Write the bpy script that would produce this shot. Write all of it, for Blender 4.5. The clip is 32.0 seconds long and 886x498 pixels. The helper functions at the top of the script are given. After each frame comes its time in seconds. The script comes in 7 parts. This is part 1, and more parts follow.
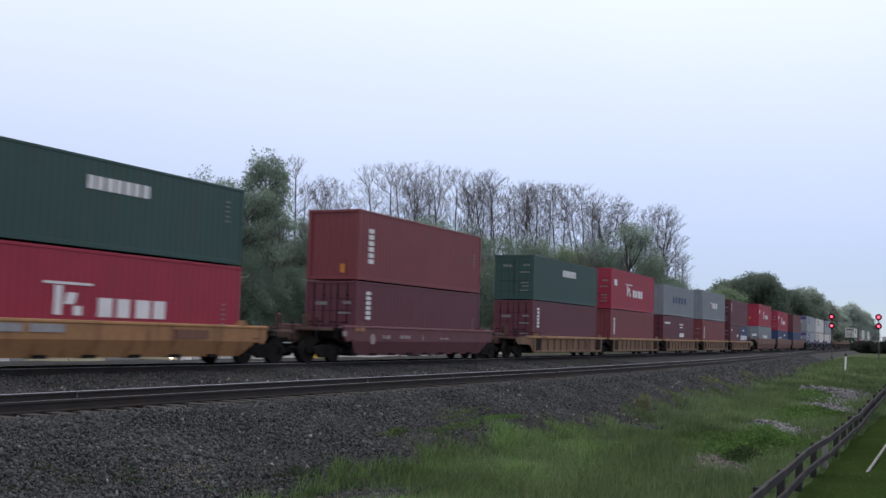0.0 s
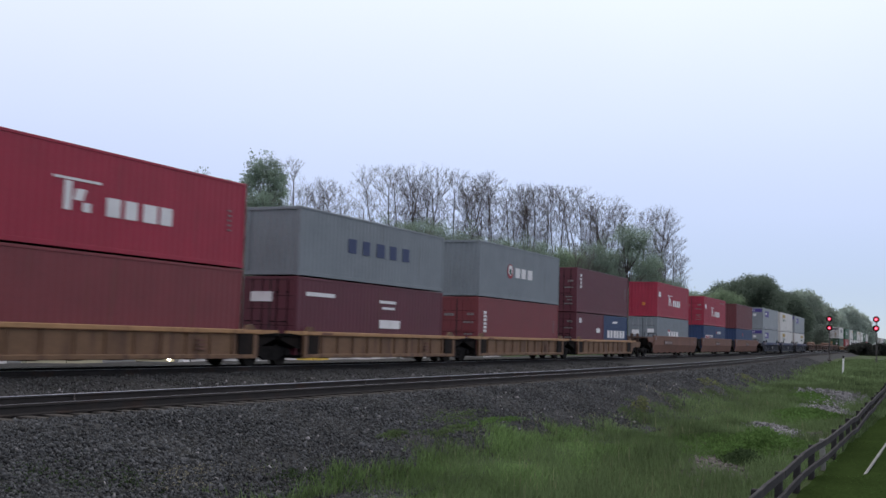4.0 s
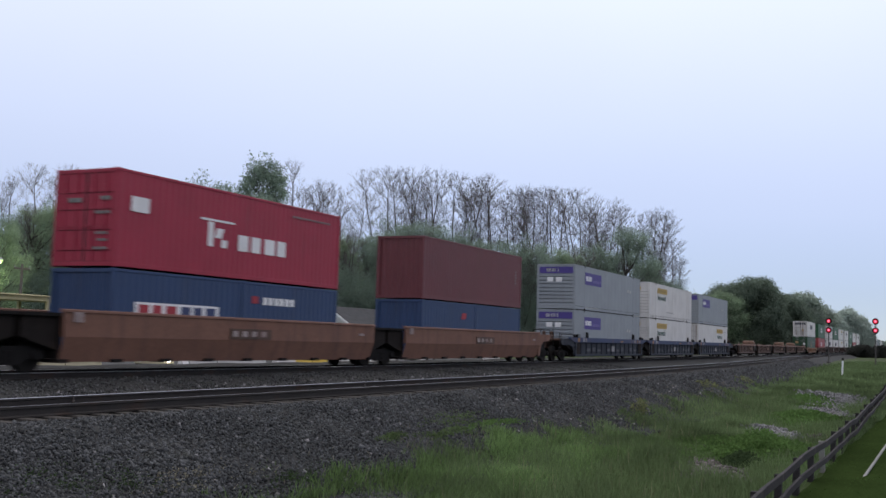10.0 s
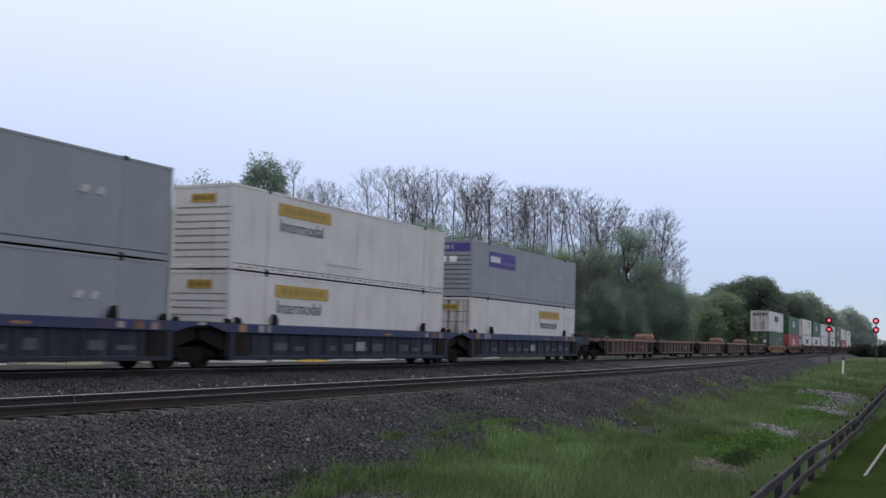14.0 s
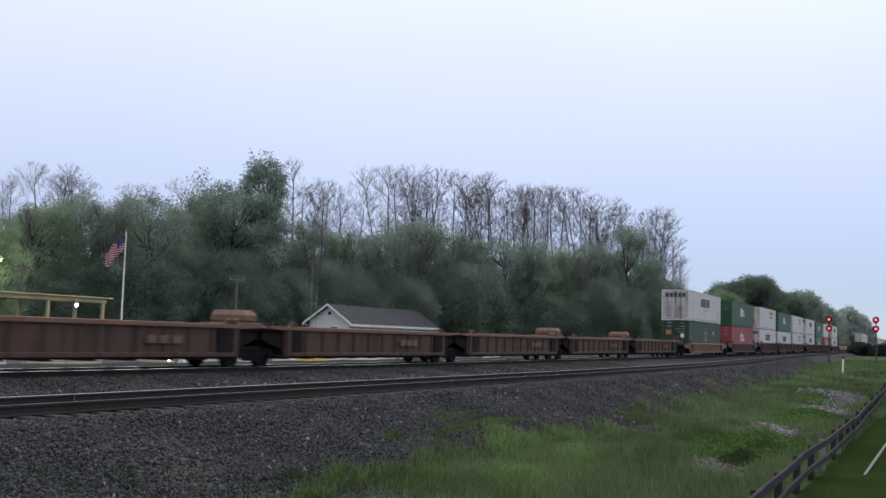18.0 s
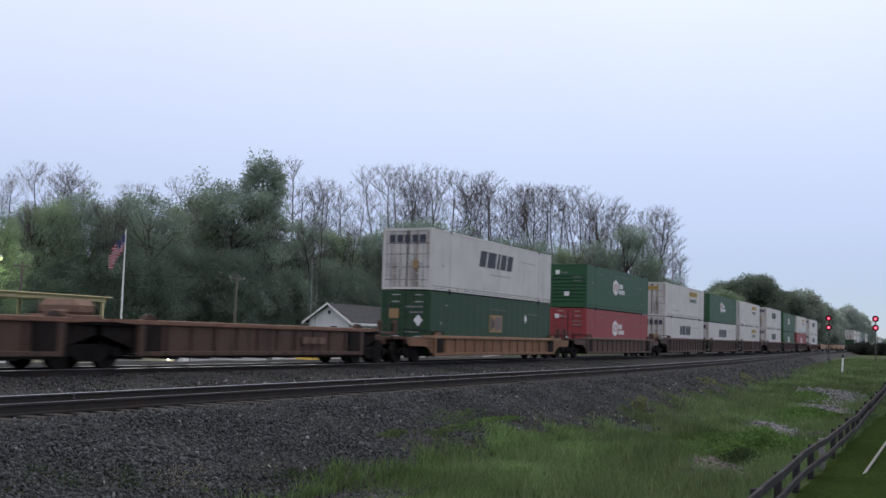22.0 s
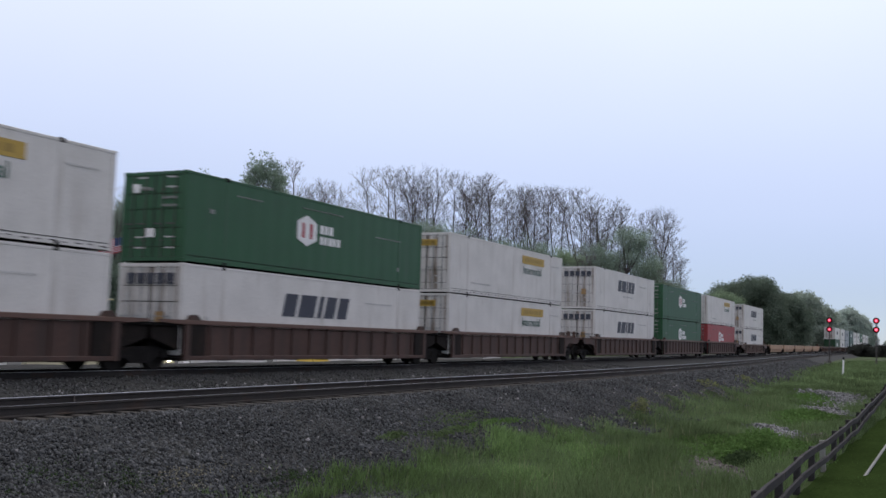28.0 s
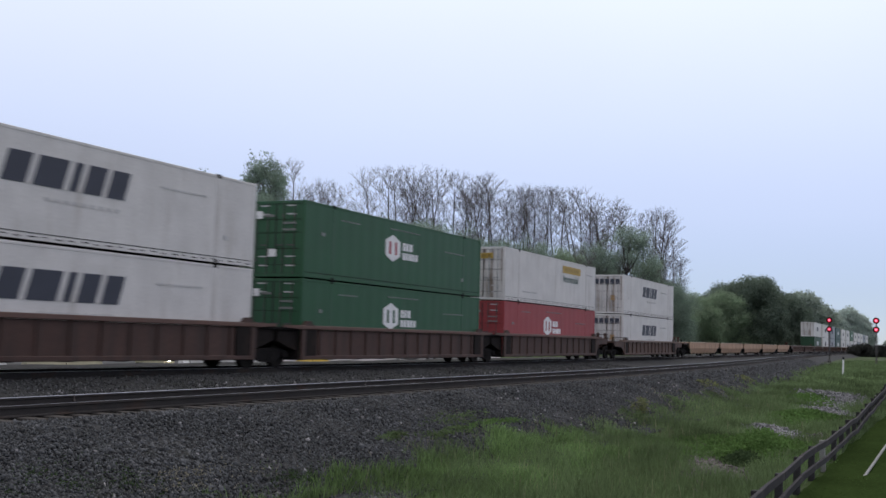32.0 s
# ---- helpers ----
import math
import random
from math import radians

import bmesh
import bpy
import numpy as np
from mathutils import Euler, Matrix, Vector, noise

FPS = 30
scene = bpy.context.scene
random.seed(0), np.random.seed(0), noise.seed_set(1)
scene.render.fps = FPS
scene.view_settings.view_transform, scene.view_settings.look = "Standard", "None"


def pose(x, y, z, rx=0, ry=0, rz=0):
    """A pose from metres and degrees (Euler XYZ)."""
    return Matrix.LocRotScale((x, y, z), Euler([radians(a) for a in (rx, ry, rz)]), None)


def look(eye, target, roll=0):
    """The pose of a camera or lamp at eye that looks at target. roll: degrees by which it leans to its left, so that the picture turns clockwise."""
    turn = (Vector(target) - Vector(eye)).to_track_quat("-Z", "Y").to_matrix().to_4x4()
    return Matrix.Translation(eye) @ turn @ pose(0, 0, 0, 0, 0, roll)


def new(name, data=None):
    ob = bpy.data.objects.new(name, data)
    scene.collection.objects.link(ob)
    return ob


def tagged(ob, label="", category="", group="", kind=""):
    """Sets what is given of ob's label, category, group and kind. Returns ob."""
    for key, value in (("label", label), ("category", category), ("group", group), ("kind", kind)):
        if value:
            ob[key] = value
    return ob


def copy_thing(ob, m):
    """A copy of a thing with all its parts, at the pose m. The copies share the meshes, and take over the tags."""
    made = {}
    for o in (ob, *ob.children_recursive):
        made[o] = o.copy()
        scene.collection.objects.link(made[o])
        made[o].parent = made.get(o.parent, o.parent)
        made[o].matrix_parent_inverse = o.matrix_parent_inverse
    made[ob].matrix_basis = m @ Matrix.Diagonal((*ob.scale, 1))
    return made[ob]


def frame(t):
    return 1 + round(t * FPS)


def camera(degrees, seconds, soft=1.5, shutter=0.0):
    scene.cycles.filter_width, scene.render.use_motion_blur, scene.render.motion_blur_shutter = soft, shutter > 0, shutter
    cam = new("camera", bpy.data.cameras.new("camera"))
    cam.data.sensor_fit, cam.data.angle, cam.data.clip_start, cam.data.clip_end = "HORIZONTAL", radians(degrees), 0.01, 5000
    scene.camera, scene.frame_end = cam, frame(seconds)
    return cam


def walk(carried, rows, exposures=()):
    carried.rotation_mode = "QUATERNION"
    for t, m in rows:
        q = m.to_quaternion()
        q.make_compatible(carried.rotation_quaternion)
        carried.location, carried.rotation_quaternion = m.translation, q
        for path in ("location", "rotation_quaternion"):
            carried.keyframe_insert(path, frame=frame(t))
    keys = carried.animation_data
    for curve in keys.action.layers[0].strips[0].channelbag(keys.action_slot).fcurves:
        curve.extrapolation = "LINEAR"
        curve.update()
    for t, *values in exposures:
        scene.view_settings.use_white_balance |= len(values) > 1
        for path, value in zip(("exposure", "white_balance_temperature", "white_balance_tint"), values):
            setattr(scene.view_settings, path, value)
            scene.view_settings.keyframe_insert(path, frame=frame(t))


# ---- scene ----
FOV, EYE = 46.15, (0.0, 0.0, 1.236)          # rail top is z = 0
YAW, PITCH, ROLL, FOCAL = 1.10703, 0.08434, 1.72, 1840.5


def view(dx, dy):
    """The standing camera, nudged on its tripod by a few thousandths of a radian."""
    yaw, pitch = YAW - dx / FOCAL, PITCH + dy / FOCAL
    way = Vector((math.sin(yaw) * math.cos(pitch), math.cos(yaw) * math.cos(pitch), math.sin(pitch)))
    return look(EYE, Vector(EYE) + way * 50, ROLL)


cam = camera(FOV, 32.0, soft=1.5, shutter=0.5)
walk(cam, [(t, view(dx, dy)) for t, dx, dy in (
    (0.0, 4.8, -4.8), (0.5, 3.3, -4.2), (1.0, 2.9, -3.2), (2.0, 1.7, -2.0), (3.0, 1.6, -1.5), (3.5, 1.5, -1.3),
    (5.5, 0.2, 1.4), (6.0, 0.1, 2.1), (6.5, -0.4, 3.8), (7.0, 0.0, 3.3), (8.0, 0.9, 2.5), (9.0, 1.3, 1.5),
    (10.0, 0.1, 3.0), (10.5, 0.1, 2.9), (11.0, 0.8, 1.9), (12.0, 0.9, 1.5), (13.0, 0.5, 1.6), (14.0, 0.9, 1.9),
    (14.5, 1.3, 1.5), (16.5, 1.4, 0.9), (17.5, 1.2, 0.3), (18.5, 0.3, 0.1), (19.5, 0.0, -0.1), (20.0, 0.2, -1.5),
    (20.5, 1.0, -2.7), (21.0, 1.1, -2.8), (22.0, 0.2, -1.7), (23.0, 0.5, -2.3), (23.5, 0.2, -1.4), (24.0, 0.9, 0.2),
    (25.0, 0.9, 1.8), (25.5, 0.2, 2.8), (27.5, 1.2, 1.7), (28.5, 1.4, 1.5), (29.5, 1.4, 0.1), (30.5, 1.1, 0.5),
    (31.0, 0.4, 1.4), (32.0, 1.1, 1.5))],
     [(0.0, 0.04), (3.0, 0.02), (8.0, 0.0), (12.5, -0.06), (13.3, -0.04), (14.2, 0.0), (17.0, 0.01), (23.0, -0.06), (25.5, -0.06), (28.0, -0.03), (32.0, -0.02)])

# ---- sky and light: a grey, misty dawn ----
SUN_UP, SUN_ROUND = radians(50), radians(75)
world = bpy.data.worlds.new("sky")
scene.world = world
world.use_nodes = True
wn, wl = world.node_tree.nodes, world.node_tree.links
wn.clear()
sky = wn.new("ShaderNodeTexSky")
sky.sky_type, sky.sun_disc = "NISHITA", False
sky.sun_elevation, sky.sun_rotation = SUN_UP, SUN_ROUND
sky.air_density, sky.dust_density, sky.ozone_density = 0.6, 0.2, 3.0
blue = wn.new("ShaderNodeBackground")
blue.inputs["Strength"].default_value = 0.05
wl.new(sky.outputs[0], blue.inputs["Color"])
where = wn.new("ShaderNodeTexCoord")
split = wn.new("ShaderNodeSeparateXYZ")
wl.new(where.outputs["Generated"], split.inputs[0])
cloud = wn.new("ShaderNodeValToRGB")
cloud.color_ramp.elements[0].position, cloud.color_ramp.elements[0].color = 0.0, (0.16, 0.18, 0.27, 1)
cloud.color_ramp.elements[1].position, cloud.color_ramp.elements[1].color = 1.0, (0.84, 0.79, 0.82, 1)
for at, col in ((0.05, (0.245, 0.250, 0.332, 1)), (0.12, (0.412, 0.420, 0.525, 1)), (0.20, (0.545, 0.565, 0.665, 1)), (0.32, (0.725, 0.745, 0.80, 1)), (0.50, (0.79, 0.75, 0.80, 1))):
    cloud.color_ramp.elements.new(at).color = col
wl.new(split.outputs["Z"], cloud.inputs[0])
drift = wn.new("ShaderNodeTexNoise")
drift.inputs["Scale"].default_value, drift.inputs["Detail"].default_value = 2.2, 3
wl.new(where.outputs["Generated"], drift.inputs["Vector"])
soft = wn.new("ShaderNodeMapRange")
soft.inputs["To Min"].default_value, soft.inputs["To Max"].default_value = 1.00, 1.13
wl.new(drift.outputs["Fac"], soft.inputs["Value"])
grey = wn.new("ShaderNodeBackground")
wl.new(cloud.outputs[0], grey.inputs["Color"])
wl.new(soft.outputs[0], grey.inputs["Strength"])
both = wn.new("ShaderNodeAddShader")
wl.new(blue.outputs[0], both.inputs[0])
wl.new(grey.outputs[0], both.inputs[1])
wl.new(both.outputs[0], wn.new("ShaderNodeOutputWorld").inputs["Surface"])

sun = new("sun", bpy.data.lights.new("sun", "SUN"))
sun.data.energy, sun.data.angle, sun.data.color = 1.05, radians(40), (1.0, 0.97, 0.84)
sun.matrix_basis = look((62, 17, 77), (0, 0, 0))


# ---- materials ----
def material(name, base, rough=0.6, metal=0.0, vary=0.18, scale=3.0, grain=40.0, bump=0.15, dirt=None, dirty=0.0,
             streak=False, coord="Object", island=0.0, spec=0.5):
    """A surface with a base colour that wanders at two scales, stains of a second colour, and fine relief."""
    m = bpy.data.materials.new(name)
    m.use_nodes = True
    n, l = m.node_tree.nodes, m.node_tree.links
    b = n["Principled BSDF"]
    b.inputs["Roughness"].default_value, b.inputs["Metallic"].default_value = rough, metal
    b.inputs["Specular IOR Level"].default_value = spec
    tc = n.new("ShaderNodeTexCoord")
    big, fine = n.new("ShaderNodeTexNoise"), n.new("ShaderNodeTexNoise")
    big.inputs["Scale"].default_value, big.inputs["Detail"].default_value = scale, 5
    fine.inputs["Scale"].default_value, fine.inputs["Detail"].default_value = grain, 4
    l.new(tc.outputs[coord], big.inputs["Vector"])
    l.new(tc.outputs[coord], fine.inputs["Vector"])
    add = n.new("ShaderNodeMath")
    add.operation = "ADD"
    l.new(big.outputs["Fac"], add.inputs[0])
    l.new(fine.outputs["Fac"], add.inputs[1])
    rng = n.new("ShaderNodeMapRange")
    rng.inputs["From Min"].default_value, rng.inputs["From Max"].default_value = 0.6, 1.4
    rng.inputs["To Min"].default_value, rng.inputs["To Max"].default_value = 1 - vary, 1 + vary
    l.new(add.outputs[0], rng.inputs["Value"])
    tint = n.new("ShaderNodeVectorMath")
    tint.operation = "SCALE"
    tint.inputs[0].default_value = base
    l.new(rng.outputs[0], tint.inputs["Scale"])
    out = tint.outputs[0]
    if island:
        geo = n.new("ShaderNodeNewGeometry")
        isl = n.new("ShaderNodeMapRange")
        isl.inputs["To Min"].default_value, isl.inputs["To Max"].default_value = 1 - island, 1 + island
        l.new(geo.outputs["Random Per Island"], isl.inputs["Value"])
        t2 = n.new("ShaderNodeVectorMath")
        t2.operation = "SCALE"
        l.new(out, t2.inputs[0])
        l.new(isl.outputs[0], t2.inputs["Scale"])
        out = t2.outputs[0]
    if dirt:
        st = n.new("ShaderNodeTexNoise")
        st.inputs["Scale"].default_value, st.inputs["Detail"].default_value = 1.6, 8
        mp = n.new("ShaderNodeMapping")
        mp.inputs["Scale"].default_value = (1.6, 1.6, 0.22) if streak else (1, 1, 1)
        l.new(tc.outputs[coord], mp.inputs["Vector"])
        l.new(mp.outputs[0], st.inputs["Vector"])
        pick = n.new("ShaderNodeMapRange")
        pick.inputs["From Min"].default_value, pick.inputs["From Max"].default_value = 0.62 - 0.25 * dirty, 0.80 - 0.18 * dirty
        pick.inputs["To Max"].default_value = min(1.0, 0.35 + dirty)
        l.new(st.outputs["Fac"], pick.inputs["Value"])
        mix = n.new("ShaderNodeMix")
        mix.data_type = "RGBA"
        l.new(pick.outputs[0], mix.inputs["Factor"])
        l.new(out, mix.inputs["A"])
        mix.inputs["B"].default_value = (*dirt, 1)
        out = mix.outputs["Result"]
    l.new(out, b.inputs["Base Color"])
    bp = n.new("ShaderNodeBump")
    bp.inputs["Strength"].default_value, bp.inputs["Distance"].default_value = bump, 0.01
    l.new(fine.outputs["Fac"], bp.inputs["Height"])
    l.new(bp.outputs[0], b.inputs["Normal"])
    return m


def glow(name, colour, strength):
    m = bpy.data.materials.new(name)
    m.use_nodes = True
    b = m.node_tree.nodes["Principled BSDF"]
    b.inputs["Base Color"].default_value = (*colour, 1)
    b.inputs["Emission Color"].default_value = (*colour, 1)
    b.inputs["Emission Strength"].default_value = strength
    return m


RUST = (0.11, 0.045, 0.025)
SOOT = (0.03, 0.028, 0.027)


def paint(name, base, dirt=RUST, dirty=0.18, rough=0.55):
    worn = rough > 0.6
    return material(name, base, rough, 0.0, 0.26 if worn else 0.17, 0.7 if worn else 0.8, 9.0 if worn else 14.0, 0.12 if worn else 0.06, dirt, dirty + (0.15 if worn else 0.0), True)


BOX = {
    "bottle": paint("bottle_green_paint", (0.018, 0.062, 0.053), (0.05, 0.045, 0.035), 0.26),
    "scarlet": paint("scarlet_paint", (0.31, 0.014, 0.042), SOOT, 0.05),
    "brick": paint("brick_red_paint", (0.180, 0.032, 0.039)),
    "oxide": paint("dark_oxide_paint", (0.125, 0.026, 0.033)),
    "maroon": paint("maroon_paint", (0.105, 0.020, 0.034)),
    "slate": paint("slate_grey_paint", (0.185, 0.214, 0.238), (0.10, 0.10, 0.09), 0.12),
    "navy": paint("navy_paint", (0.016, 0.043, 0.118), (0.035, 0.042, 0.065), 0.15),
    "silver": paint("pale_grey_paint", (0.244, 0.268, 0.292), (0.20, 0.20, 0.20), 0.08),
    "white": paint("white_paint", (0.59, 0.575, 0.56), (0.38, 0.35, 0.32), 0.24),
    "pine": paint("pine_green_paint", (0.007, 0.046, 0.015), (0.03, 0.06, 0.04), 0.10),
    "whitedoor": paint("grimy_white_paint", (0.53, 0.515, 0.50), (0.16, 0.12, 0.09), 0.62),
    "emerald": paint("emerald_paint", (0.010, 0.074, 0.027), (0.04, 0.07, 0.05), 0.10),
    "tomato": paint("tomato_red_paint", (0.285, 0.036, 0.041), (0.20, 0.036, 0.036), 0.10),
}
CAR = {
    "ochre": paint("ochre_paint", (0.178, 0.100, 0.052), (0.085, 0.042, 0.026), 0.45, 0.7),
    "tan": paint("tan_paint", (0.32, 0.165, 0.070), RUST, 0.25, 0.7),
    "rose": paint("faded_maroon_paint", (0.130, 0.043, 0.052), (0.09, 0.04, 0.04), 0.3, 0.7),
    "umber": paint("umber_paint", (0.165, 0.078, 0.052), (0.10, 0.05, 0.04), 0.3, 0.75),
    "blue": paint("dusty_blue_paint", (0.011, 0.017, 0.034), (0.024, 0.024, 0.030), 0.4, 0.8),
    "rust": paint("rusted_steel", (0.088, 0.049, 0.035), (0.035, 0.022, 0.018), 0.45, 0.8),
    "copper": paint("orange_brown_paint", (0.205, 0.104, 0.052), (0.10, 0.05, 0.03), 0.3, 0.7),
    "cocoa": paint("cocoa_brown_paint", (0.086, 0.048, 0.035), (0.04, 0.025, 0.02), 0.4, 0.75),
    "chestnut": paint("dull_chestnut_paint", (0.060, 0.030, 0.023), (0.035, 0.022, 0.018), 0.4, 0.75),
    # Blue cars' recessed sheets: recess shade and dirt in one dark colour.
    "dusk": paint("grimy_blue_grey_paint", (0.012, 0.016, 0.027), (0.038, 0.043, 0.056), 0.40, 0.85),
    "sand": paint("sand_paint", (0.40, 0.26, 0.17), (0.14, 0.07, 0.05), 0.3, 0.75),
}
# Top-chord colours, mostly lighter than the side sheets below.
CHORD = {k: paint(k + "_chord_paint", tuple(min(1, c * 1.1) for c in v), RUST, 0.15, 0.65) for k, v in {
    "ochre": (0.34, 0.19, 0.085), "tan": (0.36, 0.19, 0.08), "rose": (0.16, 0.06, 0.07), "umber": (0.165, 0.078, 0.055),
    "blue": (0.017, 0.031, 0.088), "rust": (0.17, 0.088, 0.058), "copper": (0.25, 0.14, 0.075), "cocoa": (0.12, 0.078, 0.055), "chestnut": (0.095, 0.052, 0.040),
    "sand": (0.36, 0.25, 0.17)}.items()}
BLACK = material("sooty_steel", (0.011, 0.010, 0.010), 0.85, 0.0, 0.3, 2.0, 30.0, 0.3, (0.03, 0.018, 0.014), 0.2, spec=0.15)
# Wheels are darkened: the dark of the truck gap is in this colour.
TREAD = material("worn_wheel_steel", (0.016, 0.014, 0.013), 0.8, 0.0, 0.25, 3.0, 40.0, 0.1, (0.03, 0.018, 0.014), 0.2, spec=0.2)
DULLSTEEL = material("dull_grey_steel", (0.085, 0.080, 0.078), 0.7, 0.3, 0.25, 3.0, 40.0, 0.1, RUST, 0.3)
STEEL = material("galvanised_steel", (0.34, 0.35, 0.36), 0.5, 0.7, 0.2, 3.0, 40.0, 0.1, RUST, 0.12)
M_WHITE = material("white_vinyl", (0.74, 0.74, 0.75), 0.6, 0, 0.12, 2.0, 30.0, 0.03, (0.45, 0.42, 0.40), 0.12)
M_DULL = material("faint_pale_vinyl", (0.20, 0.205, 0.20), 0.6, 0, 0.12, 2.0, 30.0, 0.03)
M_GREYMARK = material("grey_vinyl", (0.45, 0.45, 0.45), 0.6, 0, 0.12, 2.0, 30.0, 0.03)
M_INK = material("dark_slate_vinyl", (0.035, 0.040, 0.060), 0.6, 0, 0.15, 2.0, 30.0, 0.03)
M_NAVY = material("navy_vinyl", (0.028, 0.045, 0.12), 0.6, 0, 0.12, 2.0, 30.0, 0.03)
M_VIOLET = material("violet_vinyl", (0.060, 0.040, 0.22), 0.6, 0, 0.12, 2.0, 30.0, 0.03)
M_LILAC = material("lilac_vinyl", (0.15, 0.12, 0.34), 0.6, 0, 0.12, 2.0, 30.0, 0.03)
M_YELLOW = material("yellow_vinyl", (0.42, 0.28, 0.055), 0.6, 0, 0.12, 2.0, 30.0, 0.03)
M_AMBER = material("dull_gold_vinyl", (0.30, 0.20, 0.045), 0.6, 0, 0.12, 2.0, 30.0, 0.03)
M_ORANGE = material("orange_label", (0.55, 0.20, 0.03), 0.6, 0, 0.12, 2.0, 30.0, 0.03)
M_TAN = material("dull_tan_vinyl", (0.30, 0.19, 0.085), 0.6, 0, 0.15, 2.0, 30.0, 0.03, (0.12, 0.10, 0.06), 0.2)
M_FIELD = material("dull_mauve_vinyl", (0.16, 0.13, 0.13), 0.6, 0, 0.15, 2.0, 30.0, 0.03)
M_CLOTH = material("off_white_cloth", (0.44, 0.41, 0.45), 0.9, 0, 0.12, 2.0, 30.0, 0.03)
M_RED = material("red_vinyl", (0.33, 0.025, 0.04), 0.6, 0, 0.12, 2.0, 30.0, 0.03)
M_GREENINK = material("green_ink_vinyl", (0.05, 0.11, 0.09), 0.6, 0, 0.12, 2.0, 30.0, 0.03)
RAIL = material("rail_steel", (0.037, 0.034, 0.033), 0.85, 0.0, 0.25, 2.0, 40.0, 0.2, (0.06, 0.035, 0.024), 0.3, spec=0.15)
RAILBUSY = material("bright_rail_head", (0.44, 0.45, 0.47), 0.45, 0.9, 0.08, 2.0, 60.0, 0.02)
RAILTOP = material("polished_rail_head", (0.16, 0.17, 0.21), 0.5, 0.9, 0.08, 2.0, 60.0, 0.02)
TIE = material("creosoted_timber", (0.058, 0.053, 0.049), 0.85, 0, 0.35, 3.0, 30.0, 0.5, (0.09, 0.085, 0.08), 0.2, spec=0.12)
# Bed colour is darkened in place of shadows between loose stones.
BALLAST = material("crushed_stone_bed", (0.034, 0.035, 0.036), 0.9, 0, 0.5, 2.0, 26.0, 1.0, (0.025, 0.024, 0.024), 0.4, False, "Object", spec=0.12)
STONE = material("crushed_stone", (0.058, 0.061, 0.065), 0.80, 0, 0.40, 0.8, 30.0, 0.4, (0.040, 0.040, 0.030), 0.15, False, "Object", 0.70, spec=0.12)
BALLASTPALE = material("dusty_crushed_stone", (0.069, 0.071, 0.072), 0.85, 0, 0.40, 0.8, 30.0, 0.4, (0.06, 0.065, 0.04), 0.2, False, "Object", 0.70, spec=0.12)
BARSTONE = material("weathered_limestone", (0.195, 0.196, 0.202), 0.85, 0, 0.35, 2.0, 30.0, 0.4, (0.07, 0.075, 0.05), 0.2, False, "Object", 0.6, spec=0.12)
DULLSTONE = material("muddy_broken_stone", (0.140, 0.124, 0.124), 0.88, 0, 0.35, 2.0, 30.0, 0.4, (0.05, 0.055, 0.035), 0.25, False, "Object", 0.6, spec=0.12)
PALESTONE = material("pale_limestone", (0.21, 0.205, 0.21), 0.85, 0, 0.3, 3.0, 30.0, 0.4, None, 0, False, "Object", 0.4, spec=0.12)
SOIL = material("grassy_soil", (0.042, 0.064, 0.020), 0.95, 0, 0.4, 0.35, 6.0, 0.6, (0.060, 0.052, 0.034), 0.25, spec=0.12)
LAWN = material("mown_lawn", (0.026, 0.043, 0.013), 0.95, 0, 0.40, 0.5, 12.0, 0.6, spec=0.0)
BARK = material("grey_brown_bark", (0.080, 0.070, 0.066), 0.9, 0, 0.35, 1.0, 12.0, 0.6, spec=0.12)
# Twig colour is lightened to carry the mist before the woods.
TWIG = material("mist_paled_reddish_twigs", (0.135, 0.118, 0.122), 0.9, 0, 0.3, 1.0, 12.0, 0.2, spec=0.12)


def foliage(name, base, island=0.28, wander=0.25):
    """Leaves: they scatter light back and let as much through."""
    m = bpy.data.materials.new(name)
    m.use_nodes = True
    n, l = m.node_tree.nodes, m.node_tree.links
    n.remove(n["Principled BSDF"])
    tc, big = n.new("ShaderNodeTexCoord"), n.new("ShaderNodeTexNoise")
    big.inputs["Scale"].default_value, big.inputs["Detail"].default_value = 0.35, 4
    l.new(tc.outputs["Object"], big.inputs["Vector"])
    geo = n.new("ShaderNodeNewGeometry")
    isl, wide, mul, tint = n.new("ShaderNodeMapRange"), n.new("ShaderNodeMapRange"), n.new("ShaderNodeMath"), n.new("ShaderNodeVectorMath")
    isl.inputs["To Min"].default_value, isl.inputs["To Max"].default_value = 1 - island, 1 + island
    wide.inputs["From Min"].default_value, wide.inputs["From Max"].default_value = 0.3, 0.7
    wide.inputs["To Min"].default_value, wide.inputs["To Max"].default_value = 1 - wander, 1 + wander
    l.new(geo.outputs["Random Per Island"], isl.inputs["Value"])
    l.new(big.outputs["Fac"], wide.inputs["Value"])
    mul.operation, tint.operation = "MULTIPLY", "SCALE"
    l.new(isl.outputs[0], mul.inputs[0])
    l.new(wide.outputs[0], mul.inputs[1])
    tint.inputs[0].default_value = base
    l.new(mul.outputs[0], tint.inputs["Scale"])
    back, thru, mix = n.new("ShaderNodeBsdfDiffuse"), n.new("ShaderNodeBsdfTranslucent"), n.new("ShaderNodeAddShader")
    l.new(tint.outputs[0], back.inputs["Color"])
    l.new(tint.outputs[0], thru.inputs["Color"])
    l.new(back.outputs[0], mix.inputs[0])
    l.new(thru.outputs[0], mix.inputs[1])
    l.new(mix.outputs[0], n["Material Output"].inputs["Surface"])
    return m


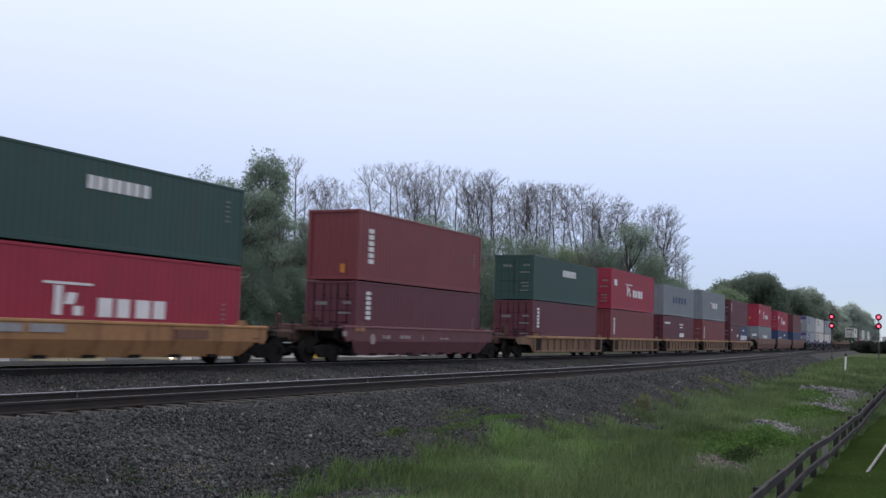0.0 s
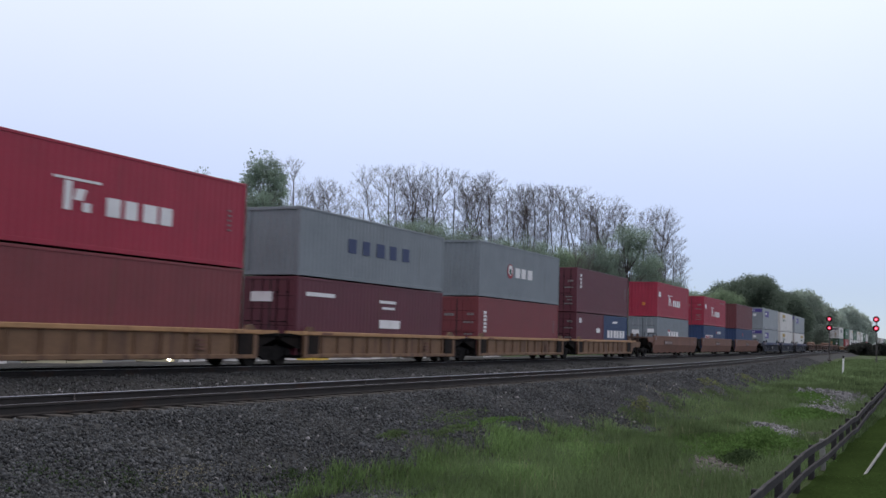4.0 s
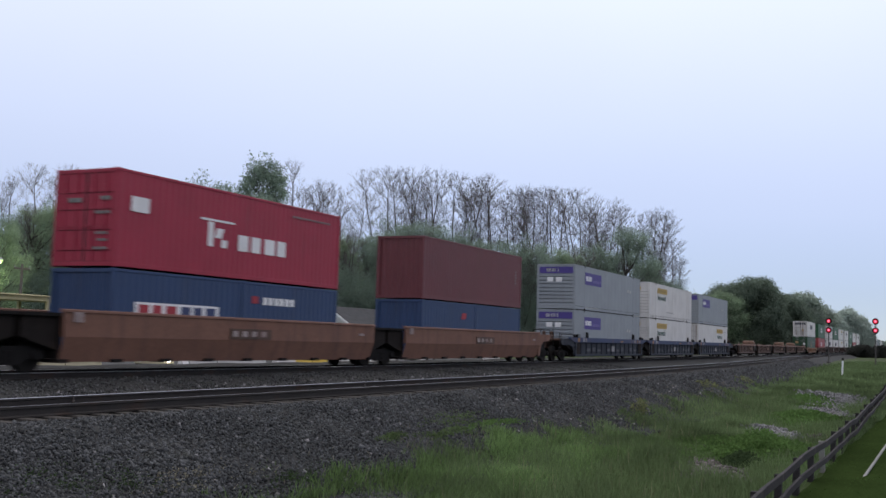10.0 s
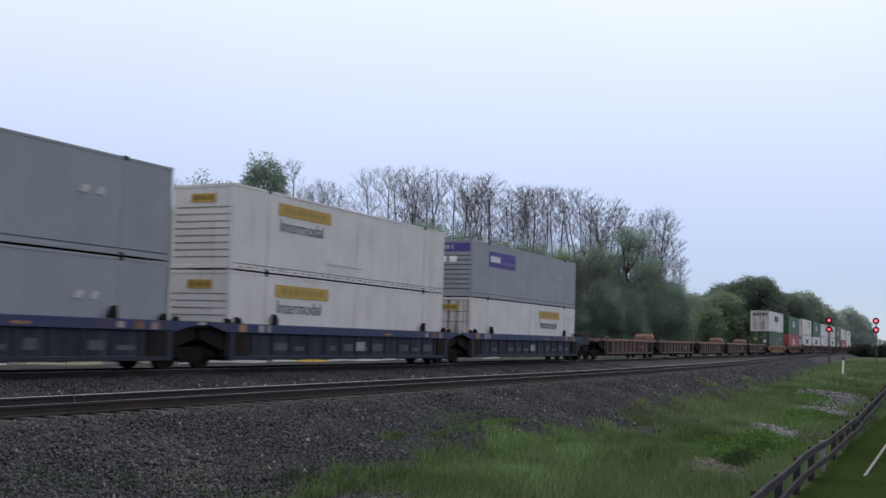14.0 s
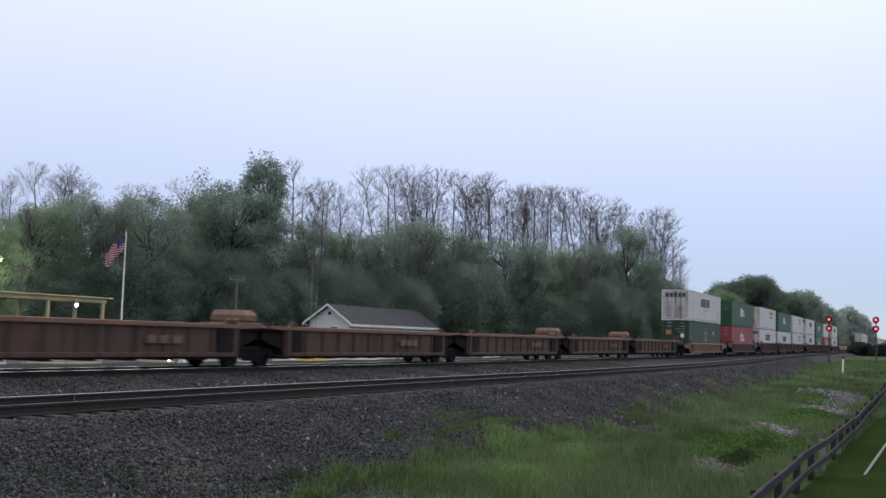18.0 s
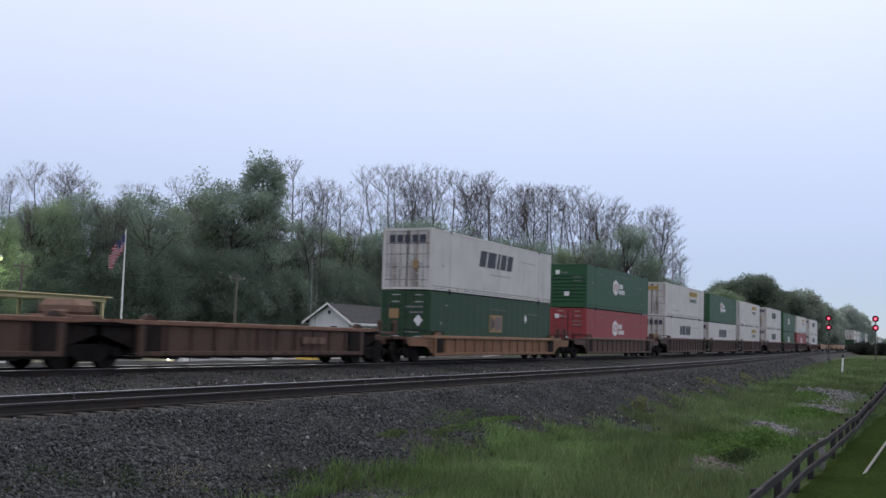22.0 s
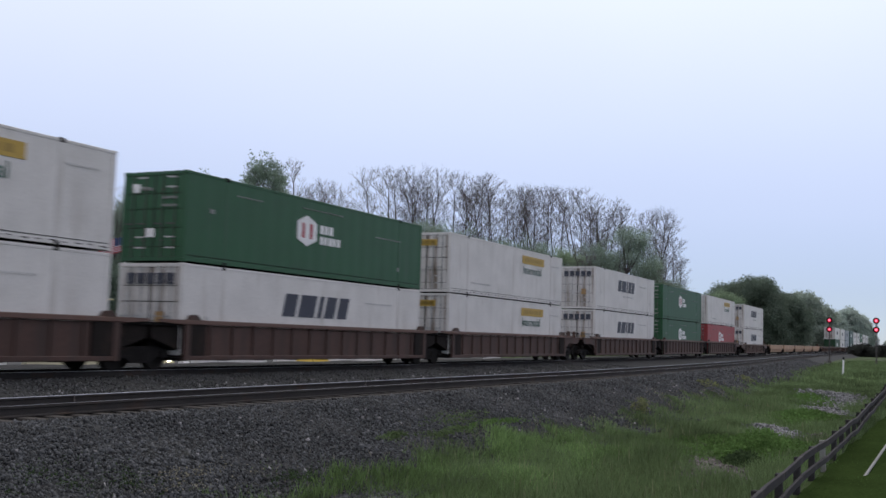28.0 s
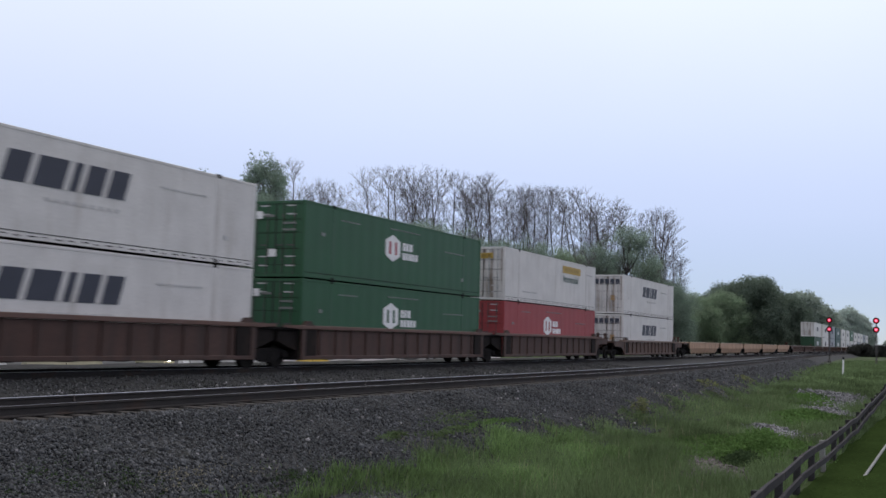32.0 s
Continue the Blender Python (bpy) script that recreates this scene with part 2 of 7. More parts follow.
# Leaf colours of the woods are brightened: part of the mist is in them.
LEAF = foliage("mist_lifted_spring_leaves", (0.132, 0.174, 0.116), 0.10, 0.30)
LEAFDARK = foliage("mist_lifted_dark_leaves", (0.124, 0.160, 0.130), 0.10, 0.30)
# The broad far tree's backlit darkness, painted as a darker leaf colour.
LEAFBACKLIT = foliage("backlit_dark_leaves", (0.078, 0.100, 0.078), 0.16, 0.30)
# Bud colour; on the distant trees its paleness is haze put into colour.
LEAFHAZEBUD = foliage("mist_paled_leaves_and_buds", (0.165, 0.195, 0.165), 0.2)
# Farthest trees: mist is painted into the leaf colour.
LEAFMIST = foliage("mist_paled_far_leaves", (0.215, 0.25, 0.225), 0.2)
BLADE = foliage("grass_blades", (0.060, 0.085, 0.040), 0.32, 0.45)
LUSH = foliage("lush_grass_blades", (0.069, 0.108, 0.042), 0.45, 0.4)
SEED = foliage("dry_seed_stalks", (0.10, 0.105, 0.062), 0.35)
STRAW = foliage("dead_grey_stalks", (0.120, 0.112, 0.085), 0.45)
LAWNBLADE = foliage("mown_grass_blades", (0.025, 0.043, 0.013), 0.3, 0.4)
WEED = foliage("weed_leaves", (0.054, 0.094, 0.030), 0.35)
WEEDDARK = foliage("dark_weed_leaves", (0.026, 0.040, 0.019), 0.35)
WEEDY = foliage("yellow_green_weeds", (0.095, 0.105, 0.050), 0.35)
HEAP = foliage("dark_dry_scrub", (0.030, 0.032, 0.029), 0.35)
TIMBER = material("weathered_dark_timber", (0.038, 0.036, 0.038), 0.85, 0, 0.35, 2.0, 25.0, 0.4, (0.12, 0.11, 0.10), 0.2, spec=0.12)
POLEWOOD = material("weathered_pole_timber", (0.13, 0.118, 0.10), 0.85, 0, 0.3, 2.0, 25.0, 0.3)
PALEWOOD = material("pale_grey_timber", (0.213, 0.213, 0.201), 0.8, 0, 0.25, 2.0, 25.0, 0.3)
SIDING = material("white_siding", (0.68, 0.69, 0.72), 0.7, 0, 0.1, 1.0, 12.0, 0.1)
TRIM = material("white_trim", (0.78, 0.79, 0.80), 0.6, 0, 0.08, 1.0, 12.0, 0.05)
SHINGLE = material("dark_shingles", (0.060, 0.062, 0.068), 0.9, 0, 0.3, 1.5, 14.0, 0.5, spec=0.12)
CREAM = material("cream_paint", (0.52, 0.46, 0.26), 0.6, 0, 0.15, 1.0, 12.0, 0.1, (0.3, 0.25, 0.15), 0.1)
ASPHALT = material("asphalt", (0.060, 0.060, 0.062), 0.85, 0, 0.25, 0.5, 30.0, 0.4, (0.10, 0.10, 0.10), 0.2, spec=0.12)
GLASS = material("dark_window_glass", (0.02, 0.025, 0.03), 0.08, 0, 0.1, 1.0, 10.0, 0.0)
RUBBER = material("rubber", (0.02, 0.02, 0.02), 0.85, 0, 0.2, 2.0, 20.0, 0.2)
REDLAMP = glow("lit_red_lens", (0.9, 0.015, 0.07), 0.6)
REDCORE = glow("bright_red_lens_centre", (1.0, 0.22, 0.34), 1.4)
GREENLAMP = glow("lit_greenish_lamp", (0.66, 0.95, 0.36), 0.8)
GRIME = material("oily_grime", (0.015, 0.012, 0.011), 0.85, 0.0, 0.35, 1.5, 20.0, 0.3, (0.038, 0.025, 0.02), 0.3, spec=0.15)
LAMP = glow("lit_lamp", (1.0, 0.93, 0.88), 14.0)


# ---- mesh helpers ----
class Shape:
    """Vertices and faces of one part; boxes are chamfered."""

    def __init__(self):
        self.v, self.f = [], []

    def add(self, verts, faces):
        k = len(self.v)
        self.v += [tuple(p) for p in verts]
        self.f += [tuple(i + k for i in q) for q in faces]
        return self

    def box(self, x0, y0, z0, x1, y1, z1, ch=0.0, m=None):
        if ch <= 0:
            vs = [(x, y, z) for x in (x0, x1) for y in (y0, y1) for z in (z0, z1)]
            fs = [(0, 1, 3, 2), (4, 6, 7, 5), (0, 4, 5, 1), (2, 3, 7, 6), (0, 2, 6, 4), (1, 5, 7, 3)]
        else:
            c = min(ch, (x1 - x0) / 2.2, (y1 - y0) / 2.2, (z1 - z0) / 2.2)
            vs, ids = [], {}
            lo, hi = (x0, y0, z0), (x1, y1, z1)
            for sx in (0, 1):
                for sy in (0, 1):
                    for sz in (0, 1):
                        s = (sx, sy, sz)
                        for a in range(3):
                            p = [(hi[i] - (0 if i == a else c)) if s[i] else (lo[i] + (0 if i == a else c)) for i in range(3)]
                            ids[s, a] = len(vs)
                            vs.append(p)
            fs = []
            for a in range(3):
                b, d = [i for i in range(3) if i != a]
                for sa in (0, 1):
                    ring = []
                    for sb, sd in ((0, 0), (1, 0), (1, 1), (0, 1)):
                        s = [0, 0, 0]
                        s[a], s[b], s[d] = sa, sb, sd
                        ring.append(ids[tuple(s), a])
                    fs.append(tuple(ring))
                for sb in (0, 1):
                    for sd in (0, 1):
                        s0, s1 = [0, 0, 0], [0, 0, 0]
                        s0[b] = s1[b] = sb
                        s0[d] = s1[d] = sd
                        s1[a] = 1
                        fs.append((ids[tuple(s0), b], ids[tuple(s1), b], ids[tuple(s1), d], ids[tuple(s0), d]))
            for sx in (0, 1):
                for sy in (0, 1):
                    for sz in (0, 1):
                        fs.append(tuple(ids[(sx, sy, sz), a] for a in range(3)))
        if m is not None:
            vs = [m @ Vector(p) for p in vs]
        return self.add(vs, fs)

    def cyl(self, p0, p1, r0, r1=None, n=10, caps=True):
        r1 = r0 if r1 is None else r1
        p0, p1 = Vector(p0), Vector(p1)
        q = (p1 - p0).to_track_quat("Z", "Y")
        vs = []
        for p, r in ((p0, r0), (p1, r1)):
            vs += [p + q @ Vector((r * math.cos(6.28319 * i / n), r * math.sin(6.28319 * i / n), 0)) for i in range(n)]
        fs = [(i, (i + 1) % n, n + (i + 1) % n, n + i) for i in range(n)]
        if caps:
            fs += [tuple(reversed(range(n))), tuple(range(n, 2 * n))]
        return self.add(vs, fs)

    def slab(self, ring, a, b, axis="y"):
        """A flat ring of 2D points pushed out between a and b along an axis."""
        n = len(ring)
        put = {"y": lambda p, d: (p[0], d, p[1]), "x": lambda p, d: (d, p[0], p[1]), "z": lambda p, d: (p[0], p[1], d)}[axis]
        vs = [put(p, a) for p in ring] + [put(p, b) for p in ring]
        fs = [tuple(range(n)), tuple(reversed(range(n, 2 * n)))] + [(i, n + i, n + (i + 1) % n, (i + 1) % n) for i in range(n)]
        return self.add(vs, fs)

    def sheet(self, lines):
        """A skin through equal rows of points."""
        n = len(lines[0])
        vs = [p for line in lines for p in line]
        fs = [(r * n + i, r * n + i + 1, (r + 1) * n + i + 1, (r + 1) * n + i) for r in range(len(lines) - 1) for i in range(n - 1)]
        return self.add(vs, fs)

    def mesh(self, name, mat, smooth=False):
        me = bpy.data.meshes.new(name)
        me.from_pydata(self.v, [], self.f)
        if mat:
            me.materials.append(mat)
        if smooth:
            me.polygons.foreach_set("use_smooth", [True] * len(me.polygons))
        me.update()
        return me


def part(name, shape, mat, parent, label="", m=None, smooth=False):
    """One mesh object under a thing or a part."""
    me = shape if isinstance(shape, bpy.types.Mesh) else shape.mesh(name, mat, smooth)
    ob = new(name, me)
    ob.parent = parent
    if m is not None:
        ob.matrix_basis = m
    return tagged(ob, label)


def empty(name, m, label, category, group="", kind=""):
    ob = new(name)
    ob.empty_display_size = 0.3
    ob.matrix_basis = m
    return tagged(ob, label, category, group, kind)


def bulk(name, co, faces, mat, size=3):
    """One mesh from numpy arrays: co (n, 3), faces (k, size)."""
    me = bpy.data.meshes.new(name)
    me.vertices.add(len(co))
    me.vertices.foreach_set("co", np.asarray(co, np.float32).ravel())
    faces = np.asarray(faces, np.int32)
    me.loops.add(faces.size)
    me.loops.foreach_set("vertex_index", faces.ravel())
    me.polygons.add(len(faces))
    me.polygons.foreach_set("loop_start", np.arange(0, faces.size, size, dtype=np.int32))
    me.update(calc_edges=True)
    me.materials.append(mat)
    return me


MESHES = {}


def kept(key, make):
    """A mesh that alike parts share."""
    if key not in MESHES:
        MESHES[key] = make()
    return MESHES[key]


# ---- the line of the railway ----
STEP = np.arange(-650.0, 1500.5, 0.5)
BEND = np.clip(0.00026 - 1.985e-6 * np.clip(STEP - 60, 0, None), 0, None)
HEAD = np.cumsum(BEND) * 0.5
HEAD -= np.interp(0, STEP, HEAD)
LX, LY = np.cumsum(np.cos(HEAD)) * 0.5, np.cumsum(np.sin(HEAD)) * 0.5
LX -= np.interp(0, STEP, LX)
LY -= np.interp(0, STEP, LY)
MAIN = 22.94                                  # from the line to the middle of the busy track
SPEED = 13.8


def rise(s):
    return 0.0022 * np.clip(np.asarray(s, float) - 40, 0, 600)


def siding(s):
    """The offset of the empty track, which draws in towards the busy one farther on."""
    return np.interp(s, [-600, 50, 70, 90, 120, 160, 190, 220, 1500], [13.78, 13.78, 14.02, 14.7, 16.0, 17.5, 18.2, 18.5, 18.5])


def along(s, o, z=0.0):
    s = np.asarray(s, float)
    h = np.interp(s, STEP, HEAD)
    return np.stack([np.interp(s, STEP, LX) - o * np.sin(h), np.interp(s, STEP, LY) + o * np.cos(h), z + rise(s)], -1)


def on_track(s, z=0.0, o=MAIN):
    x, y, zz = along(s, o, z)
    grade = math.degrees(math.atan(0.0022)) if 40 < s < 640 else 0.0
    return pose(x, y, zz, 0, -grade, math.degrees(float(np.interp(s, STEP, HEAD))))


RUNNING = []                                  # what rolls: thing, its place in the train, its height


def rolls(ob, u, z):
    ob.matrix_basis = on_track(u, z)
    RUNNING.append((ob, u, z))
    return ob


# ---- the ground ----
def smooth(a, b, x):
    t = np.clip((np.asarray(x, float) - a) / (b - a), 0, 1)
    return t * t * (3 - 2 * t)


def line_offset(x, y):
    """How far a place lies across the line, and how far along it."""
    s = np.interp(x, LX, STEP)
    return y - np.interp(s, STEP, LY), s


def lay(x, y):
    """Height of the land: a ditch and bank on the near side, level beyond the tracks."""
    o, s = line_offset(x, y)
    near = -1.5 + 0.75 * smooth(40, 105, s) + rise(s)
    foot = siding(s) - 1.7
    bank = np.maximum(near, -0.32 - 0.42 * (foot - o) + rise(s))
    wob = 0.05 * np.sin(0.9 * x + 0.4 * y) * np.sin(0.7 * y - 0.3 * x) + 0.03 * np.sin(2.3 * x + 1.7 * y)
    ditch = -0.18 * np.exp(-((o - 5.2) / 1.6) ** 2) * (1 - smooth(60, 110, s))
    z = np.where(o < foot, bank, -0.42 + rise(s)) + np.where(o < foot - 2, wob + ditch, 0)
    beyond = -0.75 + rise(s) + 0.15 * np.sin(0.05 * x) * np.sin(0.07 * y)
    w = smooth(26.0, 28.5, o)
    return z * (1 - w) + beyond * w


def axis(pieces):
    return np.concatenate([np.arange(a, b, d) for a, b, d in pieces] + [[pieces[-1][1]]])


gx = axis([(-1200, -100, 100), (-100, 0, 5), (0, 60, 0.5), (60, 140, 2), (140, 400, 8), (400, 2600, 100)])
gy = axis([(-1200, -40, 80), (-40, 0, 4), (0, 14, 0.35), (14, 34, 1), (34, 130, 6), (130, 2000, 90)])
GX, GY = np.meshgrid(gx, gy, indexing="ij")
co = np.stack([GX.ravel(), GY.ravel(), lay(GX.ravel(), GY.ravel())], -1)
ii = np.arange(len(gx) * len(gy)).reshape(len(gx), len(gy))
quads = np.stack([ii[:-1, :-1], ii[1:, :-1], ii[1:, 1:], ii[:-1, 1:]], -1).reshape(-1, 4)
ground = tagged(new("ground", bulk("ground", co, quads, SOIL, 4)), "rough green grass and soil beside the railway", "ground", kind="structure")

# lawn beyond the fence: a sheet that lies on the ground
lx = axis([(6, 60, 0.5), (60, 160, 4)])
ly = axis([(-40, -8, 4), (-8, 2.6, 0.5)])
QX, QY = np.meshgrid(lx, ly, indexing="ij")
QY = np.where(QY > -8, -8 + (QY + 8) / 10.6 * (np.interp(QX, [10, 16, 25, 32, 63, 80], [2.50, 2.62, 2.78, 2.90, 3.70, 4.20]) + 8.02), QY)
co = np.stack([QX.ravel(), QY.ravel(), lay(QX.ravel(), QY.ravel()) + 0.05], -1)
ii = np.arange(len(lx) * len(ly)).reshape(len(lx), len(ly))
quads = np.stack([ii[:-1, :-1], ii[1:, :-1], ii[1:, 1:], ii[:-1, 1:]], -1).reshape(-1, 4)
tagged(new("lawn", bulk("lawn", co, quads, LAWN, 4)), "short mown green lawn beside the fence", "lawn", kind="structure")

# yard beyond the tracks
yx = axis([(15, 95, 10)])
yy = axis([(34, 58, 6)])
QX, QY = np.meshgrid(yx, yy, indexing="ij")
co = np.stack([QX.ravel(), QY.ravel(), lay(QX.ravel(), QY.ravel()) + 0.05], -1)
ii = np.arange(len(yx) * len(yy)).reshape(len(yx), len(yy))
quads = np.stack([ii[:-1, :-1], ii[1:, :-1], ii[1:, 1:], ii[:-1, 1:]], -1).reshape(-1, 4)
tagged(new("road", bulk("road", co, quads, ASPHALT, 4)), "grey asphalt yard beyond the railway", "road", kind="structure")

# ballast: one bed under both tracks
bs = np.concatenate([np.arange(-60, 120, 1.0), np.arange(120, 900, 10.0)])
rows = []
for s in bs:
    c = float(siding(s))
    prof = [(c - 4.6, -1.42 + 0.55 * float(smooth(60, 110, s))), (c - 3.6, -0.98 + 0.2 * float(smooth(60, 110, s))), (c - 2.5, -0.55), (c - 1.75, -0.26), (c - 1.28, -0.215), (c - 1.16, -0.23), (c - 1.06, -0.34), (c + 1.0, -0.33), (c + 1.2, -0.24),
            (c + 1.9, -0.30), ((c + MAIN) / 2, -0.42), (MAIN - 2.1, -0.28), (MAIN - 1.25, -0.165), (MAIN - 1.0, -0.19), (MAIN + 1.2, -0.24), (MAIN + 1.9, -0.26),
            (MAIN + 2.6, -0.06), (MAIN + 3.3, 0.0), (MAIN + 4.0, -0.22), (MAIN + 5.2, -0.95)]
    rows.append([tuple(along(s, o, z + 0.02 * math.sin(1.3 * s + 2 * o))) for o, z in prof])
ballast = tagged(new("ballast", Shape().sheet(rows).mesh("ballast", BALLAST)), "dark grey crushed stone bed under both tracks", "ballast", kind="structure")


def rail_line(name, centre_of, label):
    track = empty(name, Matrix(), label, "railway track", kind="structure")
    ss = np.concatenate([np.arange(-80, 120, 2.0), np.arange(120, 900, 10.0)])
    for side in (-0.7525, 0.7525):
        prof = [(-0.07, -0.172), (0.07, -0.172), (0.07, -0.158), (0.012, -0.140), (0.010, -0.050), (0.036, -0.040), (0.036, -0.006), (0.028, 0.0),
                (-0.028, 0.0), (-0.036, -0.006), (-0.036, -0.040), (-0.010, -0.050), (-0.012, -0.140), (-0.07, -0.158), (-0.07, -0.172)]
        body = [[tuple(along(s, float(centre_of(s)) + side + o, z)) for o, z in prof] for s in ss]
        rail = part("rail", Shape().sheet(body), RAIL, track)
        # the wheels polish the top and the inner face of most heads
        # far track's near rail: strip on its outer face, to fit the camera's view
        worn = ((-0.0370, -0.009), (-0.036, -0.005), (-0.029, 0.0005), (-0.020, 0.001), (0.024, 0.0015)) if side > 0 or name == "far_track" else ((-0.016, 0.0012), (0.022, 0.0015), (0.031, -0.002), (0.0370, -0.008), (0.0372, -0.022))
        top = [[tuple(along(s, float(centre_of(s)) + side + o, z)) for o, z in worn] for s in ss]
        part("running_surface", Shape().sheet(top), RAILTOP if name == "near_track" else RAILBUSY, rail, "polished steel running surface")
        for s in (14.2, 24.7, 30.1, 36.6, 40.2):
            if side > 0 and name == "near_track":
                x, y, z = along(s, float(centre_of(s)) + side)
                part("bond_wire", Shape().cyl((0, -0.045, -0.150), (0.004, -0.042, -0.004), 0.012, None, 6).cyl((-0.03, -0.045, -0.10), (0.03, -0.045, -0.10), 0.016, None, 6), DULLSTEEL, rail, "pale bond wire clamped to the rail", pose(x, y, z))
    return track


near_track = rail_line("near_track", siding, "empty track of worn steel rails on timber ties")
far_track = rail_line("far_track", lambda s: MAIN, "track of steel rails that carries the train")

random.seed(3)
tie_mesh = [Shape().box(-0.115, -1.3, -0.35, 0.115, 1.3, -0.175 + dz, 0.012).mesh("tie", TIE) for dz in (0, -0.006, -0.012)]
for track, centre_of, s0, s1 in ((near_track, siding, 4.0, 92.0), (far_track, lambda s: MAIN, 12.0, 75.0)):
    s = s0
    while s < s1:
        x, y, z = along(s, float(centre_of(s)))
        part("tie", random.choice(tie_mesh), None, track, "", pose(x, y + random.uniform(-0.05, 0.05), z, 0, 0, random.uniform(-1.5, 1.5)))
        s += 0.54 + random.uniform(-0.03, 0.03)
joined = Shape()
for centre_of, s0 in ((siding, 92.0), (lambda s: MAIN, 75.0)):
    for s in np.arange(s0, 260, 0.55):
        x, y, z = along(s, float(centre_of(s)))
        joined.box(x - 0.115, y - 1.3, z - 0.33, x + 0.115, y + 1.3, z - 0.175)
part("distant_ties", joined, TIE, near_track)["kind"] = "stuff"


# ---- containers ----
def corrugated(length, z0, z1, y, depth, pitch):
    """A pressed steel wall along x, its waves upright, facing -y."""
    xs, ys = [], []
    n = max(2, int(length / pitch))
    p = length / n
    for i in range(n):
        a = -length / 2 + i * p
        xs += [a, a + 0.25 * p, a + 0.5 * p, a + 0.75 * p]
        ys += [y, y, y + depth, y + depth]
    xs.append(length / 2)
    ys.append(y)
    return Shape().sheet([[(a, b, z0) for a, b in zip(xs, ys)], [(a, b, z1) for a, b in zip(xs, ys)]])


def bars(spec, y, out=0.004):
    """Flat marks on the near wall: each (x0, z0, x1, z1, lean)."""
    sh = Shape()
    for x0, z0, x1, z1, lean in spec:
        sh.slab([(x0, z0), (x1, z0), (x1 + lean, z1), (x0 + lean, z1)], y - out, y + 0.01)
    return sh


def wide_word(x0, z0, x1, z1, lean, widths):
    """Plain slanting blocks of unequal width."""
    unit, out, x = (x1 - x0) / sum(widths), [], x0
    for w in widths:
        out.append((x, z0, x + unit * (w - 0.22), z1, lean))
        x += unit * w
    return out


def word(x0, z0, x1, z1, n, lean=0.0, fill=0.74):
    """A name that becomes plain blocks of its size, one for each character."""
    w = (x1 - x0) / n
    return [(x0 + i * w, z0, x0 + i * w + w * fill * (1.0, 0.9, 1.08, 0.94)[i % 4], z1, lean) for i in range(n)]


def end_frame(kind, mat, L, W, H, box, plain_mat):
    """The wall or pair of doors at the leading end, which faces -x."""
    x, zb, zt, w = -L / 2, 0.14, H - 0.12, W / 2 - 0.10
    if kind == "doors":
        for k, (y0, y1) in enumerate(((-w, -0.012), (0.012, w))):
            door = part("door", kept(("door", mat.name, H, W, k), lambda: Shape()
                        .box(x + 0.03, y0, zb, x + 0.075, y1, zt, 0.008)
                        .box(x + 0.015, y0 + 0.05, zb + 0.35, x + 0.04, y1 - 0.05, zb + 0.42, 0.004)
                        .box(x + 0.015, y0 + 0.05, zb + 0.95, x + 0.04, y1 - 0.05, zb + 1.02, 0.004)
                        .box(x + 0.015, y0 + 0.05, zb + 1.55, x + 0.04, y1 - 0.05, zb + 1.62, 0.004)
                        .box(x + 0.015, y0 + 0.05, zb + 2.05, x + 0.04, y1 - 0.05, zb + 2.12, 0.004).mesh("door", mat)), None, box)
            gap = Shape().box(x + 0.020, y0 - 0.008, zb - 0.01, x + 0.036, y0 + 0.014, zt + 0.01).box(x + 0.020, y1 - 0.014, zb - 0.01, x + 0.036, y1 + 0.008, zt + 0.01).box(x + 0.020, y0 + 0.02, zb - 0.01, x + 0.036, y1 - 0.02, zb + 0.02).box(x + 0.020, y0 + 0.02, zt - 0.02, x + 0.036, y1 - 0.02, zt + 0.01)
            part("door_gasket", kept(("gasket", H, W, k, L), lambda: gap.mesh("door_gasket", RUBBER)), None, door, "black rubber gasket")
            # a near-black line just below each bar of the door
            for zs in (0.33, 0.93, 1.53, 2.03):
                part("seam", kept(("seam", W, k, L, zs), lambda: Shape().box(x + 0.022, y0 + 0.03, zb + zs - 0.006, x + 0.034, y1 - 0.03, zb + zs + 0.010).mesh("seam", GRIME)), None, door, "near-black line under a door bar")
            for f in (0.30, 0.72):
                yy2 = y0 + (y1 - y0) * f
                part("lock_rod", kept(("rod", H, W, k, f, plain_mat.name), lambda: Shape().cyl((x + 0.005, yy2, zb - 0.06), (x + 0.005, yy2, zt + 0.04), 0.017, None, 6)
                     .box(x - 0.015, yy2 - 0.03, zb + 1.05, x + 0.01, yy2 + 0.30, zb + 1.09)
                     .box(x - 0.012, yy2 - 0.05, zb + 0.5, x + 0.02, yy2 + 0.05, zb + 0.56)
                     .box(x - 0.012, yy2 - 0.05, zt - 0.5, x + 0.02, yy2 + 0.05, zt - 0.44).mesh("lock_rod", plain_mat)), None, door, "galvanised lock rod")
            if mat.name.startswith(("pine", "emerald", "tomato", "grimy")):
                for zs in (zb + 0.28, zb + 0.62, zt - 0.10, zt - 0.42):
                    part("reflective_strip", kept(("strip", W, k, L, zs), lambda: Shape().box(x + 0.016, y0 + 0.30, zs, x + 0.026, y0 + 0.72, zs + 0.045).mesh("reflective_strip", M_GREYMARK)), None, door, "pale reflective strip")
    elif kind == "ribbed":
        def make():
            zs = [(zb, 0.02)]
            for i in range(8):
                z = zb + 0.22 + (zt - zb - 0.95) * i / 7
                zs += [(z, 0.02), (z + 0.004, 0.10), (z + 0.036, 0.10), (z + 0.070, 0.02)]
            zs.append((zt, 0.02))
            sh = Shape().sheet([[(x + d, -w, z), (x + d, w, z)] for z, d in zs])
            return sh.mesh("end_wall", mat)
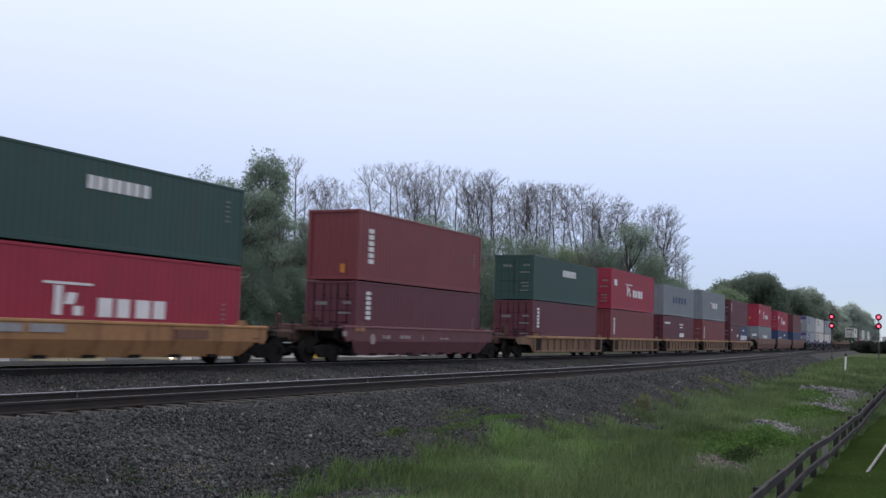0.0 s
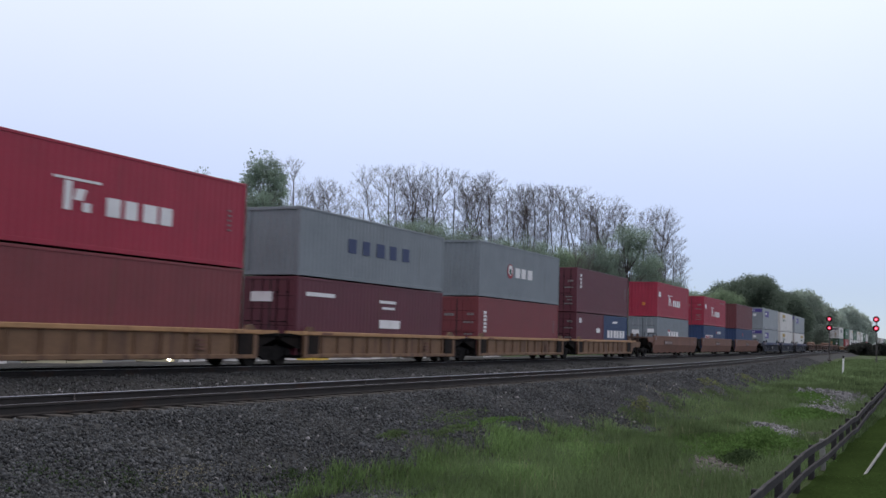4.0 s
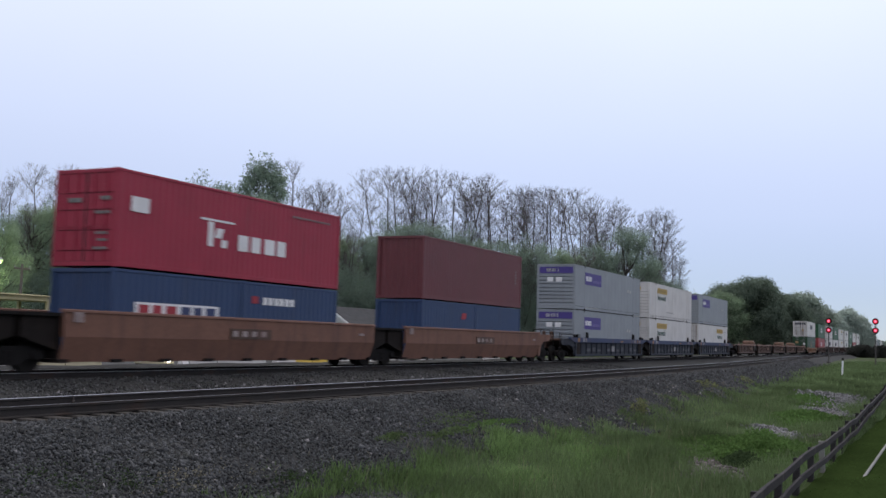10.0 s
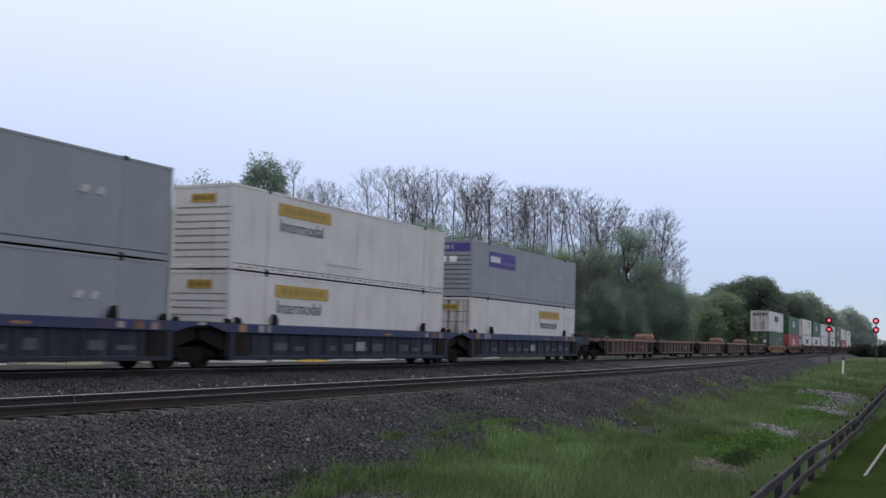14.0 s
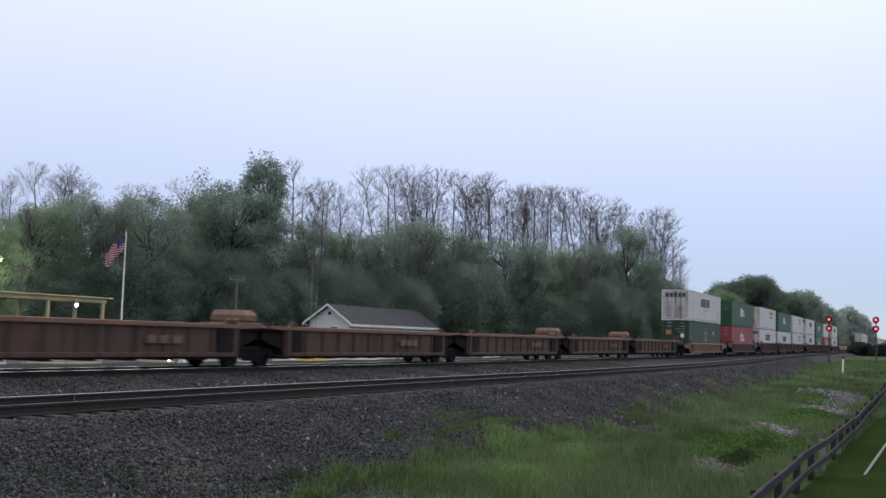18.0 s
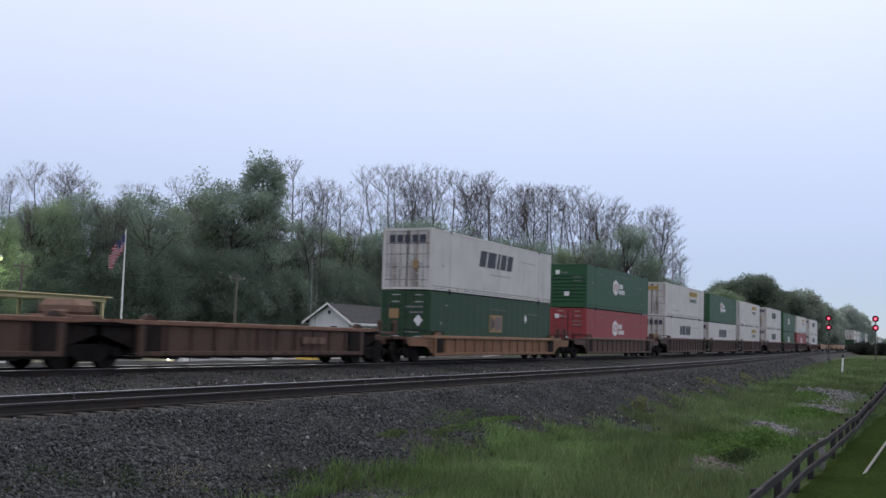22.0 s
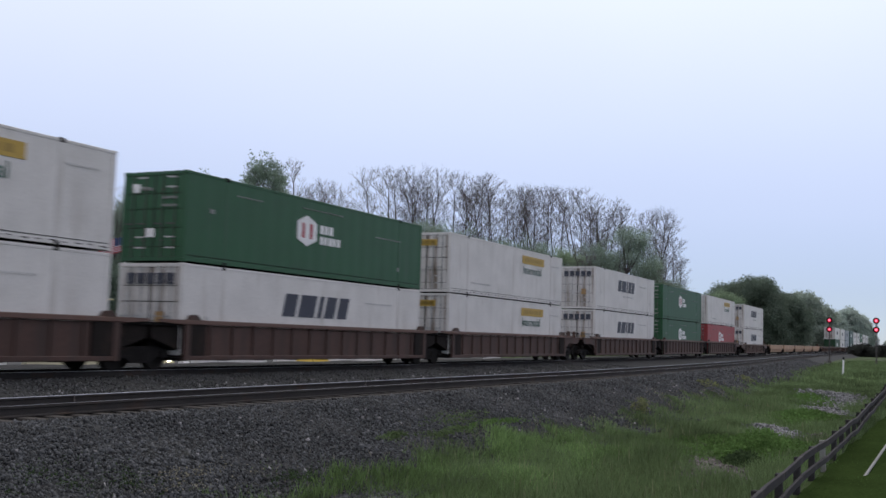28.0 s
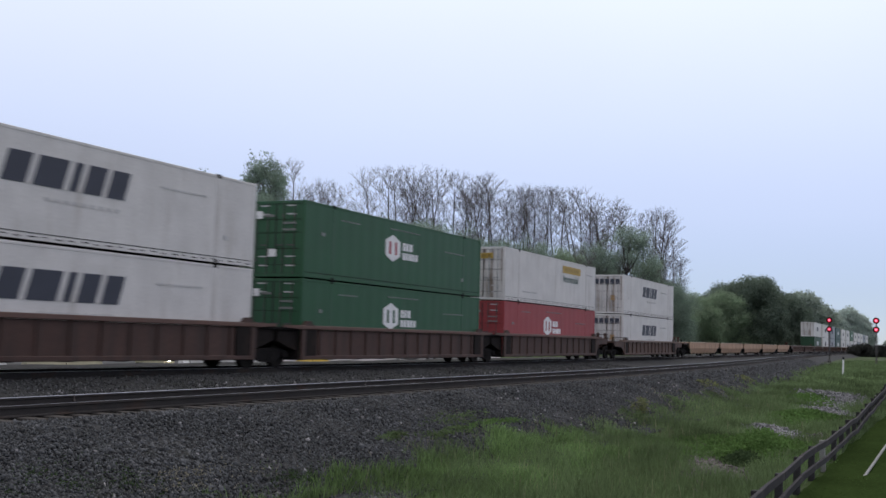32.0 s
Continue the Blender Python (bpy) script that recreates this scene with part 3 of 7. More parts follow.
        part("end_wall", kept(("ribbed", mat.name, L, W, H), make), None, box)
    else:
        def make():
            sh = corrugated(2 * w, zb, zt, 0, 0.045, 0.27)
            sh.v = [(x + 0.03 + b, a, c) for a, b, c in sh.v]
            return sh.mesh("end_wall", mat)
        part("end_wall", kept(("plain", mat.name, L, W, H), make), None, box)


def container(name, u0, L, z, H, colour, end, label, marks=(), W=2.438, domestic=False, cat="shipping container", far=False):
    mat = BOX[colour]
    box = empty(name, Matrix(), label, cat, "containers on the train")
    rolls(box, u0 + L / 2, z)
    k = (colour, L, H, W)
    y = -W / 2
    if domestic:
        def wall():
            return corrugated(L - 0.12, 0.15, H - 0.10, y + 0.010, 0.005, 0.81).mesh("side_wall", mat)
    else:
        def wall():
            return corrugated(L - 0.30, 0.14, H - 0.09, y + 0.012, 0.017, 0.278).mesh("side_wall", mat)
    w1 = kept(("wall", *k), wall)
    part("side_wall", w1, None, box)
    part("side_wall", w1, None, box, "", pose(0, 0, 0, 0, 0, 180))
    part("roof", kept(("roof", *k), lambda: Shape().box(-L / 2 + 0.05, y + 0.05, H - 0.05, L / 2 - 0.05, -y - 0.05, H - 0.018, 0.006).mesh("roof", mat)), None, box)
    part("floor", kept(("floor", *k), lambda: Shape().box(-L / 2 + 0.08, y + 0.05, 0.06, L / 2 - 0.08, -y - 0.05, 0.14).mesh("floor", BLACK)), None, box)
    for sgn in (0, 180):
        t = pose(0, 0, 0, 0, 0, sgn)
        part("top_rail", kept(("top_rail", *k), lambda: Shape().box(-L / 2 + 0.16, y, H - 0.10, L / 2 - 0.16, y + 0.06, H - 0.012, 0.008).mesh("top_rail", mat)), None, box, "", t)
        part("bottom_rail", kept(("bottom_rail", *k), lambda: Shape().box(-L / 2 + 0.16, y, 0.02, L / 2 - 0.16, y + 0.06, 0.16, 0.008).mesh("bottom_rail", mat)), None, box, "", t)
        part("end_sill", kept(("end_sill", *k), lambda: Shape().box(-L / 2, y + 0.14, 0.02, -L / 2 + 0.10, -y - 0.14, 0.15, 0.008).mesh("end_sill", mat)), None, box, "", t)
        part("end_header", kept(("end_header", *k), lambda: Shape().box(-L / 2, y + 0.14, H - 0.13, -L / 2 + 0.10, -y - 0.14, H - 0.012, 0.008).mesh("end_header", mat)), None, box, "", t)
    post = kept(("post", colour, H, domestic), lambda: Shape().box(-0.08, -0.08, 0.118, 0.08, 0.08, H - 0.118, 0.012).mesh("corner_post", mat))
    cast = kept(("cast", colour), lambda: Shape().box(-0.09, -0.082, 0, 0.09, 0.082, 0.118, 0.012).mesh("corner_casting", mat))
    cx, cy = L / 2 - 0.082, W / 2 - 0.078
    for sx in (-1, 1):
        for sy in (-1, 1):
            part("corner_post", post, None, box, "", pose(sx * cx, sy * cy, 0))
            for zz in (0.0, H - 0.118):
                part("corner_casting", cast, None, box, "", pose(sx * cx, sy * cy, zz))
    if domestic:
        for sx in (-1, 1):
            part("stacking_post", kept(("spost", *k), lambda: Shape().box(-0.10, y + 0.004, 0.10, 0.10, y + 0.03, H - 0.10, 0.006).mesh("stacking_post", mat)), None, box, "", pose(sx * 6.04, 0, 0))
            for zc in (-0.02, H - 0.11):
                part("stacking_casting", kept(("scast", W), lambda: Shape().box(-0.09, y - 0.012, 0.0, 0.09, y + 0.14, 0.13, 0.01).mesh("stacking_casting", BLACK)), None, box, "dark steel lifting casting", pose(sx * 6.04, 0, zc))
    if domestic and not far:
        def slots():
            sh = Shape()
            for i in range(34):
                x = -L / 2 + 0.45 + (L - 0.9) * i / 33
                sh.box(x, y - 0.004, 0.085 + 0.012 * (i % 3), x + (0.17, 0.26, 0.12, 0.22)[i % 4], y + 0.01, 0.118 + 0.012 * (i % 3))
            return sh.mesh("rail_scuffs", GRIME)
        if colour == "white":
            part("rail_scuffs", kept(("scuffs", L, W), slots), None, box, "dark scuffs and slots along the bottom rail")["kind"] = "stuff"
        part("rail_seam", kept(("rseam", L, W), lambda: Shape().box(-L / 2 + 0.17, y - 0.003, 0.205, L / 2 - 0.17, y + 0.02, 0.222).mesh("rail_seam", GRIME)), None, box, "dark seam above the bottom rail")
    end_frame("plain" if far else end, BOX["whitedoor"] if colour == "white" and end == "doors" else mat, L, W, H, box, STEEL if colour in ("white", "silver", "slate") else BLACK if colour in ("maroon",) else DULLSTEEL if domestic else mat)
    part("end_wall", kept(("back", *k), lambda: Shape().box(L / 2 - 0.08, y + 0.1, 0.14, L / 2 - 0.03, -y - 0.1, H - 0.12).mesh("end_wall", mat)), None, box)
    for i, (nm, spec, mk, lab) in enumerate(marks):
        if nm == "text":
            x0, z0, hgt, txt = spec
            cu = bpy.data.curves.new("lettering", "FONT")
            cu.body, cu.size, cu.extrude = txt, hgt * 1.38, 0.003
            tmp = bpy.data.objects.new("lettering", cu)
            me = bpy.data.meshes.new_from_object(tmp)
            bpy.data.objects.remove(tmp)
            me.materials.append(mk)
            part("lettering", me, None, box, lab, pose(x0 - L / 2, y - 0.008, z0 - z, 90, 0, 0))
        elif nm == "end_mark":
            sh = Shape()
            if mk is M_GREYMARK:
                mk = M_GREYMARK if colour in ("white", "silver", "slate") else M_DULL
                spec = [(y0 + (y1 - y0) * k / n2, z0, y0 + (y1 - y0) * (k + 0.72) / n2, z0 + (z1 - z0) * 0.75) for y0, z0, y1, z1 in spec for n2 in [max(1, int((y1 - y0) / 0.13))] for k in range(n2)]
            for y0, z0, y1, z1 in spec:
                if len(spec) < 7 and not far:
                    part("end_block" if len(spec) > 1 else "panel", Shape().slab([(y0, z0 - z), (y1, z0 - z), (y1, z1 - z), (y0, z1 - z)], -L / 2 - 0.012, -L / 2 + 0.02, "x"), mk, box, lab)
                else:
                    sh.slab([(y0, z0 - z), (y1, z0 - z), (y1, z1 - z), (y0, z1 - z)], -L / 2 - 0.012, -L / 2 + 0.02, "x")
            if sh.v:
                part("code_lettering", sh, mk, box, lab)["kind"] = "stuff"
        else:
            o = 0.006 + 0.004 * i
            spec = [(a - L / 2, b - z, c - L / 2, d - z, *e) for a, b, c, d, *e in spec]
            if nm == "small_lettering":
                mk = M_GREYMARK if colour in ("white", "silver", "slate") else M_DULL
                spec = [(a + (c - a) * k / n2, b + (d - b) * 0.2, a + (c - a) * (k + 0.52) / n2, d - (d - b) * 0.25, e[0]) for a, b, c, d, *e in spec for n2 in [max(1, int((c - a) / 0.22))] for k in range(n2)]
            if nm == "lettering" and not far:
                for one in spec:
                    part("letter_block", bars([one], y, o), mk, box, lab)
            else:
                mark = part(nm, bars(spec, y, o), mk, box, lab)
                if nm == "small_lettering":
                    mark["kind"] = "stuff"
    return box


LOW, HC, STD, L40, L53 = 0.40, 2.896, 2.591, 12.192, 16.154
MID = LOW + HC + 0.03
MIDS = LOW + STD + 0.03


def k_mark(z):
    """A tall block with a flat stroke over it, then four lower blocks."""
    return [("lettering", [(3.75, z + 0.83, 5.5, z + 0.90, 0)] + [(4.15, z, 4.42, z + 0.80, 0), (4.50, z + 0.30, 4.85, z + 0.62, 0.1), (4.85, z, 5.15, z + 0.26, 0)] + word(5.75, z - 0.02, 8.75, z + 0.52, 4), M_WHITE, "white block lettering")]


def up_word(x, z0, z1, n, w=0.36):
    h = (z1 - z0) / n
    return ("lettering", [(x, z0 + i * h, x + w, z0 + i * h + h * 0.72, 0) for i in range(n)], M_WHITE, "white upright lettering")


def tail_marks(L, z):
    return ("small_lettering", [(L - 0.95, z + 0.3 + 0.16 * i, L - 0.62, z + 0.4 + 0.16 * i, 0) for i in range(5)], M_GREYMARK, "faded small grey lettering")


def end_codes(z):
    return ("end_mark", [(-0.95, z + 1.95, -0.55, z + 2.10), (-0.95, z + 1.55, -0.35, z + 1.66), (0.18, z + 1.90, 0.72, z + 2.08), (-0.9, z + 0.95, -0.4, z + 1.05), (-0.9, z + 0.75, -0.5, z + 0.84), (-0.9, z + 0.5, -0.35, z + 0.6)], M_GREYMARK, "faded pale code lettering")


def iso(u, z, H, colour, end, label, marks=(), L=L40):
    return container("shipping_container", u, L, z, H, colour, end, label, marks)


def van(u, z, colour, end, label, marks=(), far=False):
    return container("domestic_container", u, L53, z, HC, colour, end, label, marks, W=2.59, domestic=True, cat="container", far=far)


# the loads, from the head of the train to its tail
iso(16.2, LOW, HC, "scarlet", "plain", "scarlet steel shipping container with white block lettering in a well car", k_mark(1.45) + [tail_marks(L40, 1.0)])
iso(16.2, MID, STD, "bottle", "plain", "bottle-green shipping container stacked on a scarlet one",
    [("lettering", word(5.1, 5.0, 7.65, 5.38, 7), M_WHITE, "white block lettering"), tail_marks(L40, 4.4)])
iso(36.1, LOW, HC, "maroon", "doors", "maroon shipping container with white upright lettering in a well car", [up_word(0.80, 1.75, 2.95, 6), end_codes(LOW), tail_marks(L40, 1.0)])
iso(36.1, MID, HC, "brick", "plain", "brick-red shipping container stacked on a maroon one", [up_word(0.85, 4.05, 5.55, 6, 0.42), ("end_mark", [(-0.62, 3.62, -0.40, 3.98)], M_ORANGE, "orange label"), tail_marks(L40, 4.2)])
iso(56.0, LOW, HC, "maroon", "doors", "maroon shipping container with pale door lettering in a yellow well car", [up_word(0.70, 1.75, 2.95, 6), end_codes(LOW)])
iso(56.0, MID, STD, "bottle", "doors", "bottle-green shipping container with doors at its end", [("lettering", word(5.1, 4.95, 7.65, 5.35, 7), M_WHITE, "white block lettering"), end_codes(MID), tail_marks(L40, 4.4)])
iso(71.6, LOW, HC, "brick", "plain", "brick-red shipping container with white upright lettering in a yellow well car", [up_word(0.72, 1.55, 2.75, 6)])
iso(71.6, MID, HC, "scarlet", "doors", "scarlet shipping container with white block lettering and doors", k_mark(4.38) + [("panel", [(0.75, 5.03, 1.45, 5.46, 0)], M_WHITE, "white square placard"), end_codes(MID), tail_marks(L40, 4.2)])
iso(87.2, LOW, HC, "maroon", "doors", "maroon shipping container with white marks low on its side", [("lettering", [(6.2, 2.55, 7.6, 2.67, 0), (6.4, 2.3, 7.5, 2.4, 0), (6.2, 1.5, 8.0, 1.85, 0), (0.6, 2.6, 2.6, 2.75, 0)], M_WHITE, "white lettering"),
    ("end_mark", [(-0.1, 2.35, 0.85, 2.72)], M_WHITE, "white block lettering")])
iso(87.2, MID, STD, "slate", "plain", "slate-grey shipping container with dark blue block lettering", [("lettering", word(3.5, 4.45, 9.2, 5.02, 5, 0, 0.55), M_NAVY, "dark blue block lettering")])
iso(103.7, LOW, HC, "brick", "doors", "brick-red shipping container with white upright lettering", [up_word(0.72, 1.5, 2.65, 6), end_codes(LOW), tail_marks(L40, 1.3)])
round_box = iso(103.7, MID, HC, "slate", "plain", "slate-grey shipping container with white lettering and a round mark", [
    ("lettering", word(4.95, 4.56, 7.75, 5.10, 3), M_WHITE, "white block lettering")])
for dz, rad, out, mk, lab in ((0.0, 0.40, 0.008, M_RED, "round dark red emblem"), (0.06, 0.29, 0.012, M_WHITE, "pale centre of the emblem"), (-0.02, 0.17, 0.016, M_GREENINK, "dark green heart of the emblem")):
    part("emblem", Shape().cyl((4.2 - L40 / 2, -1.219 - out, 4.86 + dz - MID), (4.2 - L40 / 2, -1.20, 4.86 + dz - MID), rad, None, 20), mk, round_box, lab)
iso(119.5, LOW, STD, "maroon", "doors", "short dark red shipping container in a yellow well car", [("lettering", [(0.6, 2.35, 1.1, 2.65, 0), (4.4, 1.75, 5.2, 2.05, 0)], M_WHITE, "white marks"), end_codes(LOW)], 6.058)
iso(125.63, LOW, STD, "navy", "plain", "short navy shipping container with white block lettering", [("lettering", word(0.9, 1.42, 5.5, 1.95, 6), M_WHITE, "white block lettering"), ("emblem", [(1.9, 2.45, 3.1, 2.60, 0.5)], M_WHITE, "white swoosh")], 6.058)
iso(119.5, MIDS, HC, "maroon", "doors", "maroon shipping container with pale door lettering", [up_word(0.70, 4.6, 5.6, 4, 0.3), end_codes(MIDS), tail_marks(L40, 4.0)])
iso(141.0, LOW, HC, "slate", "doors", "slate-grey shipping container with white lettering in a brown well car", [("emblem", [(3.8, 2.0, 4.8, 2.25, 0.1), (4.3, 1.6, 4.8, 2.0, 0)], M_WHITE, "pale emblem"), ("emblem", [(3.9, 2.12, 4.6, 2.3, 0)], M_RED, "red bar of the emblem"),
    ("lettering", word(5.15, 1.6, 7.95, 2.15, 3), M_WHITE, "white block lettering"), ("end_mark", [(-0.95, 2.0, -0.4, 2.3), (0.3, 1.8, 0.9, 2.2)], M_WHITE, "white door marks")])
iso(141.0, MID, HC, "scarlet", "plain", "scarlet shipping container with white block lettering stacked high", k_mark(4.36) + [("panel", [(0.5, 5.0, 1.22, 5.42, 0)], M_WHITE, "white square placard"), ("end_mark", [(-0.2, 4.25, 0.05, 4.5)], M_ORANGE, "orange label"), tail_marks(L40, 4.6)])
iso(160.6, LOW, STD, "navy", "plain", "short navy shipping container with a white lettered band", [("panel", [(0.95, 1.55, 4.85, 2.05, 0)], M_WHITE, "white band"), ("lettering", word(1.1, 1.6, 2.9, 1.98, 3), M_RED, "red block lettering"), ("lettering", word(3.0, 1.6, 4.8, 1.98, 3), M_NAVY, "navy block lettering")], 6.058)
iso(166.73, LOW, STD, "navy", "plain", "short navy shipping container with small white lettering", [("lettering", word(1.2, 2.22, 3.2, 2.48, 6), M_WHITE, "white block lettering"), ("emblem", [(0.55, 2.25, 0.9, 2.5, 0)], M_RED, "red emblem")], 6.058)
iso(160.6, MIDS, HC, "scarlet", "doors", "scarlet shipping container with white block lettering and doors", k_mark(4.0) + [("panel", [(0.6, 4.7, 1.35, 5.15, 0)], M_WHITE, "white square placard"), end_codes(MIDS), ("small_lettering", [(8.9, 5.45, 11.5, 5.58, 0)], M_GREYMARK, "faded pale lettering")])
iso(180.2, LOW, STD, "navy", "plain", "short navy shipping container in a brown well car", [("emblem", [(4.3, 2.2, 4.8, 2.5, 0.1)], M_RED, "red emblem")], 6.058)
iso(186.33, LOW, STD, "navy", "plain", "short navy shipping container in a brown well car", [], 6.058)
iso(180.2, MIDS, HC, "oxide", "plain", "dark oxide-red shipping container stacked on two navy ones", [tail_marks(L40, 4.0)])


def parcel(u, z, text_z):
    return van(u, z, "silver", "ribbed", "pale grey ribbed-end container with a violet panel", [
        ("panel", [(2.1, text_z, 5.75, text_z + 0.80, 0)], M_VIOLET, "violet panel"), ("lettering", word(2.3, text_z + 0.25, 3.6, text_z + 0.56, 5, 0, 0.8), M_WHITE, "white block lettering"),
        ("lettering", word(3.75, text_z + 0.2, 5.6, text_z + 0.36, 7, 0, 0.7), M_LILAC, "lilac lettering"), ("emblem", [(12.4, text_z - 0.05, 12.65, text_z + 0.17, 0.1), (13.0, text_z - 0.05, 13.25, text_z + 0.17, 0.1)], M_GREYMARK, "white diamond marks"),
        ("small_lettering", [(2.2, text_z - 1.55, 5.2, text_z - 1.45, 0)], M_GREYMARK, "small grey lettering"),
        ("end_mark", [(-1.15, z + 2.30, 1.12, z + 2.72)], M_VIOLET, "violet end panel"), ("end_mark", [(-0.2, z + 2.40, -0.1, z + 2.62), (0.0, z + 2.4, 0.3, z + 2.62), (0.35, z + 2.4, 0.65, z + 2.62)], M_WHITE, "white block lettering"),
        ("end_mark", [(-0.4, z + 1.75, 0.0, z + 2.05), (0.2, z + 1.75, 0.6, z + 2.05)], M_WHITE, "white end marks")])


def intermodal(u, z, x, end="ribbed"):
    """White box with a yellow panel over a lettered line."""
    a = z + 2.10
    return van(u, z, "white", end, "white container with a yellow panel on its side", [
        ("panel", [(x, a, x + 3.5, a + 0.45, 0)], M_YELLOW, "yellow panel"), ("lettering", word(x + 0.4, a + 0.12, x + 3.2, a + 0.34, 7), M_AMBER, "dull gold lettering"),
        ("text", (x + 0.10, a - 0.56, 0.48, "Intermodal"), M_GREENINK, "dark green lettering"), ("small_lettering", [(x + 3.3, z + 0.55, x + 6.0, z + 0.66, 0)] if x < 5 else [(2.5, z + 0.55, 5.0, z + 0.66, 0), (14.3, z + 2.2, 15.6, z + 2.3, 0)], M_GREYMARK, "small grey lettering"),
        ("end_mark", [(-0.55, z + 2.26, 0.50, z + 2.56)], M_YELLOW, "yellow end panel"), ("end_mark", [(-0.45, z + 2.33, -0.25, z + 2.49), (-0.15, z + 2.33, 0.1, z + 2.49), (0.18, z + 2.33, 0.40, z + 2.49)], M_AMBER, "dull gold lettering")])


def swift(u, z, big=True):
    zz = z + (1.48 if z > 2 else 1.40)
    return van(u, z, "white", "doors", "white container with slanting dark slate lettering", [
        ("lettering", wide_word(5.45, zz, 10.05, zz + 0.82, 0.24, (1.0, 1.25, 0.5, 0.9, 0.9)), M_INK, "slanting dark slate block lettering"), ("small_lettering", word(6.95, zz - 0.42, 9.85, zz - 0.24, 9), M_GREYMARK, "grey lettering line"),
        ("small_lettering", [(11.4, z + 2.05, 13.6, z + 2.16, 0), (1.2, z + 1.1, 1.5, z + 1.3, 0), (14.5, z + 0.75, 14.9, z + 1.0, 0)], M_GREYMARK, "small grey lettering"),
        ("end_mark", [(-0.95 + 0.4 * i, z + 2.22, -0.65 + 0.4 * i, z + 2.58) for i in range(5)], M_INK, "dark slate end lettering"), ("end_mark", [(-0.62, z + 1.00, -0.28, z + 1.36)], M_TAN, "tan end label"), ("end_mark", [(0.22, z + 1.00, 0.42, z + 1.40)], M_GREYMARK, "grey end label")])


def hexagon(u, z, colour, end, label):
    zz = z + 1.10
    hexa = [(6.2, zz + 0.25), (6.85, zz), (7.5, zz + 0.25), (7.5, zz + 0.90), (6.85, zz + 1.15), (6.2, zz + 0.90)]
    box = van(u, z, colour, end, label, [
        ("lettering", word(7.75, zz + 0.55, 8.7, zz + 0.88, 3) + word(7.75, zz + 0.15, 9.25, zz + 0.45, 5), M_WHITE, "white block lettering"),
        ("small_lettering", [(6.6, z + 2.45, 9.4, z + 2.55, 0), (2.6, z + 2.35, 4.1, z + 2.45, 0), (1.2, z + 1.6, 1.6, z + 1.85, 0), (12.0, z + 1.9, 14.2, z + 2.0, 0), (13.9, z + 0.6, 14.2, z + 0.9, 0)], M_GREYMARK, "small pale lettering"),
        ("end_mark", [(0.62, z + 2.22, 0.90, z + 2.50)], M_WHITE, "white end mark"), ("end_mark", [(-0.05, z + 0.78, 0.28, z + 1.06)], M_WHITE, "white end label"), ("end_mark", [(0.1, z + 2.28, 0.55, z + 2.40), (-0.9, z + 2.0, -0.3, z + 2.1), (-0.9, z + 1.75, -0.3, z + 1.85)], M_GREYMARK, "pale end lettering")])
    part("emblem", Shape().slab([(a - L53 / 2, b - z) for a, b in hexa], -1.302, -1.28), M_WHITE, box, "white six-sided emblem")
    for x0 in (6.5, 7.02):
        part("emblem_bar", bars([(x0 - L53 / 2, zz + 0.3 - z, x0 + 0.18 - L53 / 2, zz + 0.85 - z, 0)], -1.295, 0.012), M_RED if z > 2 else BOX[colour], box, "dark stroke inside the emblem")
    return box


parcel(201.8, LOW, 2.08), parcel(201.8, MID, 5.02)
intermodal(221.1, LOW, 2.6), intermodal(221.1, MID, 2.6)
intermodal(240.7, LOW, 9.7, "doors"), parcel(240.7, MID, 5.0)
pine_box = van(346.5, LOW, "pine", "doors", "pine-green container with a tan square panel and doors", [
    ("panel", [(6.95, 1.48, 8.65, 2.38, 0)], M_TAN, "dull tan square panel"), ("emblem", [(7.1, 1.6, 7.32, 2.25, 0), (7.4, 1.7, 7.6, 2.15, 0)], M_INK, "dark bar mark"), ("emblem", [(7.75, 1.62, 8.5, 2.28, 0)], M_FIELD, "dull mauve field"),
    ("small_lettering", [(6.9, 2.6, 9.2, 2.7, 0), (12.6, 2.5, 14.0, 2.62, 0), (1.6, 2.6, 2.0, 2.75, 0), (1.0, 1.7, 1.4, 1.95, 0)], M_GREYMARK, "small pale lettering"),
    ("end_mark", [(0.35, 2.0, 0.85, 2.45)], M_TAN, "dull tan end panel"), ("end_mark", [(-0.9, 2.5, 0.0, 2.62), (-0.9, 2.25, -0.2, 2.36), (-0.7, 1.35, 0.0, 1.45)], M_GREYMARK, "pale end lettering")])
part("emblem", Shape().slab([(12.1 + a - L53 / 2, 2.28 + b - LOW) for a, b in ((-0.20, 0), (0, -0.25), (0.20, 0), (0, 0.25))], -1.302, -1.28), M_WHITE, pine_box, "white diamond")
part("placard", Shape().slab([(-0.68 + a, 1.92 + b - LOW) for a, b in ((-0.23, 0), (0, -0.27), (0.23, 0), (0, 0.27))], -L53 / 2 - 0.014, -L53 / 2 + 0.02, "x"), M_WHITE, pine_box, "white diamond placard on the door")
swift(346.5, MID)
hexagon(369.9, LOW, "tomato", "doors", "tomato-red container with a white six-sided emblem")
hexagon(369.9, MID, "emerald", "ribbed", "emerald-green container with a ribbed end and white emblem")
swift(392.55, LOW + 0.07), intermodal(392.55, MID + 0.08, 9.4, "doors")
swift(411.9, LOW + 0.04), hexagon(411.9, MID + 0.05, "emerald", "doors", "emerald-green container with end doors and white emblem")
intermodal(431.25, LOW + 0.07, 9.4, "doors"), intermodal(431.25, MID + 0.08, 9.4, "doors")
swift(454.5, LOW + 0.10), swift(454.5, MID + 0.11)
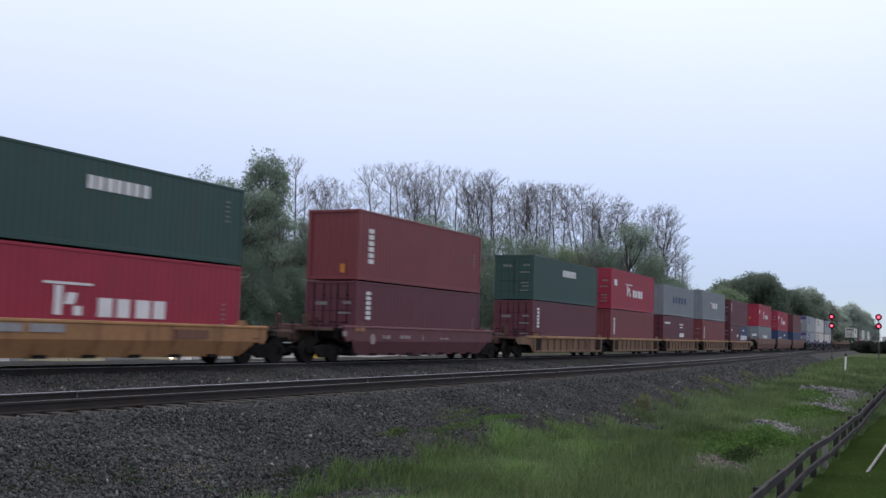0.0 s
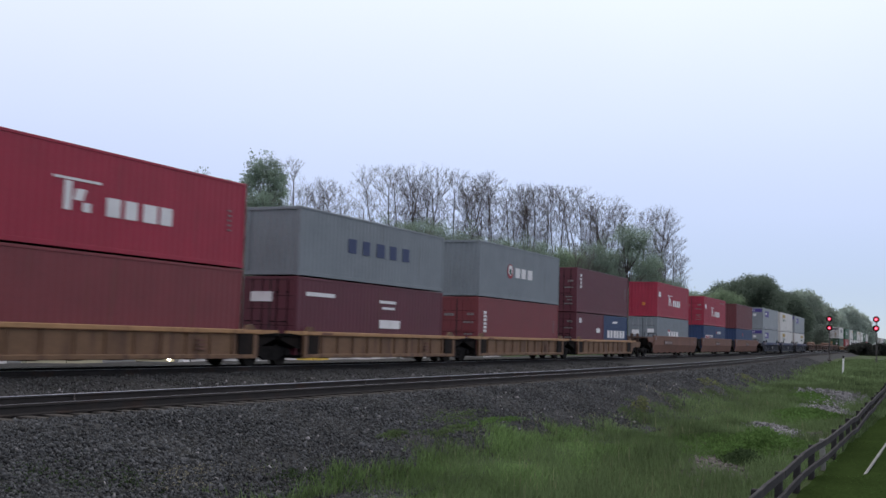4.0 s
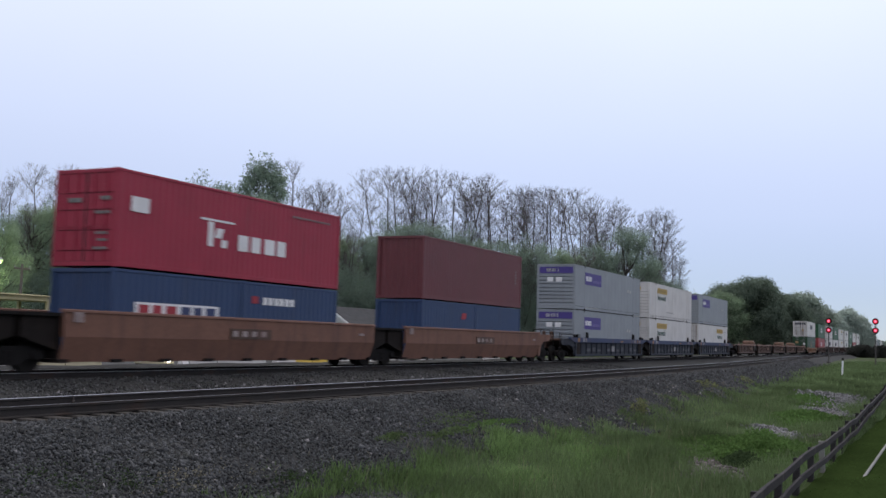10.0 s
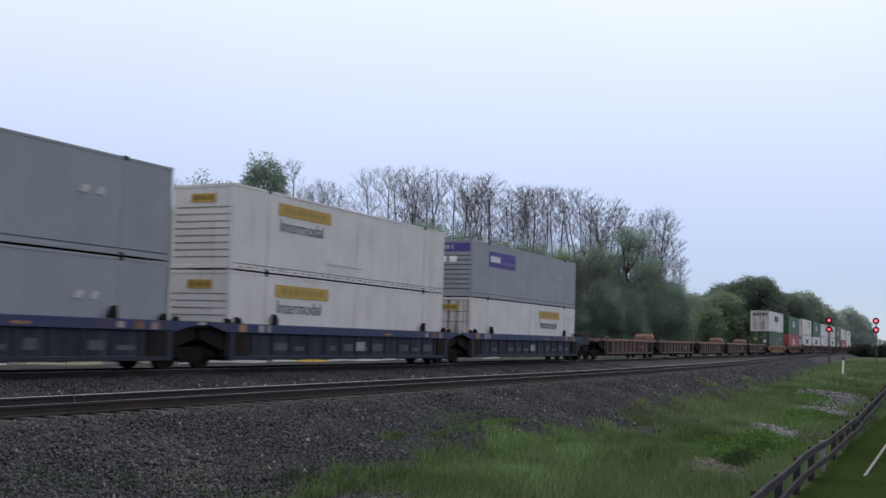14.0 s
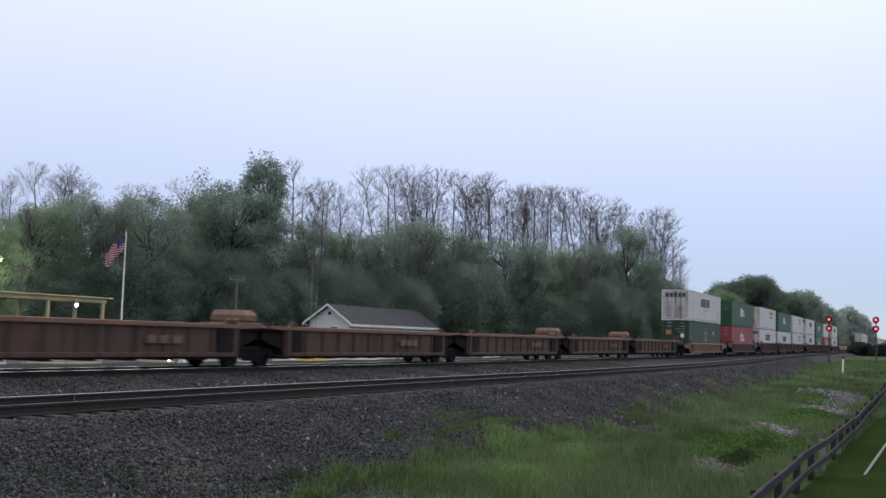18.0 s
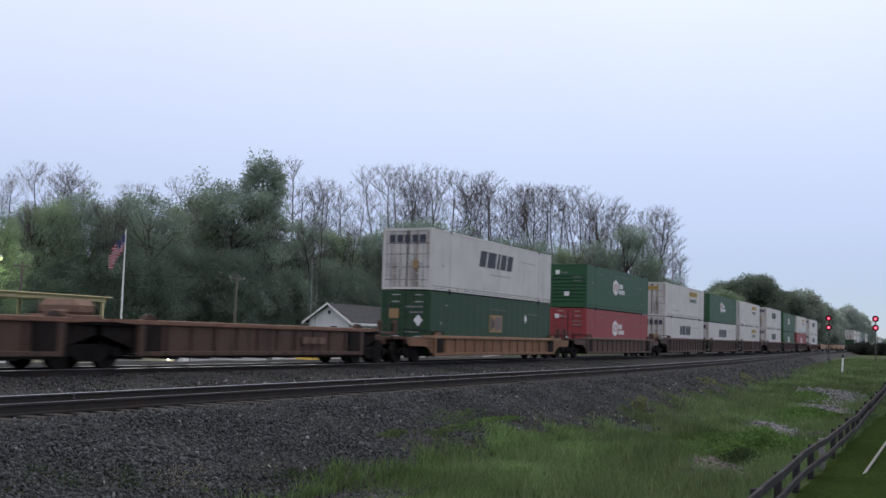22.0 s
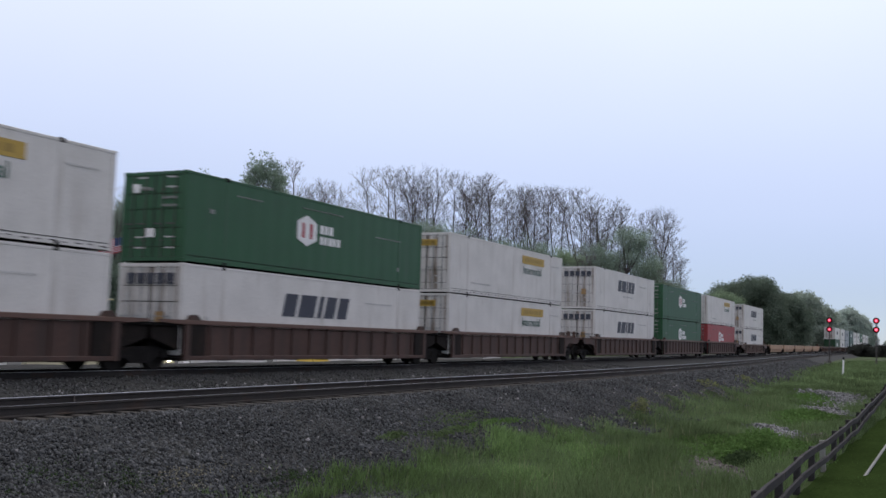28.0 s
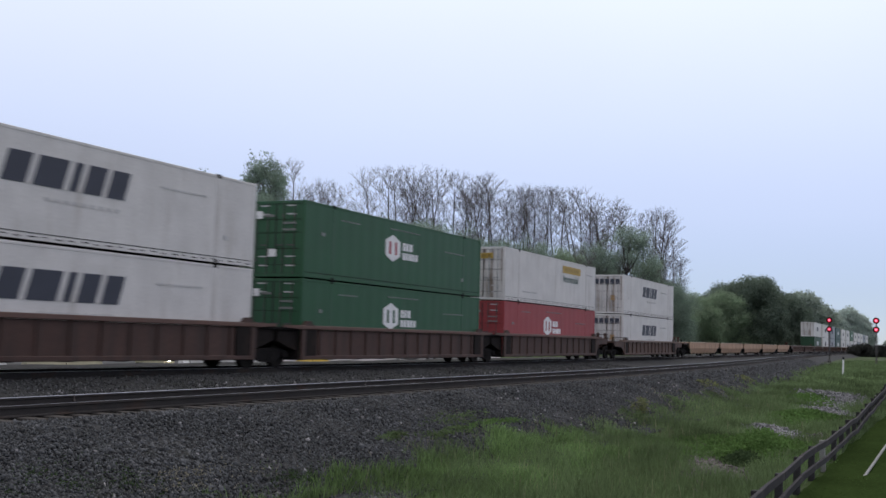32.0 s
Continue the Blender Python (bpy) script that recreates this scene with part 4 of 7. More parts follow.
hexagon(473.8, LOW, "emerald", "doors", "emerald-green container with a white six-sided emblem"), hexagon(473.8, MID, "emerald", "doors", "emerald-green container with end doors and white emblem")
hexagon(493.4, LOW, "tomato", "doors", "tomato-red container with a white six-sided emblem"), intermodal(493.4, MID, 9.4, "doors")
swift(516.8, LOW), swift(516.8, MID)
# the tail, never near: plain boxes of the same kinds
TAIL = (("pine", "white"), ("white", "white"), ("silver", "silver"), ("bottle", "bottle"), ("white", "white"), ("white", "white"), ("white", "emerald"),
        ("white", "white"), ("silver", "white"), ("white", "white"), ("white", "silver"), ("emerald", "white"), ("white", "white"), ("white", "white"), ("silver", "silver"), ("white", "white"))
TAIL_U = [663 + 19.6 * i for i in range(len(TAIL))]
for u, (a, b) in zip(TAIL_U, TAIL):
    for colour, z in ((a, LOW), (b, MID)):
        van(u, z, colour, "doors", {"white": "white", "silver": "pale grey", "pine": "pine-green", "bottle": "bottle-green", "emerald": "emerald-green"}[colour] + " container far back on the train",
            [("lettering", word(5.8, z + 1.2, 9.4, z + 2.0, 5), M_INK if colour in ("white", "silver") else M_WHITE, "block lettering")], True)


# ---- well cars ----
HOOD = material("sun_bleached_rusty_steel", (0.175, 0.105, 0.075), 0.8, 0, 0.35, 2.0, 14.0, 0.15, (0.09, 0.045, 0.03), 0.4)


def truck(parent, x, name="truck"):
    """A two-axle truck under a car's end."""
    tr = part(name, kept("bolster", lambda: Shape().box(-0.25, -1.0, 0.42, 0.25, 1.0, 0.68, 0.03).box(-0.5, -0.3, 0.5, 0.5, 0.3, 0.75, 0.05).mesh("truck", BLACK)), None, parent, "black steel truck", pose(x, 0, 0))
    frame_ring = [(-1.25, 0.42), (-1.15, 0.62), (-0.85, 0.66), (-0.45, 0.72), (0.45, 0.72), (0.85, 0.66), (1.15, 0.62), (1.25, 0.42), (1.0, 0.36), (0.7, 0.40), (0.42, 0.22), (-0.42, 0.22), (-0.7, 0.40), (-1.0, 0.36)]
    for yy3 in (-1.06, 0.92):
        part("side_frame", kept(("side_frame", yy3), lambda: Shape().slab(frame_ring, yy3, yy3 + 0.14).mesh("side_frame", BLACK)), None, tr)
    for xx in (-0.89, 0.89):
        part("wheelset", kept("wheelset", lambda: Shape().cyl((0, -0.80, 0), (0, -0.67, 0), 0.485, None, 20).cyl((0, -0.67, 0), (0, -0.64, 0), 0.52, None, 20).cyl((0, 0.67, 0), (0, 0.80, 0), 0.485, None, 20)
             .cyl((0, 0.64, 0), (0, 0.67, 0), 0.52, None, 20).cyl((0, -1.1, 0), (0, 1.1, 0), 0.09, None, 10).mesh("wheelset", TREAD)), None, tr, "worn steel wheels on an axle", pose(xx, 0, 0.487))
        part("bearing", kept("bearing", lambda: Shape().cyl((0, -1.13, 0), (0, -0.98, 0), 0.13, None, 10).mesh("bearing", BLACK)), None, tr, "", pose(xx, 0, 0.487))
    part("spring_nest", kept("springs", lambda: Shape().cyl((-0.17, -1.02, 0.3), (-0.17, -1.02, 0.6), 0.07, None, 8).cyl((0.0, -1.03, 0.3), (0.0, -1.03, 0.6), 0.07, None, 8).cyl((0.17, -1.02, 0.3), (0.17, -1.02, 0.6), 0.07, None, 8).mesh("spring_nest", BLACK)), None, tr)
    return tr


def well_car(a, b, style, colour, label, lead=False, tail=False, far=False, top=1.25, bottom=0.30, hump=False, deep=0.15, shade=None, arched=True):
    """One unit between truck centres a and b. lead, tail: a coupled end, with its own truck; else it shares the truck before it."""
    L = b - a
    car = empty("well_car", Matrix(), label, "railcar", "well cars of the train")
    rolls(car, (a + b) / 2, 0.0)
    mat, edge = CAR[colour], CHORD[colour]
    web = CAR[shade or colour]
    wl_ = L / 2 - 1.55                                   # half length of the well's own side
    y = -1.47
    fold = bottom + 0.48 * (top - bottom)
    for sg in (0, 180):
        t = pose(0, 0, 0, 0, 0, sg)
        if style == "ribbed":
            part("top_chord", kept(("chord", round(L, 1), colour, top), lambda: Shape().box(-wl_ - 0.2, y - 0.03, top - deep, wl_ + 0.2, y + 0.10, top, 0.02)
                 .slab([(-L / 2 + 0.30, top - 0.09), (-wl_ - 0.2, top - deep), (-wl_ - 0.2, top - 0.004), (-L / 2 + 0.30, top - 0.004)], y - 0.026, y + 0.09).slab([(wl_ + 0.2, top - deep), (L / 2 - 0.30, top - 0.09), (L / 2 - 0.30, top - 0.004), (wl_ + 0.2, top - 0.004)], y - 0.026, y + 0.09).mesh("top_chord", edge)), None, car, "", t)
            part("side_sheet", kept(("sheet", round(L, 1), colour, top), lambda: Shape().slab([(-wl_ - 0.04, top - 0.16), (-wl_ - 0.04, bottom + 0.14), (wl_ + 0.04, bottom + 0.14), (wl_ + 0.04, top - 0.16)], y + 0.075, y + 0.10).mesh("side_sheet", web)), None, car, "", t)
            part("bottom_chord", kept(("bottom", round(L, 1), colour), lambda: Shape().box(-wl_, y, bottom, wl_, y + 0.12, bottom + 0.15, 0.02).mesh("bottom_chord", mat)), None, car, "", t)
            for sx in (-1, 1):
                part("end_post", kept(("endpost", colour, top, bottom), lambda: Shape().slab([(-0.13, bottom + 0.01), (0.13, bottom + 0.01), (0.13, top - deep), (-0.13, top - deep)], y - 0.012, y + 0.09).mesh("end_post", mat)), None, car, "", t @ pose(sx * (wl_ - 0.04), 0, 0))
            if not far:
                for sx in (-1, 1):
                    part("end_panel", kept(("endpanel", top, bottom, deep), lambda: Shape().slab([(-0.44, bottom + 0.14), (0.40, bottom + 0.14), (0.40, top - deep), (-0.44, top - deep)], y + 0.006, y + 0.08).mesh("end_panel", GRIME)), None, car, "grimy plate at the end of the side", t @ pose(sx * (wl_ - 0.52), 0, 0))
            n = max(6, int(2 * wl_ / 1.12))
            rib = kept(("rib", colour, top), lambda: Shape().box(-0.055, y + 0.012, bottom + 0.13, 0.055, y + 0.10, top - deep + 0.01, 0.01).mesh("rib", mat))
            if sg == 0 and not far:
                for i in range(1, n):
                    part("rib", rib, None, car, "", pose(-wl_ + 0.06 + (2 * wl_ - 0.12) * i / n, 0, 0))
            else:
                part("ribs", kept(("ribs", round(L, 1), colour, top), lambda: [sh := Shape(), [sh.box(-wl_ + 2 * wl_ * i / n - 0.055, y + 0.004, bottom + 0.13, -wl_ + 2 * wl_ * i / n + 0.055, y + 0.08, top - 0.14) for i in range(1, n)]][0].mesh("ribs", mat)), None, car, "", t)
        else:
            # an upright upper plate and a lower one folded in under the load
            if style == "boxy":
                e1, e2, out1, out2 = wl_ + 0.10, wl_ + 0.06, wl_ + 0.12, [(wl_ + 0.12, top)]
            else:
                e1, e2, out1, out2 = wl_ + 0.42, wl_ - 0.25, wl_ + 1.0, [(wl_ + 0.80, top - 0.62), (wl_ + 1.0, top - 0.42), (wl_ + 1.0, top)]
            ring = [(-a, b) for a, b in reversed(out2)] + [(-e1, fold), (e1, fold)] + out2
            part("side_sheet", kept(("smooth", style, round(L, 1), colour, top), lambda: Shape().slab(ring, y, y + 0.10).mesh("side_sheet", mat)), None, car, "", t)
            part("lower_sheet", kept(("lower", style, round(L, 1), colour, top), lambda: Shape().sheet([[(-e1, y + 0.004, fold), (e1, y + 0.004, fold)], [(-e2, y + 0.20, bottom), (e2, y + 0.20, bottom)], [(-e2, y + 0.30, bottom), (e2, y + 0.30, bottom)]]).mesh("lower_sheet", mat)), None, car, "folded lower plate", t)
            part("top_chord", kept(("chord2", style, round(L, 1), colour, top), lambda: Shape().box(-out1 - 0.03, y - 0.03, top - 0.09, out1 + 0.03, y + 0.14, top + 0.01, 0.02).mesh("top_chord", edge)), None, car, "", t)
    part("floor", kept(("wfloor", round(L, 1)), lambda: [sh := Shape(), [sh.box(-wl_ + 2 * wl_ * i / 8 - 0.2, -1.4, 0.28, -wl_ + 2 * wl_ * i / 8 + 0.2, 1.4, 0.38) for i in range(9)]][0].mesh("floor", BLACK)), None, car, "sooty cross members of the well")
    for sg in (0, 180):
        t = pose(0, 0, 0, 0, 0, sg)
        # Bulkhead, platform and web: gap shade and grime put into near-black colours.
        part("bulkhead", kept(("bulk", round(L, 1), top), lambda: Shape().box(-wl_ - 0.12, -1.30, 0.40, -wl_ - 0.02, 1.30, top - 0.12, 0.01).mesh("bulkhead", GRIME)), None, car, "", t)
        part("platform", kept(("plat", round(L, 1), colour, top), lambda: Shape().box(-L / 2 + 0.12, -1.40, top - 0.20, -wl_ - 0.1, 1.40, top - 0.10, 0.01).box(-L / 2 - 0.05, -0.45, 0.74, -wl_, 0.45, top - 0.2, 0.03).mesh("platform", BLACK)), None, car, "", t)
        part("bolster_web", kept(("bweb", round(L, 1), top), lambda: Shape().slab([(-L / 2 + 0.18, 0.98), (-L / 2 + 0.55, 0.86), (-wl_ - 0.14, 0.62), (-wl_ - 0.14, top - 0.21), (-L / 2 + 0.18, top - 0.21)], -1.28, 1.28).mesh("bolster_web", GRIME)), None, car, "dark web over the truck, gap shade and grime in its colour", t)
    if not far:
        for sx in (-1, 1) if style != "boxy" else ():
            if colour == "blue":
                for dx, tall in ((0.0, 0.20), (-sx * 2.1, 0.36), (sx * 0.55, 0.14)):
                    part("container_guide", kept(("post_guide", sx, tall), lambda: Shape().slab([(-0.16, top - 0.01), (0.16, top - 0.01), (0.13, top + tall * 0.5), (0.05 + 0.06 * sx, top + tall), (-0.07 + 0.06 * sx, top + tall), (-0.13, top + tall * 0.4)], y - 0.03, y + 0.09).mesh("container_guide", BLACK)), None, car, "black upright container guide", pose(sx * (wl_ - 0.35) + dx, 0, 0))
            else:
                part("container_guide", kept(("guide", colour), lambda: Shape().slab([(-0.32, top - 0.01), (0.32, top - 0.01), (0.22, top + 0.08), (0.08, top + 0.17), (-0.16, top + 0.15)], y - 0.02, y + 0.12).mesh("container_guide", mat)), None, car, "", pose(sx * (wl_ - 0.35), 0, 0))
            part("grab_iron", kept("grab", lambda: [sh := Shape(), [sh.box(-0.20, y - 0.02, 0.45 + 0.22 * i, 0.20, y - 0.005, 0.468 + 0.22 * i) for i in range(3)]][0].mesh("grab_iron", GRIME)), None, car, "near-black grab irons", pose(sx * (wl_ + 0.42), 0, 0))
    if hump:
        part("end_hood", kept(("hood", colour), lambda: Shape().box(-0.48, -1.25, top - 0.02, 0.48, 0.2, top + 0.50, 0.17).box(-0.70, -1.3, top - 0.04, 0.62, 0.3, top + 0.07, 0.02).box(-0.95, -1.28, top - 0.02, -0.66, -0.9, top + 0.20, 0.05).mesh("end_hood", HOOD)), None, car, "sun-bleached rounded steel hood over the joint", pose(L / 2 - 0.55, 0, 0))
    if style != "smooth":
        for on, sx in ((lead, -1), (tail, 1)):
            if not (on and arched):
                continue
            x0, x1, lo = wl_ - 0.05, L / 2 + (0.35 if style == "boxy" else 1.18), top - 0.50
            ring = [(sx * x, z) for x, z in ((x0, top - 0.10), (x0, bottom + 0.06), (x0 + 0.22, bottom + 0.10), (x0 + 0.48, lo - 0.22), (x0 + 0.80, lo - 0.04), (x0 + 1.15, lo), (x1 - 0.25, lo), (x1, lo + 0.16), (x1, top - 0.10))]
            for yy in (y + 0.035, -y - 0.085):
                part("end_side", kept(("endside", round(L, 1), colour, top, bottom, sx, yy), lambda: Shape().slab(ring, yy, yy + 0.05).mesh("end_side", web if shade else mat)), None, car, "side plate arched over the truck")
            if not far:
                rail = Shape().cyl((sx * (x0 - 0.9), y + 0.05, top + 0.17), (sx * x1, y + 0.05, top + 0.17), 0.022, None, 6)
                for x in (x0 - 0.9, x0 + 0.35, x1 - 0.02):
                    rail.cyl((sx * x, y + 0.05, top - 0.12), (sx * x, y + 0.05, top + 0.17), 0.022, None, 6)
                part("handrail", rail, GRIME, car, "dark handrail along the end")
    truck(car, -L / 2)
    if tail:
        truck(car, L / 2)
    for on, sx in ((lead, -1), (tail, 1)):
        if on:
            part("end_platform", kept(("endp", colour, top, sx), lambda: Shape().box(min(0, sx * 1.25), -1.35, top - 0.22, max(0, sx * 1.25), 1.35, top - 0.10, 0.02).box(min(0, sx * 1.3), -0.4, 0.78, max(0, sx * 1.3), 0.4, top - 0.2, 0.03).mesh("end_platform", CAR["rust"])), None, car, "grimy end platform", pose(sx * L / 2, 0, 0))
            part("coupler", kept(("coupler", sx), lambda: Shape().box(min(sx * 1.2, sx * 1.95), -0.12, 0.78, max(sx * 1.2, sx * 1.95), 0.12, 0.98, 0.04).mesh("coupler", BLACK)), None, car, "black steel coupler", pose(sx * L / 2, 0, 0))
            part("hand_brake", kept(("brake", sx), lambda: Shape().cyl((sx * 1.1, -0.75, top + 0.42), (sx * 1.16, -0.75, top + 0.42), 0.12, None, 14).box(sx * 1.1 - 0.07, -0.85, top - 0.1, sx * 1.1 + 0.05, -0.65, top + 0.50, 0.03).mesh("hand_brake", CAR["rust"])), None, car, "", pose(sx * L / 2, 0, 0))
            part("end_rail", kept(("endrail", sx, colour), lambda: Shape().box(sx * 1.2 - 0.03, -1.34, top - 0.7, sx * 1.2 + 0.03, -1.30, top + 0.25).box(sx * 1.2 - 0.03, -1.34, 0.4, sx * 1.2 + 0.03, -1.28, 0.46).box(sx * 1.2 - 0.25, -1.36, 0.60, sx * 1.2 + 0.25, -1.33, 0.64).box(sx * 1.2 - 0.25, -1.36, 0.85, sx * 1.2 + 0.25, -1.33, 0.89).mesh("end_rail", GRIME)), None, car, "", pose(sx * L / 2, 0, 0))
    return car


def well_marks(car, a, b, spec, fold=9.0):
    """Faded stencils and panels on a well's near side: each (u0, z0, u1, z1, material, label)."""
    for u0, z0, u1, z1, mk, lab in spec:
        part("stencil", Shape().slab([(u0 - (a + b) / 2, z0), (u1 - (a + b) / 2, z0), (u1 - (a + b) / 2, z1), (u0 - (a + b) / 2, z1)], -1.506, -1.46), mk, car, lab)


def ring_mark(car, x, z, r, mk, lab):
    part("emblem", Shape().cyl((x, -1.476, z), (x, -1.46, z), r, None, 18), mk, car, lab)


RUSTPLATE = material("rusted_tan_stencil", (0.17, 0.105, 0.075), 0.85, 0, 0.4, 3.0, 20.0, 0.1, (0.08, 0.045, 0.03), 0.5)
STENCIL = material("faded_stencil_paint", (0.30, 0.25, 0.24), 0.8, 0, 0.45, 3.0, 20.0, 0.1, (0.13, 0.05, 0.05), 0.4)
DUSTMARK = material("dusty_grey_stencil", (0.085, 0.090, 0.104), 0.85, 0, 0.45, 3.0, 20.0, 0.1, (0.03, 0.032, 0.04), 0.5)
GREYPLATE = material("grey_stencil_plate", (0.30, 0.30, 0.31), 0.8, 0, 0.25, 3.0, 20.0, 0.1, (0.12, 0.09, 0.07), 0.3)


lead_car = well_car(13.0, 30.2, "smooth", "tan", "tan smooth-sided well car loaded with two containers", lead=True, tail=True, top=1.32)
well_marks(lead_car, 13.0, 30.2, [(18.1, 0.98, 19.1, 1.20, GREYPLATE, "worn grey plate"), (19.35, 0.98, 20.5, 1.20, GREYPLATE, "worn grey plate"), (24.9, 0.86, 26.5, 1.14, CAR["umber"], "darker brown patch")])
rose_car = well_car(34.3, 50.0, "smooth", "rose", "faded maroon smooth-sided well car loaded with two containers", lead=True, tail=True, top=1.47)
ring_mark(rose_car, 37.1 - 42.15, 0.96, 0.22, STENCIL, "round faded emblem")
well_marks(rose_car, 34.3, 50.0, [(37.9, 0.98, 38.1, 1.12, STENCIL, ""), (38.2, 0.98, 38.55, 1.12, STENCIL, ""), (39.4, 0.99, 39.7, 1.13, STENCIL, ""), (39.8, 0.99, 40.35, 1.13, STENCIL, ""), (41.5, 0.92, 41.6, 1.18, STENCIL, ""),
                                  (43.2, 0.98, 43.6, 1.06, STENCIL, ""), (43.7, 0.98, 44.2, 1.06, STENCIL, ""), (35.7, 1.26, 36.4, 1.40, CAR["tan"], "rusty orange smear"), (34.75, 1.05, 35.0, 1.25, STENCIL, "")])
for i in range(5):
    a = 54.2 + 15.87 * i
    car = well_car(a, a + 15.87, "ribbed", "ochre", "ochre ribbed well car loaded with two tiers of containers", lead=i == 0, tail=i == 4, top=1.28)
    well_marks(car, 0, 15.87, [(11.2 + 0.02 * i, 0.86, 11.65, 0.92, CAR["umber"], "dark brown stencil"), (11.2, 0.72, 11.65, 0.80, CAR["umber"], "dark brown stencil"), (11.2, 0.60, 11.65, 0.66, CAR["umber"], "dark brown stencil"), (2.6, 1.16, 3.4, 1.24, CAR["umber"], "dark brown stencil")])
for i in range(3):
    a = 137.6 + 19.6 * i
    car = well_car(a, a + 19.6, "boxy", "umber", "umber smooth-sided well car loaded with containers", lead=i == 0, tail=i == 2, top=1.72)
    x = (4.95, 8.6, 9.0)[i]
    well_marks(car, 0, 19.6, [(x, 1.02, x + (3.0 if i == 0 else 2.3), 1.36, CAR["cocoa"], "dark stencilled panel")])
    for k in range(7 if i == 0 else 4):
        x0 = x + 0.12 + (0.40 if i == 0 else 0.52) * k
        part("stencil", Shape().slab([(x0 - 9.8, 1.10), (x0 - 9.8 + 0.28, 1.10), (x0 - 9.8 + 0.28, 1.28), (x0 - 9.8, 1.28)], -1.509, -1.46), STENCIL, car, "pale stencil")
    well_marks(car, 0, 19.6, [(1.75, 1.38, 2.1, 1.66, STENCIL, ""), (16.9, 1.25, 17.3, 1.34, STENCIL, "")])
for i in range(3):
    a = 200.1 + 19.45 * i
    car = well_car(a, a + 19.45, "ribbed", "blue", "dusty blue ribbed well car loaded with two containers", lead=i == 0, tail=i == 2, top=1.52, deep=0.32, shade="dusk")
    well_marks(car, 0, 19.45, [(3.0, 1.24, 3.3, 1.48, GREYPLATE, "grey plate"), (3.5, 1.24, 3.7, 1.48, STENCIL, ""), (1.9, 1.24, 2.3, 1.48, CAR["tan"], "rusty tan patch"), (17.0, 1.24, 17.3, 1.46, STENCIL, ""), (16.3, 1.24, 16.7, 1.46, CAR["copper"], "rusty patch"),
                               (15.6, 1.26, 15.9, 1.44, STENCIL, ""), (11.9, 1.28, 12.5, 1.36, CAR["tan"], "rusty patch"), (9.6, 0.62, 10.2, 0.98, GREYPLATE, "faded grey stencil")])
    ribs = [-8.115 + 16.23 * k / 14 for k in range(15)]
    for k, (x0, x1) in enumerate(zip(ribs[2:-2], ribs[3:-1])):
        wide, tall = (x1 - x0) * (0.62, 0.5, 0.66, 0.36)[k % 4], (0.20, 0.26, 0.14, 0.30)[(k + i) % 4]
        if (k + i) % 5 != 3:
            part("stencil", Shape().slab([((x0 + x1 - wide) / 2, 0.62), ((x0 + x1 + wide) / 2, 0.62), ((x0 + x1 + wide) / 2, 0.62 + tall), ((x0 + x1 - wide) / 2, 0.62 + tall)], -1.400, -1.385), DUSTMARK, car, "faint dusty grey stencil")
for i in range(5):
    a = 262.2 + 15.87 * i
    car = well_car(a, a + 15.87, "ribbed", "rust", "empty rusty ribbed well car", lead=i == 0, tail=i == 4, top=1.45, bottom=0.38, hump=i in (0, 2, 3), arched=False)
    for k in range(3):
        well_marks(car, 0, 15.87, [(10.0 + 0.55 * k, 0.80, 10.42 + 0.55 * k, 1.05, RUSTPLATE, "faded tan stencil")])
well_car(345.2, 364.6, "ribbed", "copper", "orange-brown ribbed well car loaded with two containers", lead=True, tail=True, top=1.25)
well_car(368.2, 387.9, "ribbed", "cocoa", "cocoa-brown ribbed well car loaded with two containers", lead=True, tail=True, top=1.38)
for a0 in (391.1, 452.8):
    for i in range(3):
        a = a0 + 19.4 * i
        well_car(a, a + 19.4, "ribbed", "chestnut", "dull chestnut ribbed well car loaded with two containers", lead=i == 0, tail=i == 2, top=1.56)
well_car(515.1, 534.7, "ribbed", "cocoa", "cocoa-brown ribbed well car loaded with two containers", lead=True, tail=True, top=1.40)
for i in range(5):
    a = 538.6 + 15.87 * i
    well_car(a, a + 15.87, "smooth", "sand", "empty sand-coloured well car", lead=i == 0, tail=i == 4, far=True, top=1.4)
for i in range(2):
    a = 622.0 + 19.4 * i
    well_car(a, a + 19.4, "ribbed", "cocoa", "empty brown well car", lead=i == 0, tail=i == 1, far=True, top=1.4)
for i, u in enumerate(TAIL_U):
    well_car(u - 1.72, u + 17.88, "ribbed", ("cocoa", "rust")[i // 3 % 2], "brown well car far back on the train", far=True, top=1.4, tail=i == len(TAIL_U) - 1)


